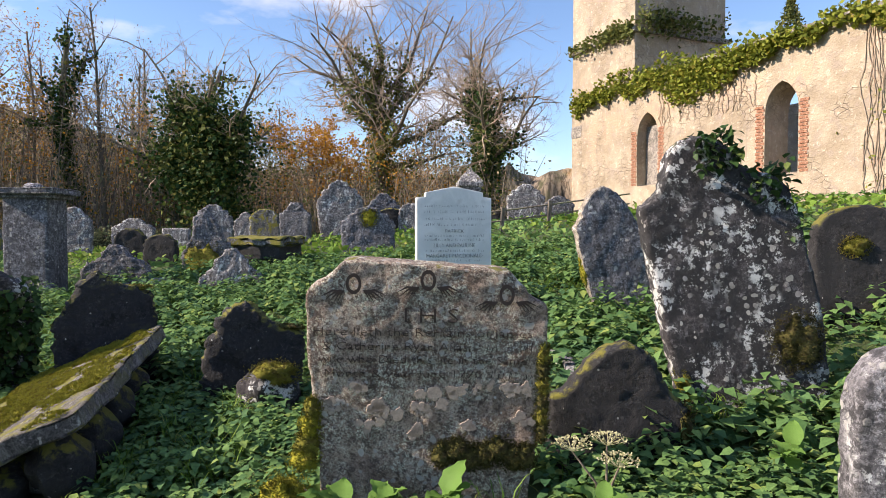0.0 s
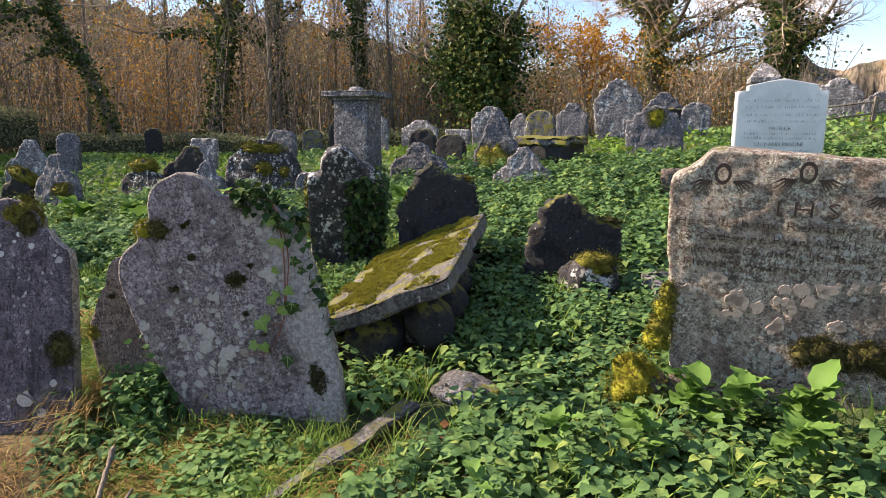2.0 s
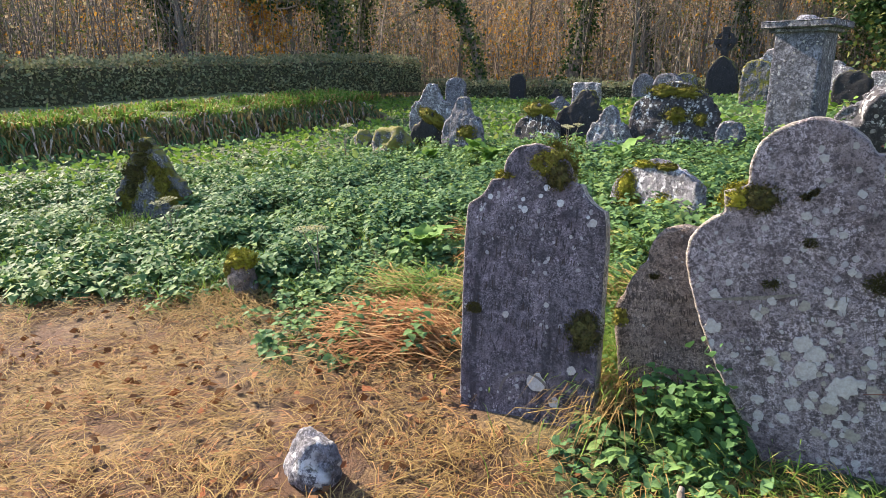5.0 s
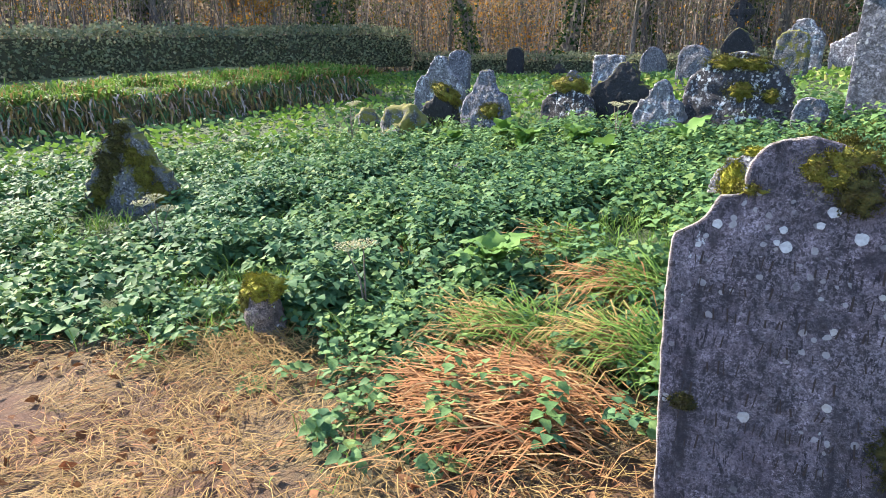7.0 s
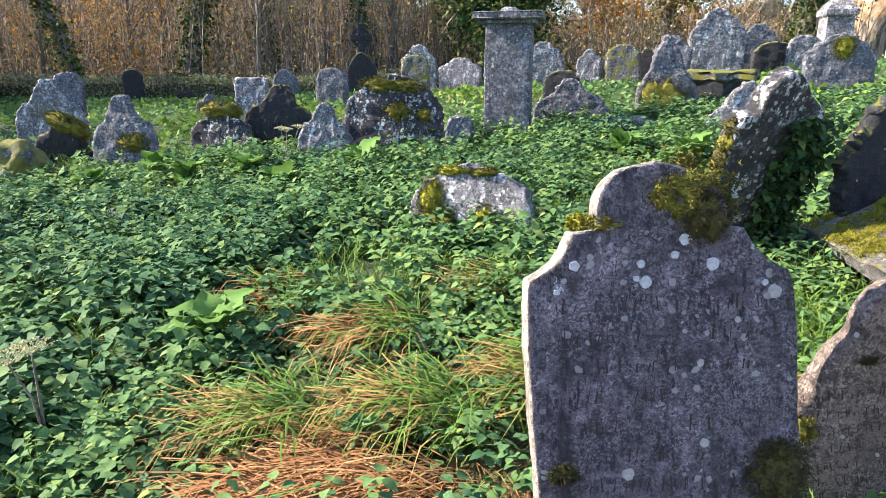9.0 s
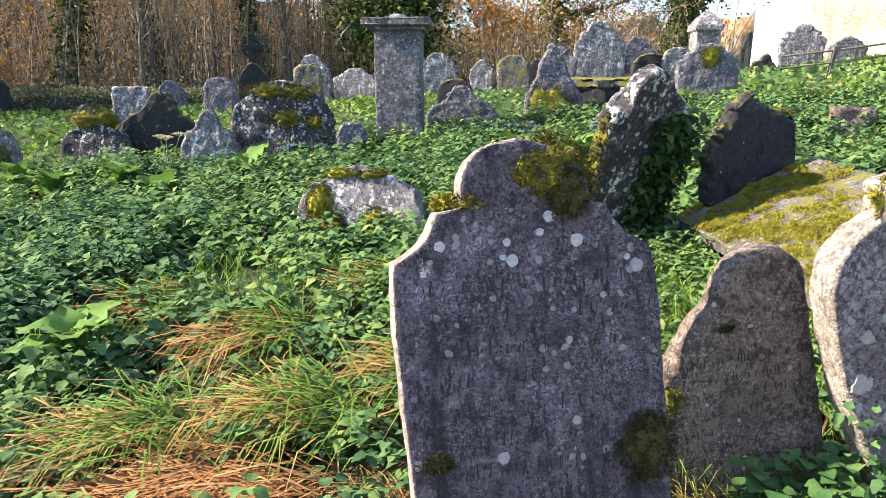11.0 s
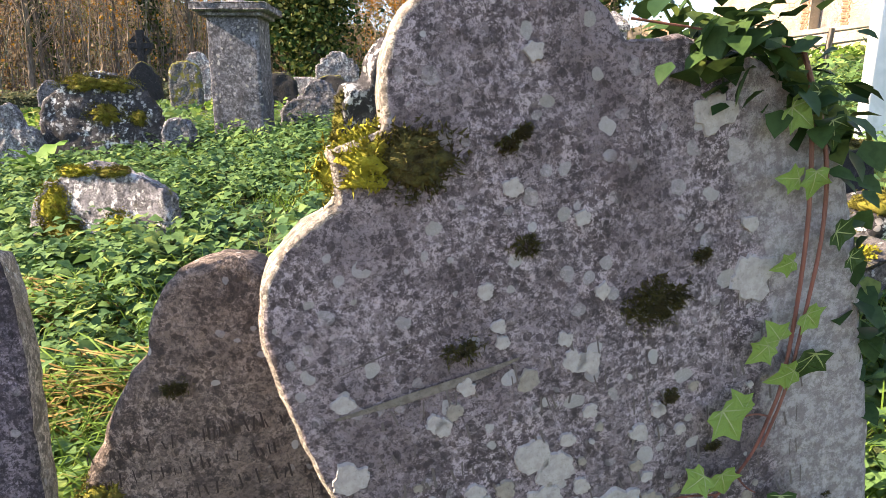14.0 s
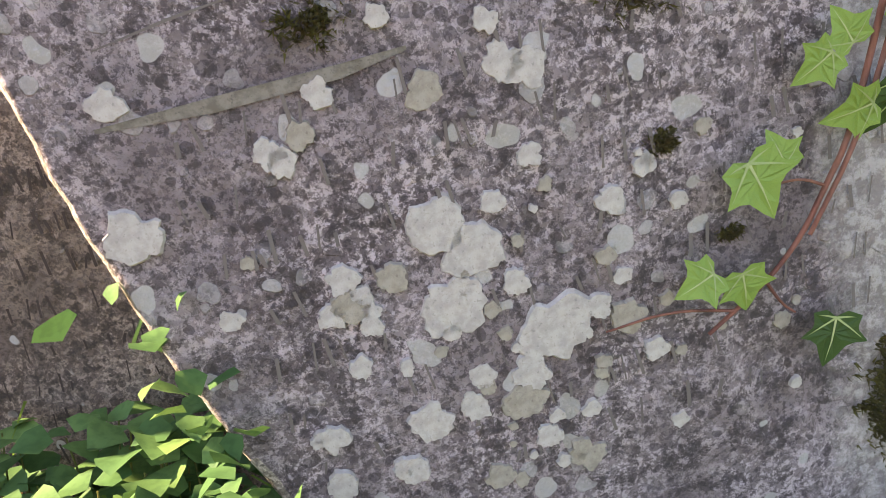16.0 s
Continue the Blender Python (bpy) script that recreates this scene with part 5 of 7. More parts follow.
def obelisk():
    x, y = 0.79, 19.3
    z = hz(x, y)
    ob = tagged(new("obelisk", None), "grey tapering monument with a carved pointed cap", "monument")
    ob.matrix_world = pose(x, y, z, 0, 0, 5)
    h = 3.29 - z
    bm = bmesh.new()
    for r, v in ((0.33, -0.2), (0.30, h - 0.55), (0.36, h - 0.5), (0.36, h - 0.38), (0.24, h - 0.2), (0.1, h - 0.06), (0.03, h)):
        for sx, sy in ((-1, -1), (1, -1), (1, 1), (-1, 1)):
            bm.verts.new((sx * r, sy * r, v))
    bm.verts.ensure_lookup_table()
    for k in range(6):
        for i in range(4):
            j = (i + 1) % 4
            bm.faces.new([bm.verts[q] for q in (4 * k + i, 4 * k + j, 4 * k + 4 + j, 4 * k + 4 + i)])
    bm.faces.new([bm.verts[q] for q in (24, 25, 26, 27)])
    part("shaft", bm_mesh("shaft", bm, M_PALE), ob)


obelisk()


def box_tomb():
    """Blackened box tomb with a coped mossy lid."""
    x, y = -2.75, 10.0
    z = hz(x, y)
    ob = tagged(new("chest_tomb", None), "blackened chest tomb with a mossy coped lid", "tomb")
    ob.matrix_world = pose(x, y, z, 0, 0, -12)
    part("chest", bm_mesh("chest", box_bm((-0.4, -0.3, -0.2), (0.4, 0.5, 0.38), 0.03, 0.03, 3, 7), M_DARK, True), ob)
    part("lid", bm_mesh("lid", box_bm((-0.45, -0.34, 0.37), (0.45, 0.55, 0.5), 0.05, 0.04, 6, 7), M_MOSSY, True), ob, "moss-grown lid")


box_tomb()
for args in ((-1.08, 3.96, 0.18, 0.12, 0.17, M_R, "small lichened stub of a headstone with a moss cap", 2, 0.2),
             (-6.13, 1.62, 0.12, 0.1, 0.18, M_AB, "small stump of stone with a moss cap", 9, 0.2), (-3.89, 0.94, 0.14, 0.09, 0.12, M_PALE, "little pointed grey stone in trodden straw", 15, 0.28),
             (-10.4, 5.97, 0.35, 0.3, 0.3, M_MOSSY, "mossy hump of a sunken stone", 14, 0.25), (-1.96, 3.2, 0.2, 0.15, 0.12, M_ROCK, "loose field stone beside the slab", 17, 0.3),
             (-1.40, 2.56, 0.17, 0.12, 0.07, M_ROCK, "pale flat stone half hidden in weeds", 21, 0.3), (-7.73, 4.53, 0.17, 0.13, 0.13, M_ROCK, "small grey stone in the weeds", 24, 0.3),
             (-5.35, 5.75, 0.24, 0.18, 0.1, M_ROCK, "pale low stone in the grass", 27, 0.25), (-0.60, 2.60, 0.11, 0.09, 0.13, M_AB, "mossy foot stone against the broad headstone", 31, 0.25),
             (-11.9, 6.4, 0.2, 0.2, 0.2, M_MOSSY, "small moss-covered stump of stone", 33, 0.2), (-3.9, 8.7, 0.4, 0.25, 0.12, M_ROCK, "flat fallen stone in the grass", 35, 0.3)):
    boulder("field_stone", *args)
mb = bpy.data.objects["field_stone"]
add_moss(mb, 0.05, -0.02, 0.13, 0.13, 0.07, 0.12, M_MOSS, 130)
mb = bpy.data.objects["field_stone.001"]
add_moss(mb, 0.0, 0.0, 0.15, 0.12, 0.06, 0.11, M_MOSS_Y, 134, 0.02)
add_moss(mb, -0.06, -0.05, 0.06, 0.06, 0.09, 0.06, M_MOSS, 136, 0.02)
mb = bpy.data.objects["field_stone.008"]
add_moss(mb, -0.03, -0.05, 0.04, 0.1, 0.13, 0.09, M_MOSS_Y, 135)

# ---- the ruined church ----


def church():
    ob = tagged(new("church", None), "ruined cream-rendered church with lancet windows and square tower", "church")
    ob.matrix_world = pose(4.37, 22.05, 0, 0, 0, -66.8)
    foot, top, thick, length = 0.6, 5.80, 0.75, 19.0
    half, sill, head = 0.43, 2.77, 4.86
    spots = (3.74, 8.13, 12.6)

    def wall(name, y0, windows):
        us = sorted(set([0.0, length] + [round(c + half * math.cos(math.pi * k / 10), 4) for c in windows for k in range(11)] + list(np.arange(0.6, length, 0.6))))
        verts, faces = [], []

        def quad(a, b, c, d):
            i = len(verts)
            verts.extend((a, b, c, d))
            faces.append((i, i + 1, i + 2, i + 3))

        def arch(u):
            for c in windows:
                if abs(u - c) <= half + 1e-6:
                    # two arcs that meet in a point
                    q = min(1.0, abs(u - c) / half)
                    spring = head - 1.5 * half
                    return spring + 1.5 * half * math.sqrt(max(0.0, 1 - ((q + 0.45) / 1.45) ** 2)) / math.sqrt(1 - (0.45 / 1.45) ** 2)
            return None

        for a, b in zip(us, us[1:]):
            mid = (a + b) / 2
            ta, tb = top + 0.05 * noise.noise(Vector((a, y0, 0))), top + 0.05 * noise.noise(Vector((b, y0, 0)))
            y1 = y0 + thick
            if arch(mid) is None:
                spans = [((foot, foot), (ta, tb))]
            else:
                ha, hb = arch(a) or head, arch(b) or head
                spans = [((foot, foot), (sill, sill)), ((ha, hb), (ta, tb))]
                quad((a, y0, sill), (b, y0, sill), (b, y1, sill + 0.1), (a, y1, sill + 0.1))
                quad((a, y0, ha), (a, y1, ha), (b, y1, hb), (b, y0, hb))
            for (la, lb), (ua, ub) in spans:
                quad((a, y0, la), (b, y0, lb), (b, y0, ub), (a, y0, ua))
                quad((b, y1, lb), (a, y1, la), (a, y1, ua), (b, y1, ub))
            quad((a, y0, ta), (b, y0, tb), (b, y1, tb), (a, y1, ta))
        for c in windows:
            spring = head - 1.5 * half
            for sgn in (-1, 1):
                u = c + sgn * half
                quad((u, y0, sill), (u, y0 + thick, sill), (u, y0 + thick, spring), (u, y0, spring))
        for u in (0.0, length):
            quad((u, y0, foot), (u, y0 + thick, foot), (u, y0 + thick, top), (u, y0, top))
        return part(name, mesh_from(name, verts, faces, M_PLASTER), ob, "weathered lime-rendered wall")

    w0 = wall("wall", 0.0, spots)
    wall("wall", 7.2, (5.2, 9.6))
    part("gable", bm_mesh("gable", box_bm((length - 0.7, 0.75, foot), (length, 7.2, 7.5), 0.02, 0.03, 4, 5), M_PLASTER), ob)
    part("cornice", bm_mesh("cornice", box_bm((5.8, -0.12, top - 0.02), (length, 0.3, top + 0.1), 0.02, 0.02, 8, 0), M_CHINK), ob, "dark projecting eaves course")
    # tower at the far end
    tx, ty, th = 3.15, 3.55, 13.0
    part("tower", bm_mesh("tower", box_bm((0.0, 0.012, top - 1.2), (tx, ty, th), 0.02, 0.02, 11, 9), M_PLASTER), ob, "square stone tower")
    part("string_course", bm_mesh("string_course", box_bm((-0.1, -0.10, 7.30), (tx + 0.1, ty + 0.1, 7.45), 0.03, 0.015, 3, 6), M_CHINK), ob, "moulded stone string course")
    part("string_course", bm_mesh("string_course", box_bm((-0.06, -0.06, 10.6), (tx + 0.06, ty + 0.06, 10.72), 0.03), M_CHINK), ob)
    part("quoin", bm_mesh("quoin", box_bm((-0.02, -0.02, 4.55), (0.55, 0.4, 4.95), 0.03, 0.02, 3, 3), M_CHINK), ob, "brown corner stone")
    # no opening here: a solid block whose dark colour is the slot's shade
    part("slot_shade_block", bm_mesh("slot_shade_block", box_bm((1.95, -0.006, 5.2), (2.06, 0.2, 5.65), 0.0), M_CUT), ob, "dark block standing for a shaded slot")
    # red brick reveals
    shared = bm_mesh("brick", box_bm((0, 0, 0), (0.215, 0.11, 0.065), 0.008), M_BRICK)
    for c in spots[:2]:
        for sgn in (-1, 1):
            for i in range(21):
                br = new("brick", shared)
                br.parent = w0
                off = 0.0 if i % 2 else 0.09
                br.location = (c + (half + 0.012 + off * 0.35 if sgn > 0 else -half - 0.227 - off * 0.35), -0.010 - 0.004 * ((i * 7) % 3), sill + 0.02 + i * 0.076)
    # blocked foot of the first opening, and mullion stumps
    part("blocking", bm_mesh("blocking", box_bm((spots[0] - half + 0.01, 0.32, sill), (spots[0] + half - 0.01, 0.6, head - 0.35), 0.01, 0.02, 6, 6), M_CHINK), ob, "grey boarding set back in the lancet")
    rng = np.random.default_rng(12)
    # ivy along the wall head, hanging in swags
    n = 15000
    u = rng.uniform(0.2, 16.5, n)
    depth = np.array([0.22 + 0.5 * noise.noise(Vector((q * 1.1, 0, 0))) + 0.25 * noise.noise(Vector((q * 3.5, 2, 0))) + (0.8 * math.exp(-((q - 5.6) / 1.5) ** 2)) + 0.3 * math.exp(-((q - 1.2) / 0.8) ** 2) for q in u])
    up = np.array([0.2 + 0.45 * noise.noise(Vector((q * 1.2, 4, 0))) + 0.2 * noise.noise(Vector((q * 4, 7, 0))) + 0.25 * math.exp(-((q - 3.2) / 1.8) ** 2) for q in u])
    k = rng.beta(1.3, 1.5, n)
    z = top + up - k * (up + np.maximum(depth, 0.04))
    y = np.where(z < top, -0.06 - np.abs(rng.normal(0, 0.09, n)), rng.uniform(-0.25, 0.8, n))
    co, tr = card_arrays(rng, np.c_[u, y, z], rng.uniform(0.07, 0.15, n), 0.8)
    part("ivy", tri_mesh("ivy", co, tr, M_IVYY), ob, "yellow-green ivy along the wall head", "stuff")
    n = 1500
    side = rng.random(n) < 0.5
    a = rng.uniform(0, 1, n)
    a = np.clip(np.where(rng.random(n) < 0.6, np.where(side, 0.8, 0.3) + rng.normal(0, 0.16, n), a), 0, 1)
    p = np.where(side[:, None], np.c_[a * tx, -0.1 - rng.random(n) * 0.12, 7.4 + rng.normal(0.02, 0.13, n)], np.c_[tx + 0.1 + rng.random(n) * 0.2, a * ty, 7.55 + rng.normal(0.1, 0.22, n)])
    co, tr = card_arrays(rng, p, rng.uniform(0.08, 0.16, n), 0.8)
    part("ivy", tri_mesh("ivy", co, tr, M_OLIVE), ob, "green ivy on the tower's string course", "stuff")
    # bare creeper stems on the render
    ch = []
    for i in range(70):
        u0 = rng.uniform(10.0, 14) if i < 48 else rng.uniform(4.0, 7.5)
        zz = np.linspace(rng.uniform(1.4, 3.0) if i < 48 else 4.4, 5.7, 14)
        uu = u0 + np.cumsum(rng.normal(0, 0.05, 14))
        ch.append(tube_arrays(np.c_[uu, np.full(14, -0.02), zz], np.full(14, 0.009), 4))
    co, tr = joined(ch)
    part("creeper_stem", tri_mesh("creeper_stem", co, tr, M_TWIG), ob, "bare creeper stems on the wall", "stuff")
    n = 1300
    u = rng.normal(11.6, 0.55, n)
    co, tr = card_arrays(rng, np.c_[u, -0.04 - rng.random(n) * 0.12, 2.0 + rng.random(n) ** 1.3 * 2.4], rng.uniform(0.05, 0.1, n), 0.8)
    part("ivy", tri_mesh("ivy", co, tr, M_IVYY), ob, "sparse creeper leaves on the wall", "stuff")
    # a young conifer and shrubs rooted in the ruin's wall head
    hgt = rng.random(900)
    ang = rng.uniform(0, 6.28, 900)
    r = (1 - hgt) * 0.42 * np.sqrt(rng.random(900))
    p = np.c_[7.6 + r * np.cos(ang), 0.9 + r * np.sin(ang), top + 0.2 + hgt * 0.95]
    co, tr = card_arrays(rng, p, np.full(900, 0.12), 0.35)
    part("sapling", tri_mesh("sapling", co, tr, M_OLIVE), ob, "small conifer seedling on the wall head", "stuff")


church()

# ---- trees ----


def branchy(rng, start, way, length, radius, level, spec, out):
    """Grows one limb and its children. out: lists of tubes by level."""
    n = 7 if level == 0 else (5 if level == 1 else 4)
    p, d = [np.array(start, float)], np.array(way, float)
    wig = spec["wiggle"] * (1.0 if level else 0.35)
    for i in range(n - 1):
        d = d + rng.normal(0, wig, 3) + np.array([0, 0, spec["lift"][min(level, 3)]])
        d /= np.linalg.norm(d)
        p.append(p[-1] + d * length / (n - 1))
    p = np.array(p)
    taper = np.linspace(1, 0.35 if level < 1 else 0.22, n) ** 0.9
    out[level].append((p, radius * taper))
    if level + 1 >= spec["levels"]:
        return
    kids = spec["kids"][level]
    for k in range(kids):
        lo = spec["clear"] if level == 0 else 0.15
        f = lo + (1 - lo) * (k + rng.random()) / kids
        i = min(int(f * (n - 1)), n - 2)
        q = p[i] + (p[i + 1] - p[i]) * (f * (n - 1) - i)
        axis = p[i + 1] - p[i]
        axis /= np.linalg.norm(axis)
        s = np.cross(axis, rng.normal(0, 1, 3))
        s /= np.linalg.norm(s)
        a = spec["angle"][level] * rng.uniform(0.7, 1.25)
        w = axis * math.cos(a) + s * math.sin(a)
        ln = length * spec["ratio"][level] * rng.uniform(0.6, 1.15) * (1.15 - 0.55 * f if level == 0 else 1)
        branchy(rng, q, w, ln, radius * spec["thin"][level] * (1.1 - 0.5 * f), level + 1, spec, out)


def grown(seed, spec):
    rng = np.random.default_rng(seed)
    out = [[] for _ in range(spec["levels"])]
    branchy(rng, (0, 0, -0.3), (spec.get("bend", 0), 0, 1), spec["height"], spec["radius"], 0, spec, out)
    return rng, out


def tree(name, seed, spec, x, y, label, ivy=0, ivy_top=0.7, leaves=0, leaf_mat_=None, leaf_size=0.12, ivy_mat=None, ivy_spread=0.25):
    rng, out = grown(seed, spec)
    ob = tagged(new(name, None), label, "tree")
    ob.matrix_world = pose(x, y, hz(x, y))
    sides = (9, 6, 4, 3, 3)
    co, tr = joined([tube_arrays(p, r, sides[l]) for l in (0, 1) for p, r in out[l]])
    part("trunk", tri_mesh("trunk", co, tr, M_BARK, smooth=True), ob, "grey-brown trunk and limbs")
    fine = [tube_arrays(p, r, 3) for l in range(2, spec["levels"]) for p, r in out[l]]
    mats, co, tr = [M_TWIG], None, None
    co, tr = joined(fine)
    index = np.zeros(len(tr), int)
    if leaves:
        tips = np.array([p[-1] for p, r in out[-1]] + [p[-2] for p, r in out[-1]])
        at = tips[rng.integers(0, len(tips), leaves)] + rng.normal(0, 0.12, (leaves, 3))
        c2, t2 = card_arrays(rng, at, rng.uniform(0.6, 1.3, leaves) * leaf_size, 0.6)
        tr = np.vstack([tr, t2 + len(co)])
        co = np.vstack([co, c2])
        index = np.concatenate([index, np.ones(len(t2), int)])
        mats.append(leaf_mat_)
    part("crown", tri_mesh("crown", co, tr, mats, index), ob, "fine bare twigs" if not leaves else "twigs with the last autumn leaves")
    if ivy:
        limbs = [(p, r) for l in (0, 1) for p, r in out[l]]
        wts = np.array([np.linalg.norm(p[-1] - p[0]) * (3.0 if l == 0 else 0.8) for l in (0, 1) for p, r in out[l]])
        pick = rng.choice(len(limbs), ivy, p=wts / wts.sum())
        at = []
        for i in pick:
            p, r = limbs[i]
            f = rng.random() * (len(p) - 1) * (ivy_top if len(p) == 7 else 0.55)
            j = int(f)
            c = p[j] + (p[j + 1] - p[j]) * (f - j)
            v = rng.normal(0, 1, 3)
            v /= np.linalg.norm(v)
            at.append(c + v * (r[j] + abs(rng.normal(0, ivy_spread)) * (1 + 0.7 * noise.noise(Vector(c) * 0.9))))
        c2, t2 = card_arrays(rng, np.array(at), rng.uniform(0.09, 0.2, ivy), 0.8)
        tint = np.repeat((rng.random(ivy) < 0.3 + 0.35 * np.array([noise.noise(Vector(q) * 0.8) for q in at])).astype(int), 2)
        part("ivy", tri_mesh("ivy", c2, t2, [ivy_mat or M_IVY, M_OLIVE], tint), ob, "thick ivy up the trunk", "stuff")
    return ob


OAK = dict(height=7.0, radius=0.45, levels=5, kids=(12, 8, 6, 5), clear=0.42, angle=(1.05, 0.8, 0.75, 0.7), ratio=(0.9, 0.52, 0.48, 0.5), thin=(0.36, 0.42, 0.42, 0.55), lift=(0.02, 0.07, 0.04, 0.02), wiggle=0.24)
SLIM = dict(height=10.0, radius=0.085, levels=3, kids=(24, 7), clear=0.15, angle=(0.65, 0.65), ratio=(0.24, 0.5), thin=(0.35, 0.4), lift=(0.03, 0.1, 0.06, 0.0), wiggle=0.12)


def trees():
    tree("bare_tree", 5, {**OAK, "height": 8.2, "kids": (14, 9, 7, 6)}, -2.8, 30.5, "large bare spreading tree with ivy on its trunk", 9000, 0.75, ivy_spread=0.3, ivy_mat=M_OLIVE)
    tree("bare_tree", 9, {**OAK, "height": 5.8, "kids": (13, 9, 7, 6), "radius": 0.38, "bend": 0.12}, 1.4, 26.0, "bare tree leaning beside the tower with ivied limbs", 8000, 0.85, ivy_spread=0.28)
    tree("ivy_tree", 14, {**OAK, "height": 4.6, "radius": 0.4, "kids": (9, 6, 6, 4), "ratio": (1.15, 0.5, 0.5, 0.5), "clear": 0.5}, -7.7, 22.6, "broad tree smothered in dark ivy with bare top limbs", 24000, 0.98, ivy_spread=0.62)
    tree("ivy_tree", 21, {**OAK, "height": 9, "radius": 0.35, "kids": (8, 5, 4, 3)}, -20.0, 21.8, "tall trunk wrapped in dark ivy at the wood's edge", 6000, 0.9)
    tree("ivy_tree", 25, {**OAK, "height": 9, "radius": 0.36, "kids": (8, 5, 4, 3)}, -24.8, 13.6, "tall ivied tree behind the hedge", 9000, 0.9, ivy_spread=0.35)
    tree("ivy_tree", 28, {**OAK, "height": 8.5, "radius": 0.34, "kids": (8, 5, 4, 3)}, -26.5, 8.0, "ivied tree behind the terrace hedge", 9000, 0.9, ivy_spread=0.4)
    for j, (tx, ty) in enumerate(((-17.2, 23.6), (-13.8, 25.0), (-22.8, 19.6), (-11.2, 26.5), (-27.5, 16.5))):
        tree("ivy_tree", 60 + j, {**OAK, "height": 8.5, "radius": 0.2, "levels": 4, "kids": (8, 4, 4), "ratio": (0.45, 0.5, 0.5, 0.5)}, tx, ty, "slender trunk wrapped in ivy in the wood", 3200, 0.8, ivy_spread=0.2)
    tree("beech_tree", 33, {**OAK, "height": 5, "radius": 0.25, "kids": (12, 6, 5, 4)}, -28.0, 12.0, "small beech still full of orange leaves", 0, 0.9, 9000, M_OCHRE, 0.13)
    tree("beech_tree", 35, {**OAK, "height": 4.5, "radius": 0.22, "kids": (12, 6, 5, 4)}, -6.2, 33.0, "beech with orange leaves behind the stones", 0, 0.9, 8000, M_OCHRE, 0.15)
    protos = []
    for i in range(6):
        sp = {**SLIM, "height": (9.5, 10.5, 8.5, 11, 9, 7)[i], "radius": (0.09, 0.10, 0.07, 0.11, 0.08, 0.06)[i]}
        protos.append(tree("wood_tree", 50 + i, sp, -30 - i, 30, "slender bare woodland tree", 0, 0.8, (900, 650, 950, 500, 950, 1000)[i], (M_BUFF, M_OCHRE, M_OCHRE, M_BUFF, M_BUFF, M_OLIVE)[i], 0.10))
        tagged(protos[-1], group="woodland edge")
    rng = random.Random(77)
    count = 0
    for k in range(900):
        if count >= 105:
            break
        q, r = radians(rng.uniform(-112, 12)), 23 + 24 * rng.random() ** 1.4
        if rng.random() < 0.25:
            q = radians(rng.uniform(-50, -18))
        x, y = -2 + r * math.sin(q), 3 + r * math.cos(q)
        if y < 21.5 and x > -24.5:
            continue
        if x > -10 and (y < 27 or rng.random() < 0.45):
            continue
        if x > -1 and y > 20 and x > 3.0:
            continue
        s = rng.uniform(0.62, 0.95) * (0.75 if x > -12 else 1.15)
        o = copy_thing(protos[rng.randrange(6)], pose(x, y, hz(x, y), 0, 0, rng.uniform(0, 360)))
        o.scale = (s, s, s)
        count += 1
    # undergrowth: upright stems, brambles and leaves along the wood's edge
    g = np.random.default_rng(6)
    ch, lf = [], []
    n = 0
    while n < 7000:
        q, r = radians(g.uniform(-112, 13)), 22.5 + 20 * g.random() ** 1.5
        x, y = -2 + r * math.sin(q), 3 + r * math.cos(q)
        if (y < 21.5 and x > -24.0) or (x > 3.2 and y > 18):
            continue
        h = (1.0 + 6.0 * g.random() ** 1.7) * (0.55 if x > -9 else 1)
        z = hz(x, y)
        lean = g.normal(0, 0.12, 2)
        p = np.array([(x, y, z - 0.1), (x + lean[0] * h * 0.5, y + lean[1] * h * 0.5, z + h * 0.55), (x + lean[0] * h * 1.2, y + lean[1] * h * 1.2, z + h)])
        ch.append(tube_arrays(p, np.array([0.022, 0.014, 0.005]) * g.uniform(0.6, 1.4), 3))
        m = 12
        f = g.random((m, 1))
        lf.append(p[0] + (p[2] - p[0]) * f + g.normal(0, 0.28, (m, 3)))
        n += 1
    co, tr = joined(ch)
    tagged(new("undergrowth", tri_mesh("undergrowth", co, tr, [M_TWIG, M_BARK], np.repeat(g.random(len(ch)) < 0.8, 12).astype(int))), "tangle of bare upright stems at the wood's edge", "undergrowth", kind="stuff")
    at = np.vstack(lf)
    co, tr = card_arrays(g, at, g.uniform(0.07, 0.17, len(at)), 0.6)
    # deep wood: a haze of twigs and withered leaves behind the edge
    n = 46000
    q, r = np.radians(g.uniform(-114, 13, n)), 29 + 19 * g.random(n)
    x, y = -2 + r * np.sin(q), 3 + r * np.cos(q)
    tall = np.where(x > -9, 4.2, 8.6) * (1 + 0.35 * np.array([noise.noise(Vector((a * 0.25, b * 0.25, 0))) for a, b in zip(x, y)]))
    ok = ~((x > 3.0) & (y > 18)) & ~((y < 21.5) & (x > -26))
    x, y, tall = x[ok], y[ok], tall[ok]
    p = np.c_[x, y, height(x, y) + tall * g.random(len(x)) ** 1.15]
    way = np.c_[g.normal(0, 1.1, len(x)), g.normal(0, 1.1, len(x)), np.ones(len(x))]
    c2, t2 = leaf_arrays(g, p, way, g.uniform(0.3, 1.2, len(x)), 0.08, 0.016, "blade")
    tagged(new("deep_wood", tri_mesh("deep_wood", c2, t2, [M_TWIG, M_BUFF, M_BARK], np.repeat(g.choice(3, len(x), p=(0.15, 0.4, 0.45)), 3))), "thick haze of stems and twigs deep in the wood", "woodland", kind="stuff")
    # thickets of the last leaves, in drifts of orange, buff and olive
    m = 4000
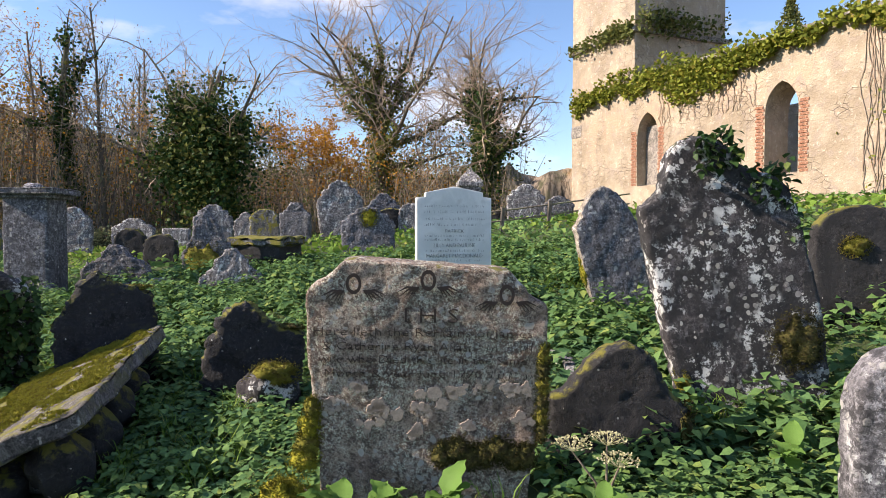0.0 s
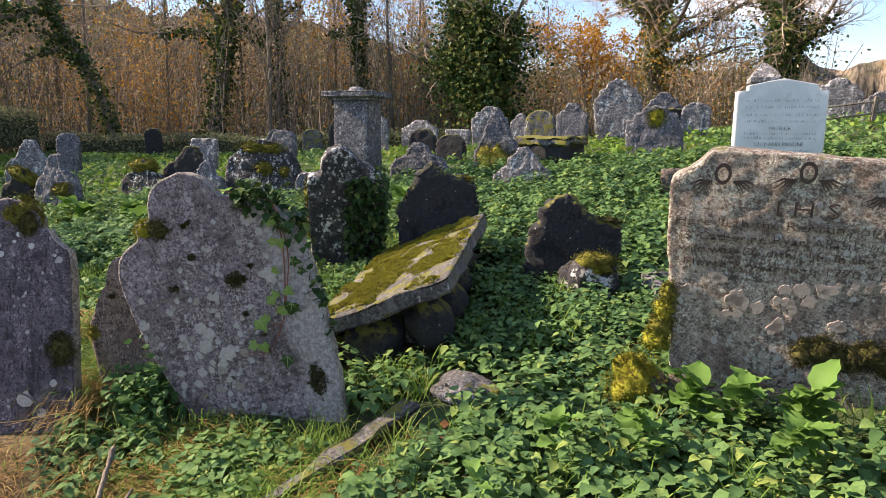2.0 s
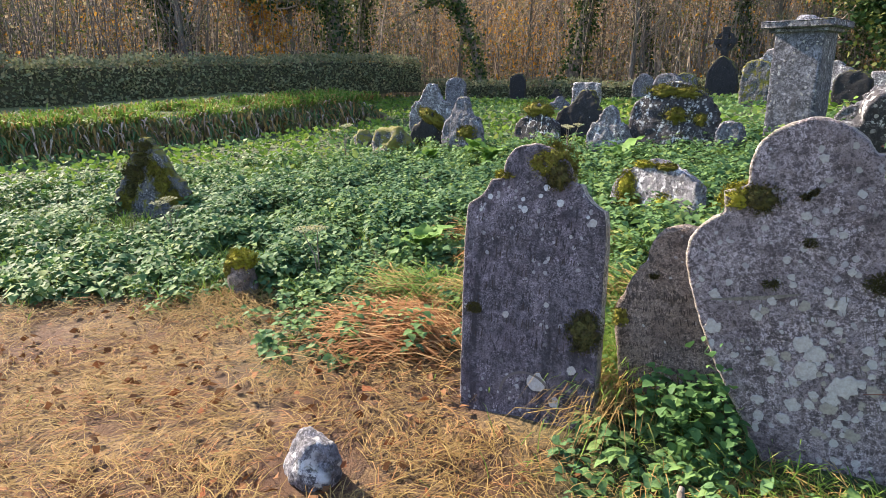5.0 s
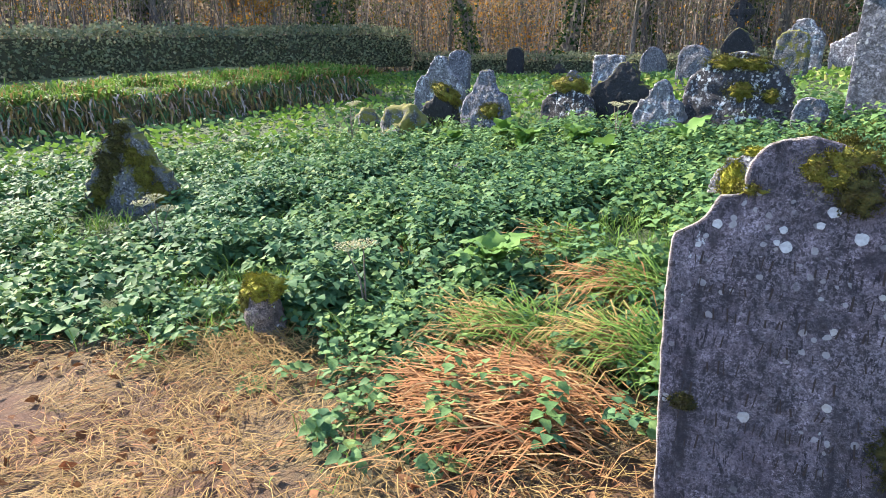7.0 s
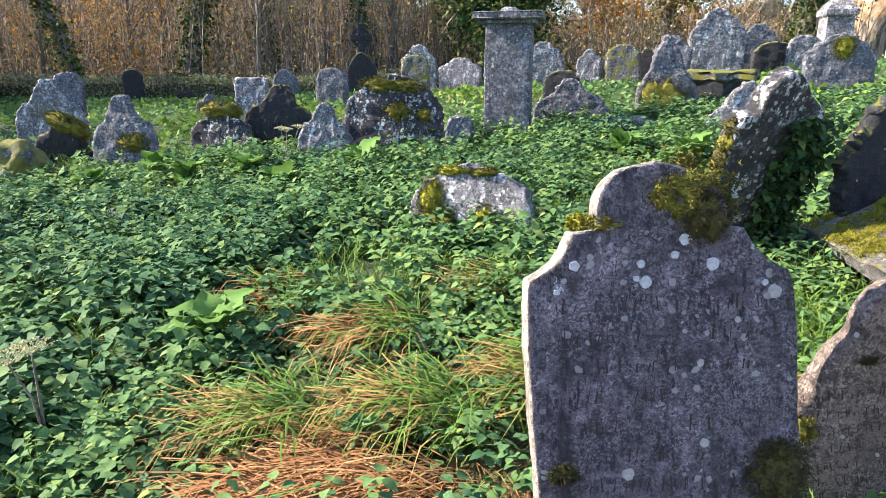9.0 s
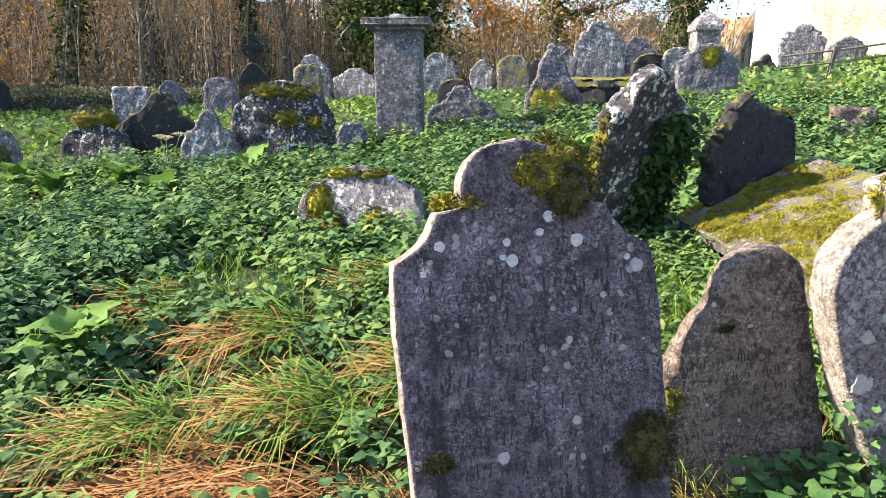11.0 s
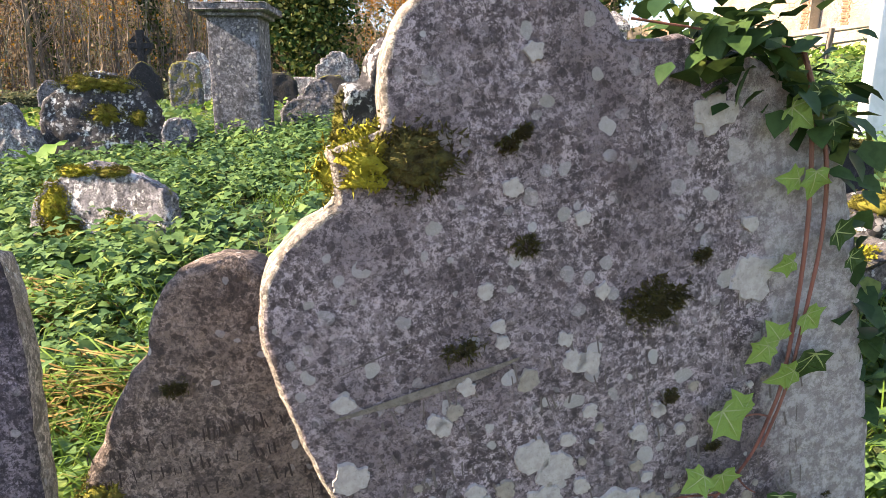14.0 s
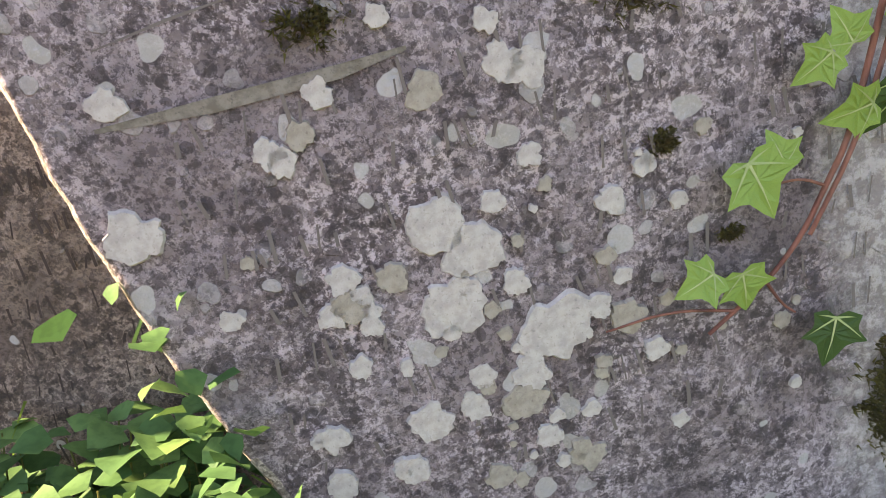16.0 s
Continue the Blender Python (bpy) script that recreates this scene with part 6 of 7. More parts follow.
    q, r = np.radians(g.uniform(-112, 11, m)), 25 + 17 * g.random(m)
    x, y = -2 + r * np.sin(q), 3 + r * np.cos(q)
    ok = ~((x > 2.5) & (y > 18)) & ~((y < 22) & (x > -26)) & ~((x > -10) & (y < 27))
    x, y = x[ok], y[ok]
    z = height(x, y) + np.where(x > -9, 4.6, 7.5) * g.random(len(x)) ** 1.1
    hue = np.array([noise.noise(Vector((a * 0.16, b * 0.16, c * 0.2))) for a, b, c in zip(x, y, z)])
    kind = np.where(hue > 0.12, 0, np.where(hue > -0.22, 1, 2))
    per = 26
    p = np.repeat(np.c_[x, y, z], per, 0) + g.normal(0, 1, (len(x) * per, 3)) * np.array((0.55, 0.55, 0.45))
    c3, t3 = card_arrays(g, p, g.uniform(0.08, 0.2, len(p)), 0.6)
    tagged(new("thicket_leaves", tri_mesh("thicket_leaves", c3, t3, [M_OCHRE, M_BUFF, M_OLIVE], np.repeat(kind, per * 2))), "drifts of orange and brown leaves in the wood", "woodland", kind="stuff")
    tagged(new("bramble_leaves", tri_mesh("bramble_leaves", co, tr, [M_BUFF, M_OLIVE, M_OCHRE], np.repeat(g.choice(3, len(at), p=(0.5, 0.35, 0.15)), 2))), "brown and green leaves among the undergrowth", "undergrowth", kind="stuff")


    # the wood beyond, closing the view
    verts, faces = [], []
    for i in range(260):
        q = radians(-120 + 136 * i / 259)
        h = 6.8 + 4.6 / (1 + math.exp((math.degrees(q) + 27) / 3)) + 1.6 * noise.noise(Vector((i * 0.11, 0, 0))) + 1.3 * noise.noise(Vector((i * 0.6, 3, 0)))
        for k in range(7):
            r = 57 + 2.5 * noise.noise(Vector((i * 0.2, k * 0.7, 5)))
            x, y = -2 + r * math.sin(q), 3 + r * math.cos(q)
            verts.append((x, y, -1.5 + (h + 1.5) * k / 6))
    for i in range(259):
        for k in range(6):
            p = i * 7 + k
            faces.append((p, p + 7, p + 8, p + 1))
    tagged(new("backdrop", mesh_from("backdrop", verts, faces, M_FARWOOD, True)), "distant brown winter woodland", "backdrop", kind="structure")


trees()

# ---- terrace bank, hedge and boundary wall ----


def bank():
    ys = np.linspace(-14, 9.8, 120)
    prof = ((0.0, -0.25), (0.05, 0.0), (0.1, 0.22), (0.12, 0.42), (0.2, 0.58), (0.5, 0.68), (1.5, 0.72), (4, 0.74), (8, 0.74))
    verts, faces = [], []
    for y in ys:
        for i, (d, h) in enumerate(prof):
            end = min(1.0, max(0.0, (10.0 - y) / 1.6)) ** 0.5
            x = -15.4 - 0.05 * y - d
            q = Vector((x * 1.5, y * 1.5, h * 2))
            k = 0.09 * noise.noise(q) + 0.05 * noise.noise(q * 3)
            verts.append((x + k, y, hz(-15.4, y) - 0.05 + h * end + k * 0.6))
    m = len(prof)
    for j in range(len(ys) - 1):
        for i in range(m - 1):
            q = j * m + i
            faces.append((q, q + m, q + m + 1, q + 1))
    tagged(new("terrace_bank", mesh_from("terrace_bank", verts, faces, M_BANK, True)), "low mossy stone-faced bank with long grass on top", "bank", kind="structure")
    g = np.random.default_rng(8)
    n = 24000
    y = g.uniform(-13, 9.6, n)
    d = np.abs(g.normal(0.2, 1.4, n)) + 0.08
    at = np.c_[-15.4 - 0.05 * y - d, y, height(np.full(n, -15.4), y) + 0.52 + 0.1 * np.minimum(d, 1)]
    tuft = 0.6 + 0.8 * np.array([0.5 + noise.noise(Vector((q * 1.3, e * 1.3, 4))) for q, e in zip(y, d)])
    way = np.c_[g.normal(0.25, 0.5, n), g.normal(0, 0.5, n), np.ones(n)]
    co, tr = leaf_arrays(g, at, way, g.uniform(0.14, 0.36, n) * tuft, 0.4, 0.05, "blade")
    tagged(new("bank_grass", tri_mesh("bank_grass", co, tr, [M_GRASS, M_STRAW], np.repeat((g.random(n) < 0.18).astype(int), len(tr) // n))), "long sunlit grass on the bank", "grass", kind="stuff")
    # roots, dead stalks and weeds hanging down the face
    n = 5200
    y = g.uniform(-13, 9.4, n)
    v = g.random(n)
    at = np.c_[-15.3 - 0.05 * y - 0.16 * v, y, height(np.full(n, -15.4), y) + 0.02 + 0.6 * v * np.minimum(1, np.maximum(0, (10 - y) / 1.6)) ** 0.5]
    way = np.c_[g.normal(0.5, 0.3, n), g.normal(0, 0.5, n), g.normal(-0.5, 0.6, n)]
    co, tr = leaf_arrays(g, at, way, g.uniform(0.08, 0.3, n), 0.5, 0.09, "blade")
    tagged(new("bank_stalks", tri_mesh("bank_stalks", co, tr, [M_STRAW, M_TWIG, M_OLIVE, M_LEAFD], np.repeat(g.choice(4, n, p=(0.3, 0.2, 0.25, 0.25)), len(tr) // n))), "dead stalks and weeds hanging down the bank", "weeds", kind="stuff")


bank()


def hedge(name, a, b, h0, h1, wide, mat, label, n, base=0.0, size=(0.06, 0.13)):
    """A clipped hedge or an overgrown wall: an uneven core with leaves over it."""
    g = np.random.default_rng(len(label))
    a, b = np.array(a, float), np.array(b, float)
    ln = np.linalg.norm(b - a)
    t = (b - a) / ln
    s = np.array((t[1], -t[0]))
    f = g.random(n)
    h = (h0 + (h1 - h0) * f) * (1.02 + 0.22 * np.array([noise.noise(Vector((q * ln * 0.7, 3, 0))) + 0.5 * noise.noise(Vector((q * ln * 2.6, 5, 0))) for q in f]))
    face = g.random(n)
    v = np.where(face < 0.3, 1.0, g.random(n))
    w = np.where(face < 0.3, g.uniform(-0.5, 0.5, n), np.where(face < 0.8, 0.5, -0.5)) * wide
    xy = a + t * (f * ln)[:, None] + s * w[:, None] + g.normal(0, 0.05, (n, 2))
    z = height(xy[:, 0], xy[:, 1]) + base + v * h + g.normal(0, 0.07, n)
    ob = tagged(new(name, None), label, "hedge", kind="structure")
    co, tr = card_arrays(g, np.c_[xy, z], g.uniform(*size, n), 0.75)
    part("leaves", tri_mesh("leaves", co, tr, mat), ob, kind="stuff")
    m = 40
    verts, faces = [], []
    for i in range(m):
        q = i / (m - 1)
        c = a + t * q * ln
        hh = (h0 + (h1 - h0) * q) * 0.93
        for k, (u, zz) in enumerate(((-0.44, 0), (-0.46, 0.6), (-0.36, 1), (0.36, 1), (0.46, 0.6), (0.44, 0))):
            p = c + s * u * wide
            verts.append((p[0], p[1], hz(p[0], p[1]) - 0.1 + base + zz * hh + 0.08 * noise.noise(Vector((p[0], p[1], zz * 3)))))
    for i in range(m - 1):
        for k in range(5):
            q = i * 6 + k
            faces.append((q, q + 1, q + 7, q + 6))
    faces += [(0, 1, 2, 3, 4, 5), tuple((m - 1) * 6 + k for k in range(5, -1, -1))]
    # solid core; its dark colour carries the shade behind the leaves
    part("core", mesh_from("core", verts, faces, M_HEDGECORE), ob, "solid core, inner shade in its dark colour")


M_HEDGECORE = leaf_mat("hedge_inner_shade", (0.035, 0.036, 0.022), (0.08, 0.078, 0.045), (0.09, 0.075, 0.05), 0.9, 0)
M_HEDGE = leaf_mat("hedge_leaf", (0.12, 0.145, 0.08), (0.29, 0.31, 0.17), (0.44, 0.37, 0.20), 0.6, 0.3)
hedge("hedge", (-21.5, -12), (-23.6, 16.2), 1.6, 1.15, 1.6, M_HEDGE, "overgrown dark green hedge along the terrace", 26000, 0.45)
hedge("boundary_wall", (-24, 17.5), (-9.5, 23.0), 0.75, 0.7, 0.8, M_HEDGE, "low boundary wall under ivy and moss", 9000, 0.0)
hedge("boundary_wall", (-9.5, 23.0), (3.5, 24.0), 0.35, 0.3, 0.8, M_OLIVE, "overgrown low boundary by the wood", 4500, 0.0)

# ---- kerb, rail fence, fallen branches ----


def kerb():
    ob = tagged(new("grave_kerb", None), "low stone kerb of a grave plot behind the broad headstone", "grave kerb")
    ob.matrix_world = pose(0.05, 3.75, 0, 0, 0, 3)
    for (x0, y0), (x1, y1) in (((-0.78, 0.47), (0.8, 0.47)), ((-0.73, 0.42), (-0.5, -0.5)), ((0.75, 0.42), (0.75, -0.5))):
        z = hz(0.05 + (x0 + x1) / 2, 3.75 + (y0 + y1) / 2)
        ln, an = math.hypot(x1 - x0, y1 - y0), math.atan2(y1 - y0, x1 - x0)
        k = part("kerb_stone", bm_mesh("kerb_stone", box_bm((0, -0.045, -0.2), (ln, 0.045, 0.10), 0.012, 0.01, x0, 6), M_PALE, True), ob)
        slope = (hz(0.05 + x1, 3.75 + y1) - hz(0.05 + x0, 3.75 + y0)) / ln
        k.matrix_local = Matrix.Translation((x0, y0, hz(0.05 + x0, 3.75 + y0))) @ Matrix.Rotation(an, 4, "Z") @ Matrix.Rotation(-math.atan(slope), 4, "Y")


kerb()


def rail_fence():
    ob = tagged(new("rail_fence", None), "grey wooden rail fence before the far stones", "fence")
    for x, y in ((1.1, 12.2), (2.0, 12.3), (2.9, 12.4)):
        z = hz(x, y)
        p = part("post", bm_mesh("post", box_bm((-0.035, -0.035, -0.2), (0.035, 0.035, 0.5), 0.01, 0.01, x, 4), M_BARK), ob)
        p.matrix_world = pose(x, y, z, 2, 3, 10)
    for dz in (0.25, 0.44):
        z0, z1 = hz(0.3, 12.1) + dz, hz(3.6, 12.5) + dz
        co, tr = tube_arrays(np.array([(0.3, 12.1, z0), (1.4, 12.2, z0 * 0.7 + z1 * 0.3), (2.5, 12.36, z0 * 0.35 + z1 * 0.65), (3.6, 12.5, z1)]), [0.016, 0.017, 0.017, 0.015], 6)
        part("rail", tri_mesh("rail", co, tr, M_BARK, smooth=True), ob)


rail_fence()


def stick(name, pts, r, label, seed=0):
    g = np.random.default_rng(seed)
    p = np.array(pts, float)
    t = np.linspace(0, 1, 16)
    q = np.stack([np.interp(t, np.linspace(0, 1, len(p)), p[:, i]) for i in range(3)], 1) + g.normal(0, r * 0.22, (16, 3))
    co, tr = tube_arrays(q, r * (1 - 0.35 * t) * (1 + 0.12 * g.normal(0, 1, 16)), 9)
    return tagged(new(name, tri_mesh(name, co, tr, M_WOOD, smooth=True)), label, "branch")




def edging_stone():
    """A long rough kerb half sunk in the weeds, its flank dark with earth and moss."""
    p, q = Vector((-1.89, 1.38, 0.155)), Vector((-1.62, 2.40, 0.285))
    ob = tagged(new("edging_stone", None), "long rough kerb stone half sunk in the weeds", "kerb stone")
    m = (q - p).to_track_quat("X", "Z").to_matrix().to_4x4()
    m.translation = p
    ob.matrix_world = m
    part("body", bm_mesh("body", box_bm((0, -0.045, -0.2), ((q - p).length, 0.045, 0.0), 0.014, 0.026, 5.0, 14), M_SLAB, True), ob)
    rng = random.Random(7)
    for i in range(9):
        mo = part("moss", moss_mesh("moss", rng.uniform(0.05, 0.09), 0.035, 0.018, M_MOSS_D, 160 + i), ob, "brown moss on the flank")
        mo.location = (0.1 + 0.1 * i, -0.045, rng.uniform(-0.075, -0.05))


edging_stone()
stick("stick", [(-2.78, 1.72, 0.14), (-2.66, 1.52, 0.02), (-2.5, 1.3, -0.06)], 0.012, "forked grey stick in the straw", 2)
stick("stick", [(-2.55, 1.6, 0.05), (-2.45, 1.35, 0.0), (-2.2, 1.15, 0.0)], 0.006, "thin dead stick in the straw", 3)
stick("stick", [(0.2, 1.9, 0.46), (0.42, 1.72, 0.44), (0.6, 1.6, 0.45)], 0.008, "thin dead stick under the weeds", 4)

# ---- ivy on the stones ----


def ivy_leaf_mesh(name, mat, size=1.0):
    """One five-pointed ivy leaf, gently folded."""
    pts = [(0, 0), (0.20, -0.12), (0.46, -0.06), (0.42, 0.14), (0.44, 0.22), (0.64, 0.42), (0.42, 0.46), (0.28, 0.54), (0.14, 0.80), (0.0, 1.0)]
    rim = pts + [(-x, y) for x, y in pts[-2:0:-1]]
    lift = lambda x, y: 0.12 * abs(x) - 0.16 * y * y + 0.03
    inner = [(x * 0.5, 0.3 + (y - 0.3) * 0.5) for x, y in rim]
    n = len(rim)
    verts = [(0, 0.3, 0.02)] + [(x, y, lift(x, y) - 0.03 * ((i % 2) == 0)) for i, (x, y) in enumerate(inner)] + [(x, y, lift(x, y)) for x, y in rim]
    faces = [(0, 1 + i, 1 + (i + 1) % n) for i in range(n)] + [(1 + i, 1 + n + i, 1 + n + (i + 1) % n, 1 + (i + 1) % n) for i in range(n)]
    index = [0] * len(faces)
    # pale veins from the stalk into each lobe
    for x, y in ((0.0, 0.9), (0.54, 0.38), (-0.54, 0.38), (0.36, -0.02), (-0.36, -0.02)):
        ln = math.hypot(x, y)
        sx, sy = -y / ln * 0.022, x / ln * 0.022
        k = len(verts)
        verts += [(sx, 0.02 + sy, 0.045), (-sx, 0.02 - sy, 0.045), (x * 0.5 - sx * 0.7, y * 0.5 - sy * 0.7, lift(x * 0.5, y * 0.5) + 0.02), (x * 0.5 + sx * 0.7, y * 0.5 + sy * 0.7, lift(x * 0.5, y * 0.5) + 0.02), (x, y, lift(x, y) + 0.012)]
        faces += [(k, k + 1, k + 2, k + 3), (k + 3, k + 2, k + 4)]
        index += [1, 1]
    return mesh_from(name, [tuple(c * size for c in v) for v in verts], faces, [mat, M_VEIN], False, index)


def ivy_on_b():
    vine = tagged(new("ivy_vine", None), "trailing ivy stems with pale-veined leaves on the leaning stone", "ivy")
    vine.matrix_world = stone_b.matrix_world.copy()
    y = -0.018
    lines = [[(0.47, y, 1.03), (0.479, y, 0.98), (0.457, y, 0.80), (0.415, y, 0.64), (0.366, y, 0.496), (0.336, y, 0.452), (0.305, y, 0.403), (0.26, y, 0.362), (0.187, y, 0.321)],
             [(0.47, y, 1.03), (0.488, y - 0.01, 0.887), (0.472, y - 0.005, 0.75), (0.42, y - 0.008, 0.622), (0.372, y - 0.006, 0.496), (0.31, y - 0.006, 0.405)],
             [(0.336, y, 0.452), (0.31, y, 0.468), (0.28, y, 0.47)], [(0.26, y, 0.362), (0.275, y, 0.33), (0.29, y, 0.315)], [(0.22, y, 0.34), (0.152, y + 0.01, 0.358), (0.077, y + 0.014, 0.354)], [(0.22, 0.0, 1.14), (0.34, -0.02, 1.09), (0.47, -0.02, 1.03)]]
    for i, ln in enumerate(lines):
        p = chaikin(ln, 2)
        co, tr = tube_arrays(p, np.linspace(0.0042, 0.0024, len(p)) * (1 if i < 2 else 0.5), 6)
        part("stem", tri_mesh("stem", co, tr, M_VINE, smooth=True), vine, "reddish woody stem")
    pale, dark = ivy_leaf_mesh("leaf", M_IVYL), ivy_leaf_mesh("leaf", M_IVY)
    rng = random.Random(3)
    spots = [(0.254, 0.48, 0.07, 1, 200), (0.279, 0.508, 0.042, 1, 20), (0.222, 0.368, 0.055, 1, 170), (0.178, 0.388, 0.05, 1, 120), (0.316, 0.281, 0.062, 0, 150), (0.409, 0.521, 0.08, 0, 150), (0.362, 0.526, 0.055, 1, 100),
             (0.423, 0.604, 0.05, 1, 200), (0.353, 0.607, 0.045, 1, 40), (0.328, 0.579, 0.048, 1, 130), (0.45, 0.833, 0.05, 1, 150), (0.415, 0.85, 0.04, 1, 80), (0.437, 0.937, 0.055, 1, 200), (0.389, 0.716, 0.04, 1, 100), (0.503, 0.74, 0.05, 0, 260), (0.52, 0.69, 0.04, 0, 260),
             (0.50, 0.90, 0.05, 0, 190), (0.47, 0.95, 0.05, 0, 150)]
    for u, v, s, light, turn in spots:
        lf = part("leaf", pale if light else dark, vine, "pale green ivy leaf" if light else "")
        du, dv = 0.4 * s * math.sin(radians(turn)), -0.4 * s * math.cos(radians(turn))
        lf.matrix_local = Matrix.Translation((u + du, y - 0.012, v + dv)) @ Euler((radians(90 + rng.uniform(-20, 20)), radians(rng.uniform(-20, 20)), 0)).to_matrix().to_4x4() @ Matrix.Rotation(radians(turn), 4, "Z") @ Matrix.Diagonal((s, s, s, 1))
    # dense dark clump over the shoulder and down the far edge
    g = np.random.default_rng(17)
    n = 300
    a = g.random(n)
    at = np.c_[0.30 + 0.24 * a + g.normal(0, 0.03, n), g.uniform(-0.05, 0.13, n), 1.10 - 0.22 * a ** 1.5 + g.normal(0, 0.035, n)]
    m = 60
    at = np.vstack([at, np.c_[0.55 + g.normal(0, 0.015, m), g.uniform(-0.02, 0.12, m), g.uniform(0.35, 0.95, m)]])
    co, tr = leaf_arrays(g, at, g.normal(0, 1, (len(at), 3)) + np.array((0, -0.7, -0.3)), g.uniform(0.03, 0.055, len(at)), 0.2, 0.45)
    part("leaf_clump", tri_mesh("leaf_clump", co, tr, M_IVY), vine, "dense dark ivy over the shoulder", "stuff")
    # weeds climbing the leaning edge
    n = 46
    v = g.uniform(0.15, 0.55, n)
    at = np.c_[-0.31 - 0.16 * (v - 0.1) + g.normal(0, 0.018, n), g.uniform(-0.05, 0.04, n), v]
    co, tr = leaf_arrays(g, at, g.normal(0, 1, (n, 3)) + np.array((0, -0.6, 0.2)), g.uniform(0.025, 0.05, n), 0.3, 0.45)
    m = 150
    at2 = np.c_[g.uniform(-0.55, -0.29, m), g.uniform(-0.16, 0.0, m), 0.12 + 0.27 * g.random(m) ** 1.4]
    c2, t2 = leaf_arrays(g, at2, g.normal(0, 1, (m, 3)) + np.array((0, -0.8, 0.1)), g.uniform(0.028, 0.05, m), 0.25, 0.46)
    tr = np.vstack([tr, t2 + len(co)])
    co = np.vstack([co, c2])
    part("leaf_clump", tri_mesh("leaf_clump", co, tr, M_SHADY), vine, "small weeds up the leaning edge", "stuff")


ivy_on_b()


def ivy_patch(stone_, label, boxes, seed, mat):
    """Ivy leaves strewn over parts of a stone. boxes: u0, u1, y0, y1, v0, v1, count."""
    g = np.random.default_rng(seed)
    ob = tagged(new("ivy", None), label, "ivy")
    ob.matrix_world = stone_.matrix_world.copy()
    at = np.vstack([np.c_[g.uniform(a, b, n), g.uniform(c, d, n), g.uniform(e, f, n)] for a, b, c, d, e, f, n in boxes])
    co, tr = leaf_arrays(g, at, g.normal(0, 1, (len(at), 3)) + np.array((0, -0.5, -0.4)), g.uniform(0.03, 0.06, len(at)), 0.25, 0.45)
    part("leaves", tri_mesh("leaves", co, tr, mat), ob, kind="stuff")


ivy_patch(stone_k, "dark ivy over the tipping headstone's face", [(0.02, 0.36, -0.06, 0.0, 0.1, 0.8, 620), (0.1, 0.36, 0.0, 0.14, 0.3, 0.86, 260)], 5, M_IVY)
ivy_patch(stone_r, "dark ivy on the tall headstone's head", [(0.08, 0.32, -0.05, 0.12, 1.36, 1.56, 260), (0.3, 0.54, -0.04, 0.12, 1.14, 1.34, 170), (0.42, 0.55, -0.04, 0.1, 0.9, 1.15, 40)], 6, M_IVY)

# ---- weeds, grass and straw ----
G = np.random.default_rng(2024)
STONES = [(-3.66, 1.84, 0.36, 18, 0.1), (-2.42, 2.2, 0.5, 15, 0.1), (-3.05, 2.25, 0.25, 20, 0.1), (-0.06, 2.65, 0.46, 2, 0.12), (-2.22, 3.66, 1.0, 102.6, 0.42), (1.6, 3.3, 0.45, 0, 0.1), (-5.32, 8.45, 0.3, 0, 0.3), (-1.76, 1.98, 0.42, 56, 0.09), (-1.42, 2.5, 0.17, 0, 0.22), (-3.89, 0.93, 0.2, 0, 0.2)]
CLEAR = [(0.17, 2.44, 0.28, 0, 0.16), (-1.95, 2.2, 0.2, 20, 0.18), (-1.69, 1.88, 0.62, 75, 0.19), (-5.95, 1.45, 0.26, -35, 0.34), (-9.1, 1.75, 0.6, -30, 0.4)]


def free_of_stones(x, y, spots=STONES):
    ok = np.ones(len(x), bool)
    for sx, sy, half, yaw, t in spots:
        c, s = math.cos(radians(yaw)), math.sin(radians(yaw))
        u, v = (x - sx) * c + (y - sy) * s, -(x - sx) * s + (y - sy) * c
        ok &= ~((np.abs(u) < half) & (np.abs(v) < t))
    return ok


def patchy(x, y, scale, seed=0.0):
    return np.array([noise.noise(Vector((a * scale, b * scale, seed))) for a, b in zip(x, y)])


def seen_from_walk(x, y):
    """Distance from the line walked."""
    best = np.full(len(x), 99.0)
    for (ax, ay), (bx, by) in zip(((0, 0), (-1.4, -0.2), (-3.8, 0.4), (-3.3, 0.7)), ((-1.4, -0.2), (-3.8, 0.4), (-3.3, 0.7), (-2.55, 1.5))):
        t = np.clip(((x - ax) * (bx - ax) + (y - ay) * (by - ay)) / ((bx - ax) ** 2 + (by - ay) ** 2), 0, 1)
        best = np.minimum(best, np.hypot(x - ax - t * (bx - ax), y - ay - t * (by - ay)))
    return best


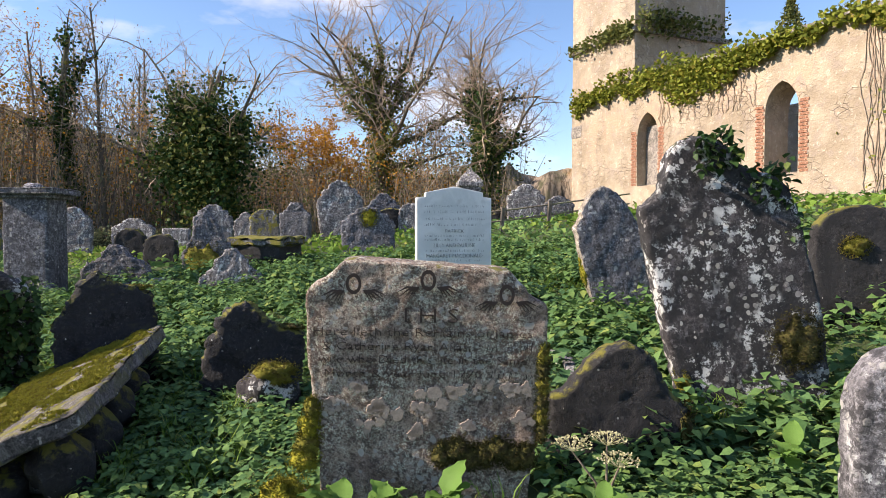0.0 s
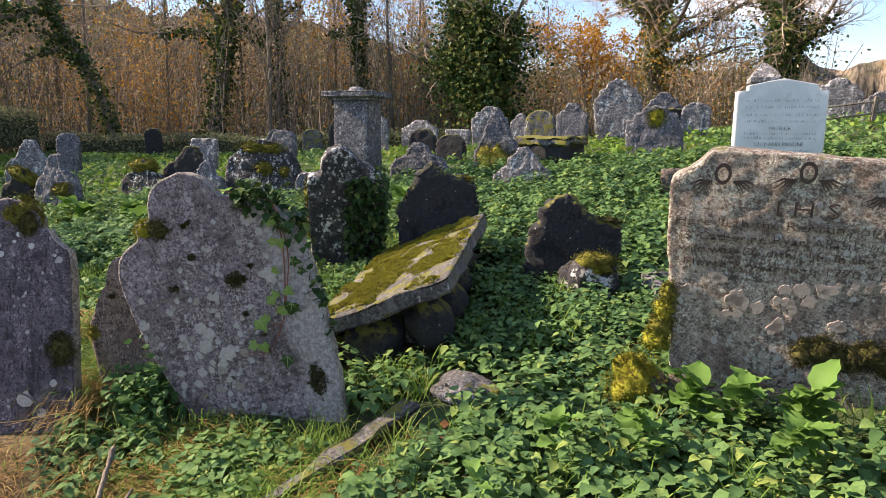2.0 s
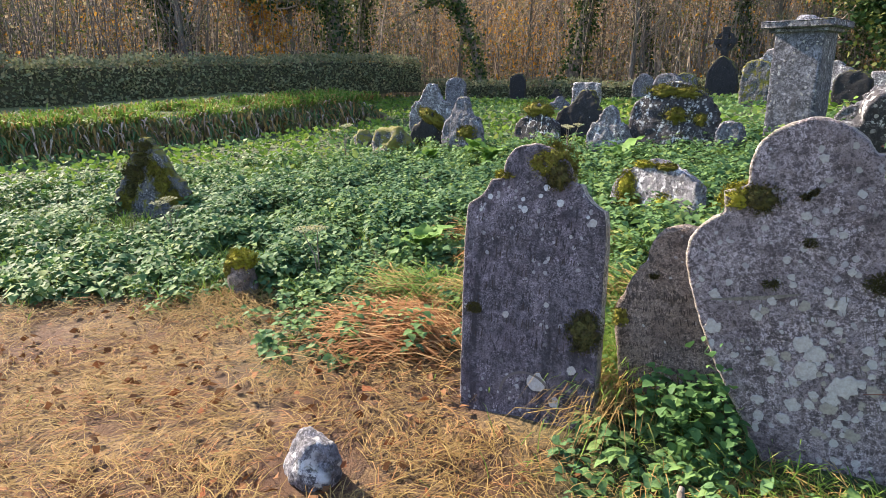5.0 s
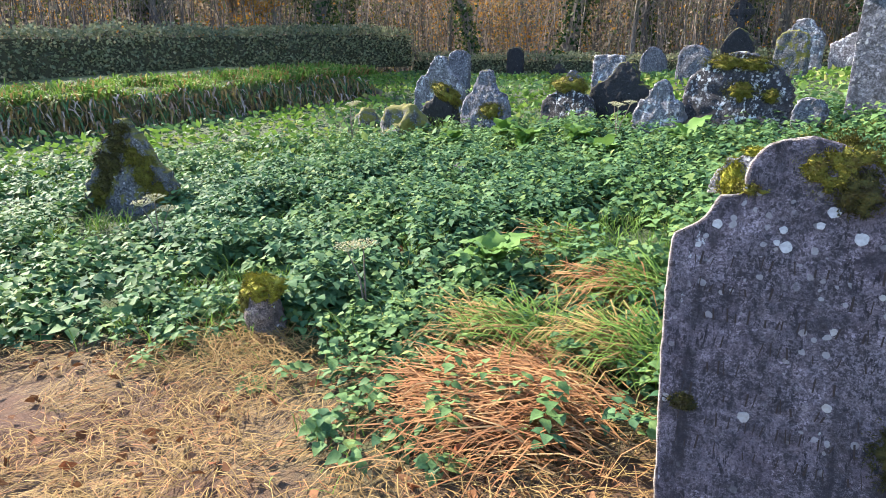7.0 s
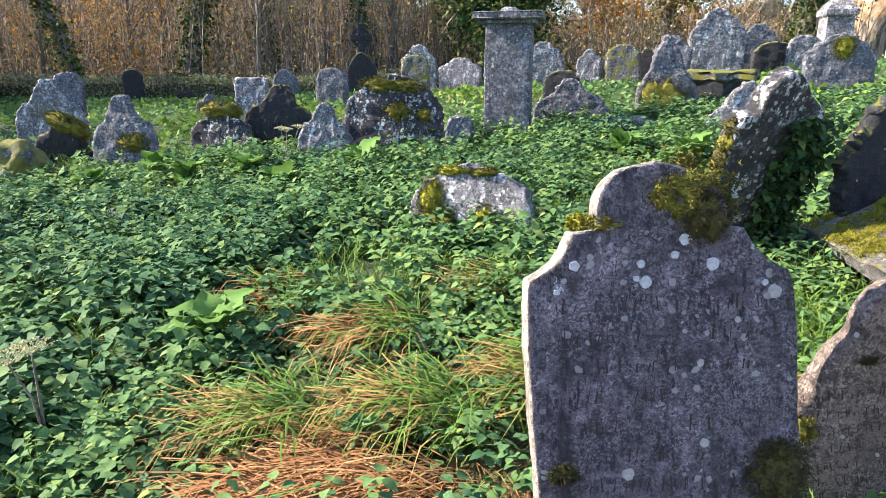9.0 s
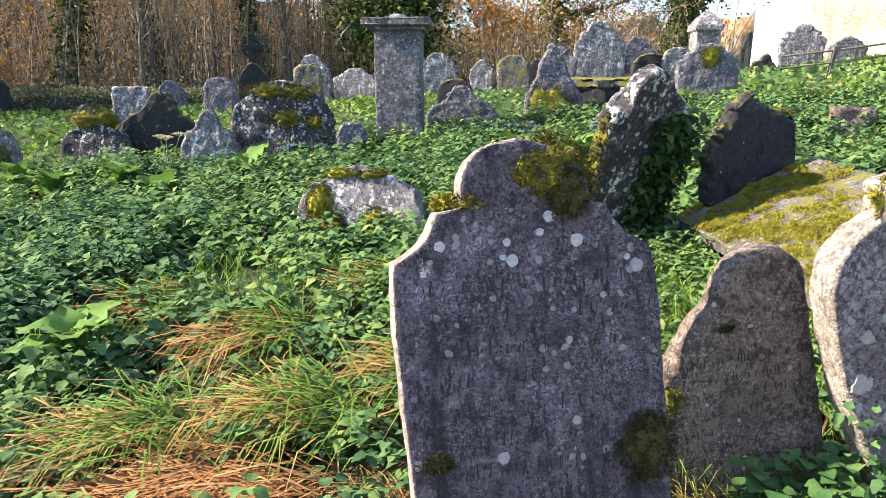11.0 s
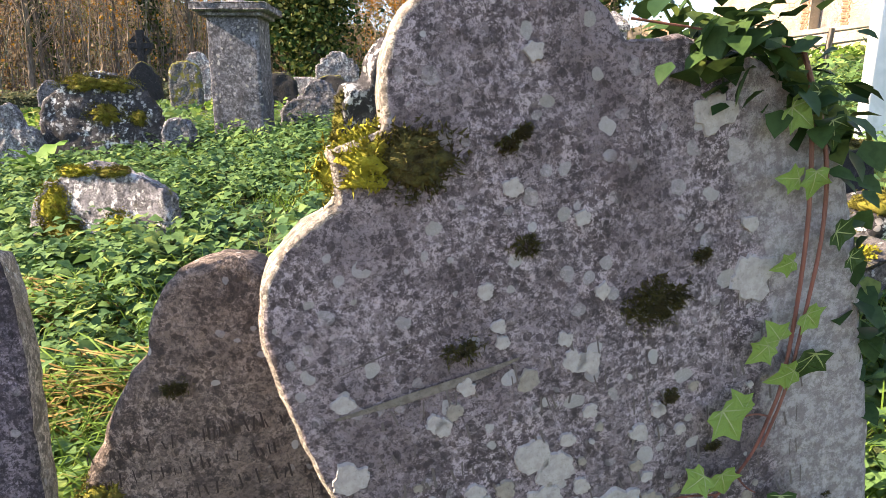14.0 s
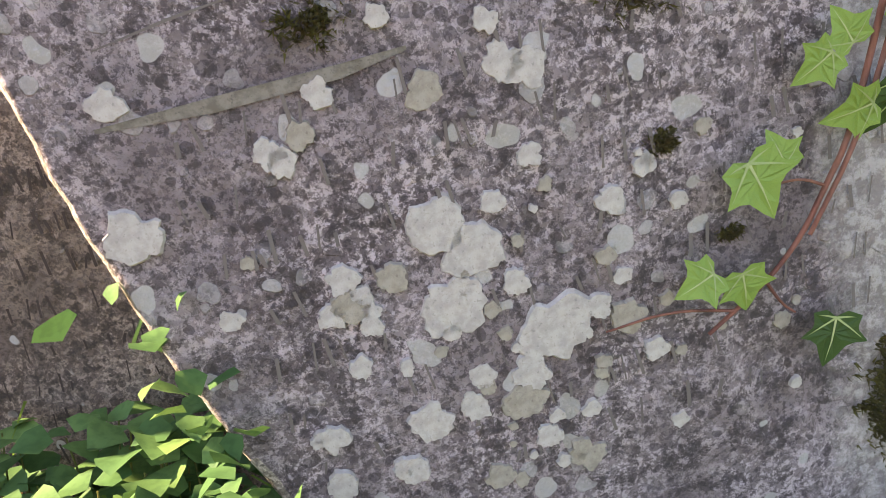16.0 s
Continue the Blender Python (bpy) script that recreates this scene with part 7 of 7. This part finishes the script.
def weed_plants(n, box, reach, tiers, leaf, tall, name, label, mat, keep, seed, shape="nettle"):
    g = np.random.default_rng(seed)
    x, y = g.uniform(box[0], box[1], n), g.uniform(box[2], box[3], n)
    d = seen_from_walk(x, y)
    ok = (d > reach[0]) & (d < reach[1]) & free_of_stones(x, y, STONES + CLEAR) & (g.random(n) > trampled(x, y) * 1.25) & (g.random(n) > 0.95 * np.exp(-((x + 4.6) / 0.65) ** 2 - ((y - 2.1) / 0.5) ** 2)) & (patchy(x, y, 0.9, seed) > keep)
    x, y = x[ok], y[ok]
    m = len(x)
    lift = (0.75 + 0.5 * patchy(x, y, 1.3, seed + 5)) * np.where(seen_from_walk(x, y) < 0.9, 0.6, 1.0)
    z = height(x, y)
    at, way, size = [], [], []
    ph = g.uniform(0, 6.28, m)
    top = g.uniform(tall[0], tall[1], m) * lift
    lx, ly = g.normal(0, 0.05, m), g.normal(0, 0.05, m)
    for k in range(tiers):
        f = (k + 1) / tiers
        for j in range(4):
            a = ph + j * 1.571 + k * 0.785 + g.normal(0, 0.25, m)
            h = z + top * (0.25 + 0.75 * f) + g.normal(0, 0.012, m)
            r = 0.015 + 0.02 * (1 - f)
            at.append(np.c_[x + lx * f + r * np.cos(a), y + ly * f + r * np.sin(a), h])
            way.append(np.c_[np.cos(a), np.sin(a), g.normal(0.12, 0.25, m)])
            size.append(leaf * g.uniform(0.65, 1.25, m) * (1.1 - 0.35 * f))
    co, tr = leaf_arrays(g, np.vstack(at), np.vstack(way), np.concatenate(size), 0.4, 0.42, shape)
    return tagged(new(name, tri_mesh(name, co, tr, mat)), label, "weeds", kind="stuff")


weed_plants(9500, (-8, 3.2, -0.6, 7), (0.35, 3.0), 3, 0.064, (0.08, 0.23), "nettles", "low green nettles round the near stones", M_NETTLE, -0.4, 1)
weed_plants(9500, (-8, 3.2, -0.6, 7), (0.35, 3.2), 2, 0.062, (0.05, 0.16), "ground_elder", "dark green ground weeds between the stones", M_LEAFD, -0.5, 2)
weed_plants(13000, (-13, 4.5, -3, 11), (3.0, 8.5), 3, 0.088, (0.12, 0.34), "nettles", "nettles across the churchyard", M_NETTLE, -0.25, 3, "plain")
weed_plants(12500, (-13, 4.5, -3, 11), (3.0, 8.5), 3, 0.090, (0.10, 0.28), "ground_elder", "dark weeds across the churchyard", M_LEAFD, -0.25, 4, "plain")
weed_plants(2300, (-10.5, -6.0, 1.7, 5.0), (1.2, 6.5), 4, 0.085, (0.20, 0.36), "nettles", "tall dark nettles behind the trodden straw", M_LEAFD, -0.2, 5, "plain")


def leafy_clump(x0, x1, y0, y1, low, top, count, label, seed, mat=None):
    """Stems with broad leaves in threes, crowded at a stone's foot."""
    g = np.random.default_rng(seed)
    at, way, size, stems = [], [], [], []
    for _ in range(count):
        x, y, h = g.uniform(x0, x1), g.uniform(y0, y1), g.uniform(low, top)
        z = hz(x, y)
        lx, ly = g.normal(0, 0.02, 2)
        stems.append(tube_arrays(np.array([(x, y, z - 0.02), (x + lx * 0.4, y + ly * 0.4, z + h * 0.5), (x + lx, y + ly, z + h)]), np.array([0.0025, 0.002, 0.0012]), 4))
        for f in (0.45, 0.7, 1.0):
            a = g.uniform(0, 6.28)
            for j in range(3 if f == 1.0 else 2):
                b = a + j * (2.1 if f == 1.0 else 3.14) + g.normal(0, 0.2)
                at.append((x + lx * f + 0.012 * math.cos(b), y + ly * f + 0.012 * math.sin(b), z + h * f))
                way.append((math.cos(b), math.sin(b), g.normal(0.25, 0.2)))
                size.append(g.uniform(0.03, 0.052))
    co, tr = leaf_arrays(g, np.array(at), np.array(way), np.array(size), 0.3, 0.58)
    c2, t2 = joined(stems)
    k = len(tr)
    tr = np.vstack([np.asarray(tr).reshape(-1, 3), np.asarray(t2).reshape(-1, 3) + len(co)])
    tagged(new("leafy_weeds", tri_mesh("leafy_weeds", np.vstack([co, c2]), tr, [mat or M_SHADY, M_OLIVE], np.r_[np.zeros(k, int), np.ones(len(tr) - k, int)])), label, "weeds", kind="stuff")


leafy_clump(-3.14, -2.84, 2.0, 2.12, 0.14, 0.27, 44, "broad-leaved weeds crowded at the foot of the brown slate", 77)


leafy_clump(-2.5, -1.95, 1.42, 1.98, 0.04, 0.11, 120, "low yellow-green weeds before the leaning stone", 78, M_NETTLE)
leafy_clump(-1.75, -1.2, 0.9, 1.5, 0.04, 0.12, 130, "low weeds beside the kerb stone", 79, M_NETTLE)


def far_weeds():
    g = np.random.default_rng(31)
    n = 60000
    x, y = g.uniform(-24, 9, n), g.uniform(-4, 23, n)
    d = seen_from_walk(x, y)
    ok = (d > 7.5) & ~((x < -15.0) & (y < 10)) & ~((x > 4.0) & (y > 13))
    x, y = x[ok], y[ok]
    at = np.c_[x, y, height(x, y) + g.random(len(x)) * 0.17]
    co, tr = card_arrays(g, at, g.uniform(0.07, 0.17, len(x)), 0.6, 0.6)
    tagged(new("far_weeds", tri_mesh("far_weeds", co, tr, [M_NETTLE, M_GRASS], np.repeat((patchy(x, y, 0.35, 2) > 0.0).astype(int), 2))), "weeds and grass farther off in the churchyard", "weeds", kind="stuff")


far_weeds()


def blades(name, label, n, place, length, width, spread, lie, mat, seed, droop=0.4):
    """Grass or straw. place(g, n): x, y arrays; lie: 0 upright, 1 flat on the ground."""
    g = np.random.default_rng(seed)
    x, y = place(g, n)
    m = len(x)
    if spread == "swirl":
        a = 5.0 * patchy(x, y, 1.0, 12) + 2.2 * patchy(x, y, 3.1, 13) + g.normal(0, 0.75, m)
    elif spread is None:
        a = g.uniform(0, 6.28, m)
    else:
        a = g.normal(spread[0], spread[1], m)
    z = height(x, y) + g.random(m) * 0.03 * (1 + lie)
    up = (1 - lie) * g.uniform(0.6, 1.3, m) + lie * g.uniform(0.02, 0.25, m)
    d = np.c_[np.cos(a) * (0.35 + lie), np.sin(a) * (0.35 + lie), up]
    d /= np.linalg.norm(d, axis=1)[:, None]
    L = length * g.uniform(0.45, 1.3, m)[:, None]
    s = np.c_[-np.sin(a), np.cos(a), g.normal(0, 0.3, m)]
    s = s / np.linalg.norm(s, axis=1)[:, None] * width
    p = np.c_[x, y, z]
    down = np.array((0, 0, 1.0))
    bend = s / width * g.normal(0, 0.12, m)[:, None] * L
    p1, p2, p3 = p + d * L * 0.35, p + d * L * 0.7 - down * L * droop * 0.22 + bend * 0.5, p + d * L - down * L * droop * 0.75 + bend
    for q in (p1, p2, p3):
        q[:, 2] = np.maximum(q[:, 2], height(q[:, 0], q[:, 1]) + 0.012)
    co = np.stack([p - s, p + s, p1 - s, p1 + s, p2 - s * 0.7, p2 + s * 0.7, p3], 1).reshape(-1, 3)
    tr = (np.arange(m)[:, None, None] * 7 + np.array([(0, 1, 3), (0, 3, 2), (2, 3, 5), (2, 5, 4), (4, 5, 6)])[None]).reshape(-1, 3)
    return tagged(new(name, tri_mesh(name, co, tr, mat)), label, "grass", kind="stuff")


def in_straw(g, n):
    x, y = g.uniform(-9.5, -1.2, n), g.uniform(-2.4, 2.6, n)
    ok = (g.random(n) < trampled(x, y)) & free_of_stones(x, y) & (patchy(x, y, 1.1, 6) + 0.5 * patchy(x, y, 3.5, 8) > -0.38)
    return x[ok], y[ok]


def in_green(g, n):
    c = np.c_[g.uniform(-11, 3.2, n // 14), g.uniform(-0.5, 9, n // 14)]
    c = c[(patchy(c[:, 0], c[:, 1], 0.7, 9) > 0.02)]
    i = g.integers(0, len(c), n)
    x, y = c[i, 0] + g.normal(0, 0.05, n), c[i, 1] + g.normal(0, 0.05, n)
    ok = free_of_stones(x, y) & (seen_from_walk(x, y) > 0.5) & (g.random(n) > trampled(x, y))
    return x[ok], y[ok]


def in_field(g, n):
    x, y = g.uniform(-12, 3.2, n), g.uniform(-0.8, 9.5, n)
    ok = free_of_stones(x, y) & (seen_from_walk(x, y) > 0.45) & (g.random(n) > trampled(x, y))
    return x[ok], y[ok]


def heap(cx, cy, rx, ry):
    def place(g, n):
        return cx + g.normal(0, rx, n), cy + g.normal(0, ry, n)
    return place


blades("dead_grass", "flattened straw-coloured dead grass on the trodden ground", 52000, in_straw, 0.17, 0.0017, "swirl", 0.9, M_STRAW, 1)
blades("dead_grass", "russet dead grass among the straw", 14000, in_straw, 0.13, 0.0018, "swirl", 0.82, M_RUST, 2)
blades("grass", "tufts of long green grass between the stones", 24000, in_green, 0.22, 0.0028, None, 0.15, M_GRASS, 3)
blades("grass", "short rough grass under the weeds", 30000, in_field, 0.13, 0.0024, None, 0.3, M_GRASS, 7)
blades("dead_grass", "heap of russet dead grass beside the slate headstone", 2100, heap(-4.62, 1.98, 0.17, 0.15), 0.42, 0.0034, (3.6, 0.5), 0.68, M_RUST, 4, 0.7)
blades("dead_grass", "yellowed grass before the leaning stone", 4200, heap(-2.35, 1.62, 0.34, 0.2), 0.15, 0.0018, "swirl", 0.72, M_STRAW, 62)
blades("grass", "thin yellow-green grass before the leaning stone", 4200, heap(-2.2, 1.68, 0.38, 0.22), 0.13, 0.0019, None, 0.45, M_GRASS, 63)
blades("dead_grass", "dead stalks at the mossy stump", 900, heap(-6.0, 1.45, 0.25, 0.2), 0.2, 0.002, None, 0.6, M_STRAW, 64)
blades("grass", "fresh green grass behind the brown stone", 3600, heap(-3.25, 3.25, 0.32, 0.5), 0.22, 0.0026, None, 0.2, M_GRASS, 65, 0.5)
blades("grass", "long bright grass between the slate and the brown stone", 1100, heap(-3.38, 2.42, 0.13, 0.16), 0.38, 0.0026, (4.3, 0.9), 0.25, M_GRASS, 60, 0.6)
blades("dead_grass", "bleached blades bent over at the slate's edge", 500, heap(-3.32, 2.22, 0.08, 0.12), 0.36, 0.0024, (4.4, 0.6), 0.4, M_STRAW, 61, 0.8)
for i, (cx, cy, k, w) in enumerate(((-4.5, 2.5, 420, 3.3), (-5.1, 2.35, 300, 3.5), (-4.05, 2.75, 260, 3.0), (-4.9, 3.1, 260, 3.4), (-3.75, 3.0, 180, 3.2), (-5.6, 3.5, 200, 3.3), (-2.95, 2.75, 220, 3.9), (-4.4, 3.7, 160, 3.2))):
    blades("dead_grass", "bent tuft of straw and green grass", k * 2 // 3, heap(cx, cy, 0.10, 0.08), 0.46, 0.0040, (w, 0.55), 0.5, M_RUST if i in (3, 5) else M_STRAW, 10 + i, 0.85)
    blades("grass", "bent tuft of long grass", k * 2 // 3, heap(cx + 0.1, cy + 0.05, 0.12, 0.1), 0.44, 0.0038, (w, 0.7), 0.42, M_GRASS, 30 + i, 0.8)


def fallen_leaves():
    g = np.random.default_rng(44)
    x, y = g.uniform(-8, 1, 3000), g.uniform(-1.5, 3, 3000)
    ok = g.random(3000) < 0.12 + trampled(x, y) * 0.75
    x, y = x[ok], y[ok]
    at = np.c_[x, y, height(x, y) + 0.035]
    co, tr = card_arrays(g, at, g.uniform(0.03, 0.075, len(x)), 0.75, 0.75)
    tagged(new("fallen_leaves", tri_mesh("fallen_leaves", co, tr, M_FALLEN)), "brown fallen leaves on the straw", "leaves", kind="stuff")


fallen_leaves()


def dock_leaf_mesh(seed):
    """A big wavy leaf: a bent strip with a crinkled rim."""
    rng = random.Random(seed)
    verts, faces = [], []
    for i in range(9):
        f = i / 8
        w = 0.30 * math.sin(math.pi * min(1, f * 0.86 + 0.14)) ** 0.7 * (1.1 - 0.35 * f)
        for j in range(5):
            q = (j - 2) / 2
            verts.append((q * w, f, 0.28 * f - 0.5 * f * f + 0.10 * abs(q) * w * 3 + (0.06 * math.sin(f * 17 + q * 3 + seed) * abs(q)) + rng.uniform(-0.01, 0.01)))
    for i in range(8):
        for j in range(4):
            k = i * 5 + j
            faces.append((k, k + 1, k + 6, k + 5))
    return mesh_from("leaf", verts, faces, M_DOCK, True)


DOCKS = [dock_leaf_mesh(i) for i in range(3)]


def dock(x, y, size, n, seed, label):
    rng = random.Random(seed)
    ob = tagged(new("dock_plant", None), label, "weed", group="broad-leaved plants")
    ob.matrix_world = pose(x, y, hz(x, y) + (0.09 if y < 2.6 else 0.03))
    for i in range(n):
        lf = part("leaf", DOCKS[i % 3], ob)
        s = size * rng.uniform(0.6, 1.15)
        lf.matrix_local = pose(rng.uniform(-0.03, 0.03), rng.uniform(-0.03, 0.03), rng.uniform(0.02, 0.16), 0, 0, 360 * i / n + rng.uniform(-25, 25)) @ pose(0, 0, 0, rng.uniform(10, 60)) @ Matrix.Diagonal((s * 1.25, s, s, 1))


for i, (x, y, s, n) in enumerate(((-0.40, 2.36, 0.125, 19), (-0.24, 2.32, 0.12, 18), (0.0, 2.3, 0.12, 18), (-0.85, 1.95, 0.10, 9), (-0.55, 2.05, 0.115, 12), (-0.05, 2.0, 0.11, 16), (0.55, 2.2, 0.10, 9), (0.9, 2.1, 0.10, 9), (1.3, 2.4, 0.10, 9), (-1.0, 1.6, 0.085, 8),
                                  (-5.75, 2.95, 0.26, 10), (-8.2, 6.0, 0.3, 10), (-7.7, 6.3, 0.3, 10), (-8.8, 6.3, 0.28, 10), (-8.0, 6.7, 0.28, 9), (-9.0, 5.6, 0.25, 9), (-7.0, 5.8, 0.3, 8), (-6.5, 6.6, 0.3, 8), (-3.9, 7.0, 0.3, 8), (-3.3, 6.6, 0.28, 8))):
    dock(x, y, s, n, 300 + i, "broad-leaved bright green weed before the stones" if y < 2.6 else "clump of broad green dock leaves")


def hogweed(x, y, h, n, seed, label):
    rng = random.Random(seed)
    ob = tagged(new("hogweed", None), label, "dried flower", group="dried flower heads")
    ob.matrix_world = pose(x, y, hz(x, y))
    for k in range(n):
        a = rng.uniform(0, 6.28)
        top = Vector((0.13 * math.cos(a) * (k > 0), 0.13 * math.sin(a) * (k > 0), h * rng.uniform(0.8, 1.0)))
        co, tr = tube_arrays(np.array([(0, 0, -0.05), (top.x * 0.3, top.y * 0.3, top.z * 0.55), tuple(top)]), [0.006, 0.005, 0.0035], 6)
        part("stem", tri_mesh("stem", co, tr, M_WOOD, smooth=True), ob)
        ch = []
        g = np.random.default_rng(seed + k)
        pts = []
        for i in range(20):
            q, r = i * 2.4, 0.075 * math.sqrt((i + 1) / 20)
            tip = np.array((top.x + r * math.cos(q), top.y + r * math.sin(q), top.z + 0.05 - r * 0.25))
            ch.append(tube_arrays(np.array([tuple(top), tuple(tip)]), [0.0013, 0.0009], 3))
            pts.append(tip + g.normal(0, 0.007, (10, 3)) * np.array((1, 1, 0.4)))
        ch.append(card_arrays(g, np.vstack(pts), np.full(200, 0.009), 0.9))
        co, tr = joined(ch)
        part("flower_head", tri_mesh("flower_head", co, tr, M_UMBEL), ob, "cream dried umbel")


hogweed(0.62, 2.42, 0.30, 3, 1, "dried cream hogweed heads beside the broad stone")
hogweed(-8.1, 1.75, 0.42, 3, 2, "dried hogweed heads before the mossy stone")
hogweed(-10.6, 5.2, 0.6, 4, 3, "tall dried hogweed by the bank")
hogweed(-7.35, 6.6, 0.55, 3, 4, "dried hogweed before the pale stone")
hogweed(-5.9, 2.1, 0.4, 2, 5, "dried flower stalk in the nettles")
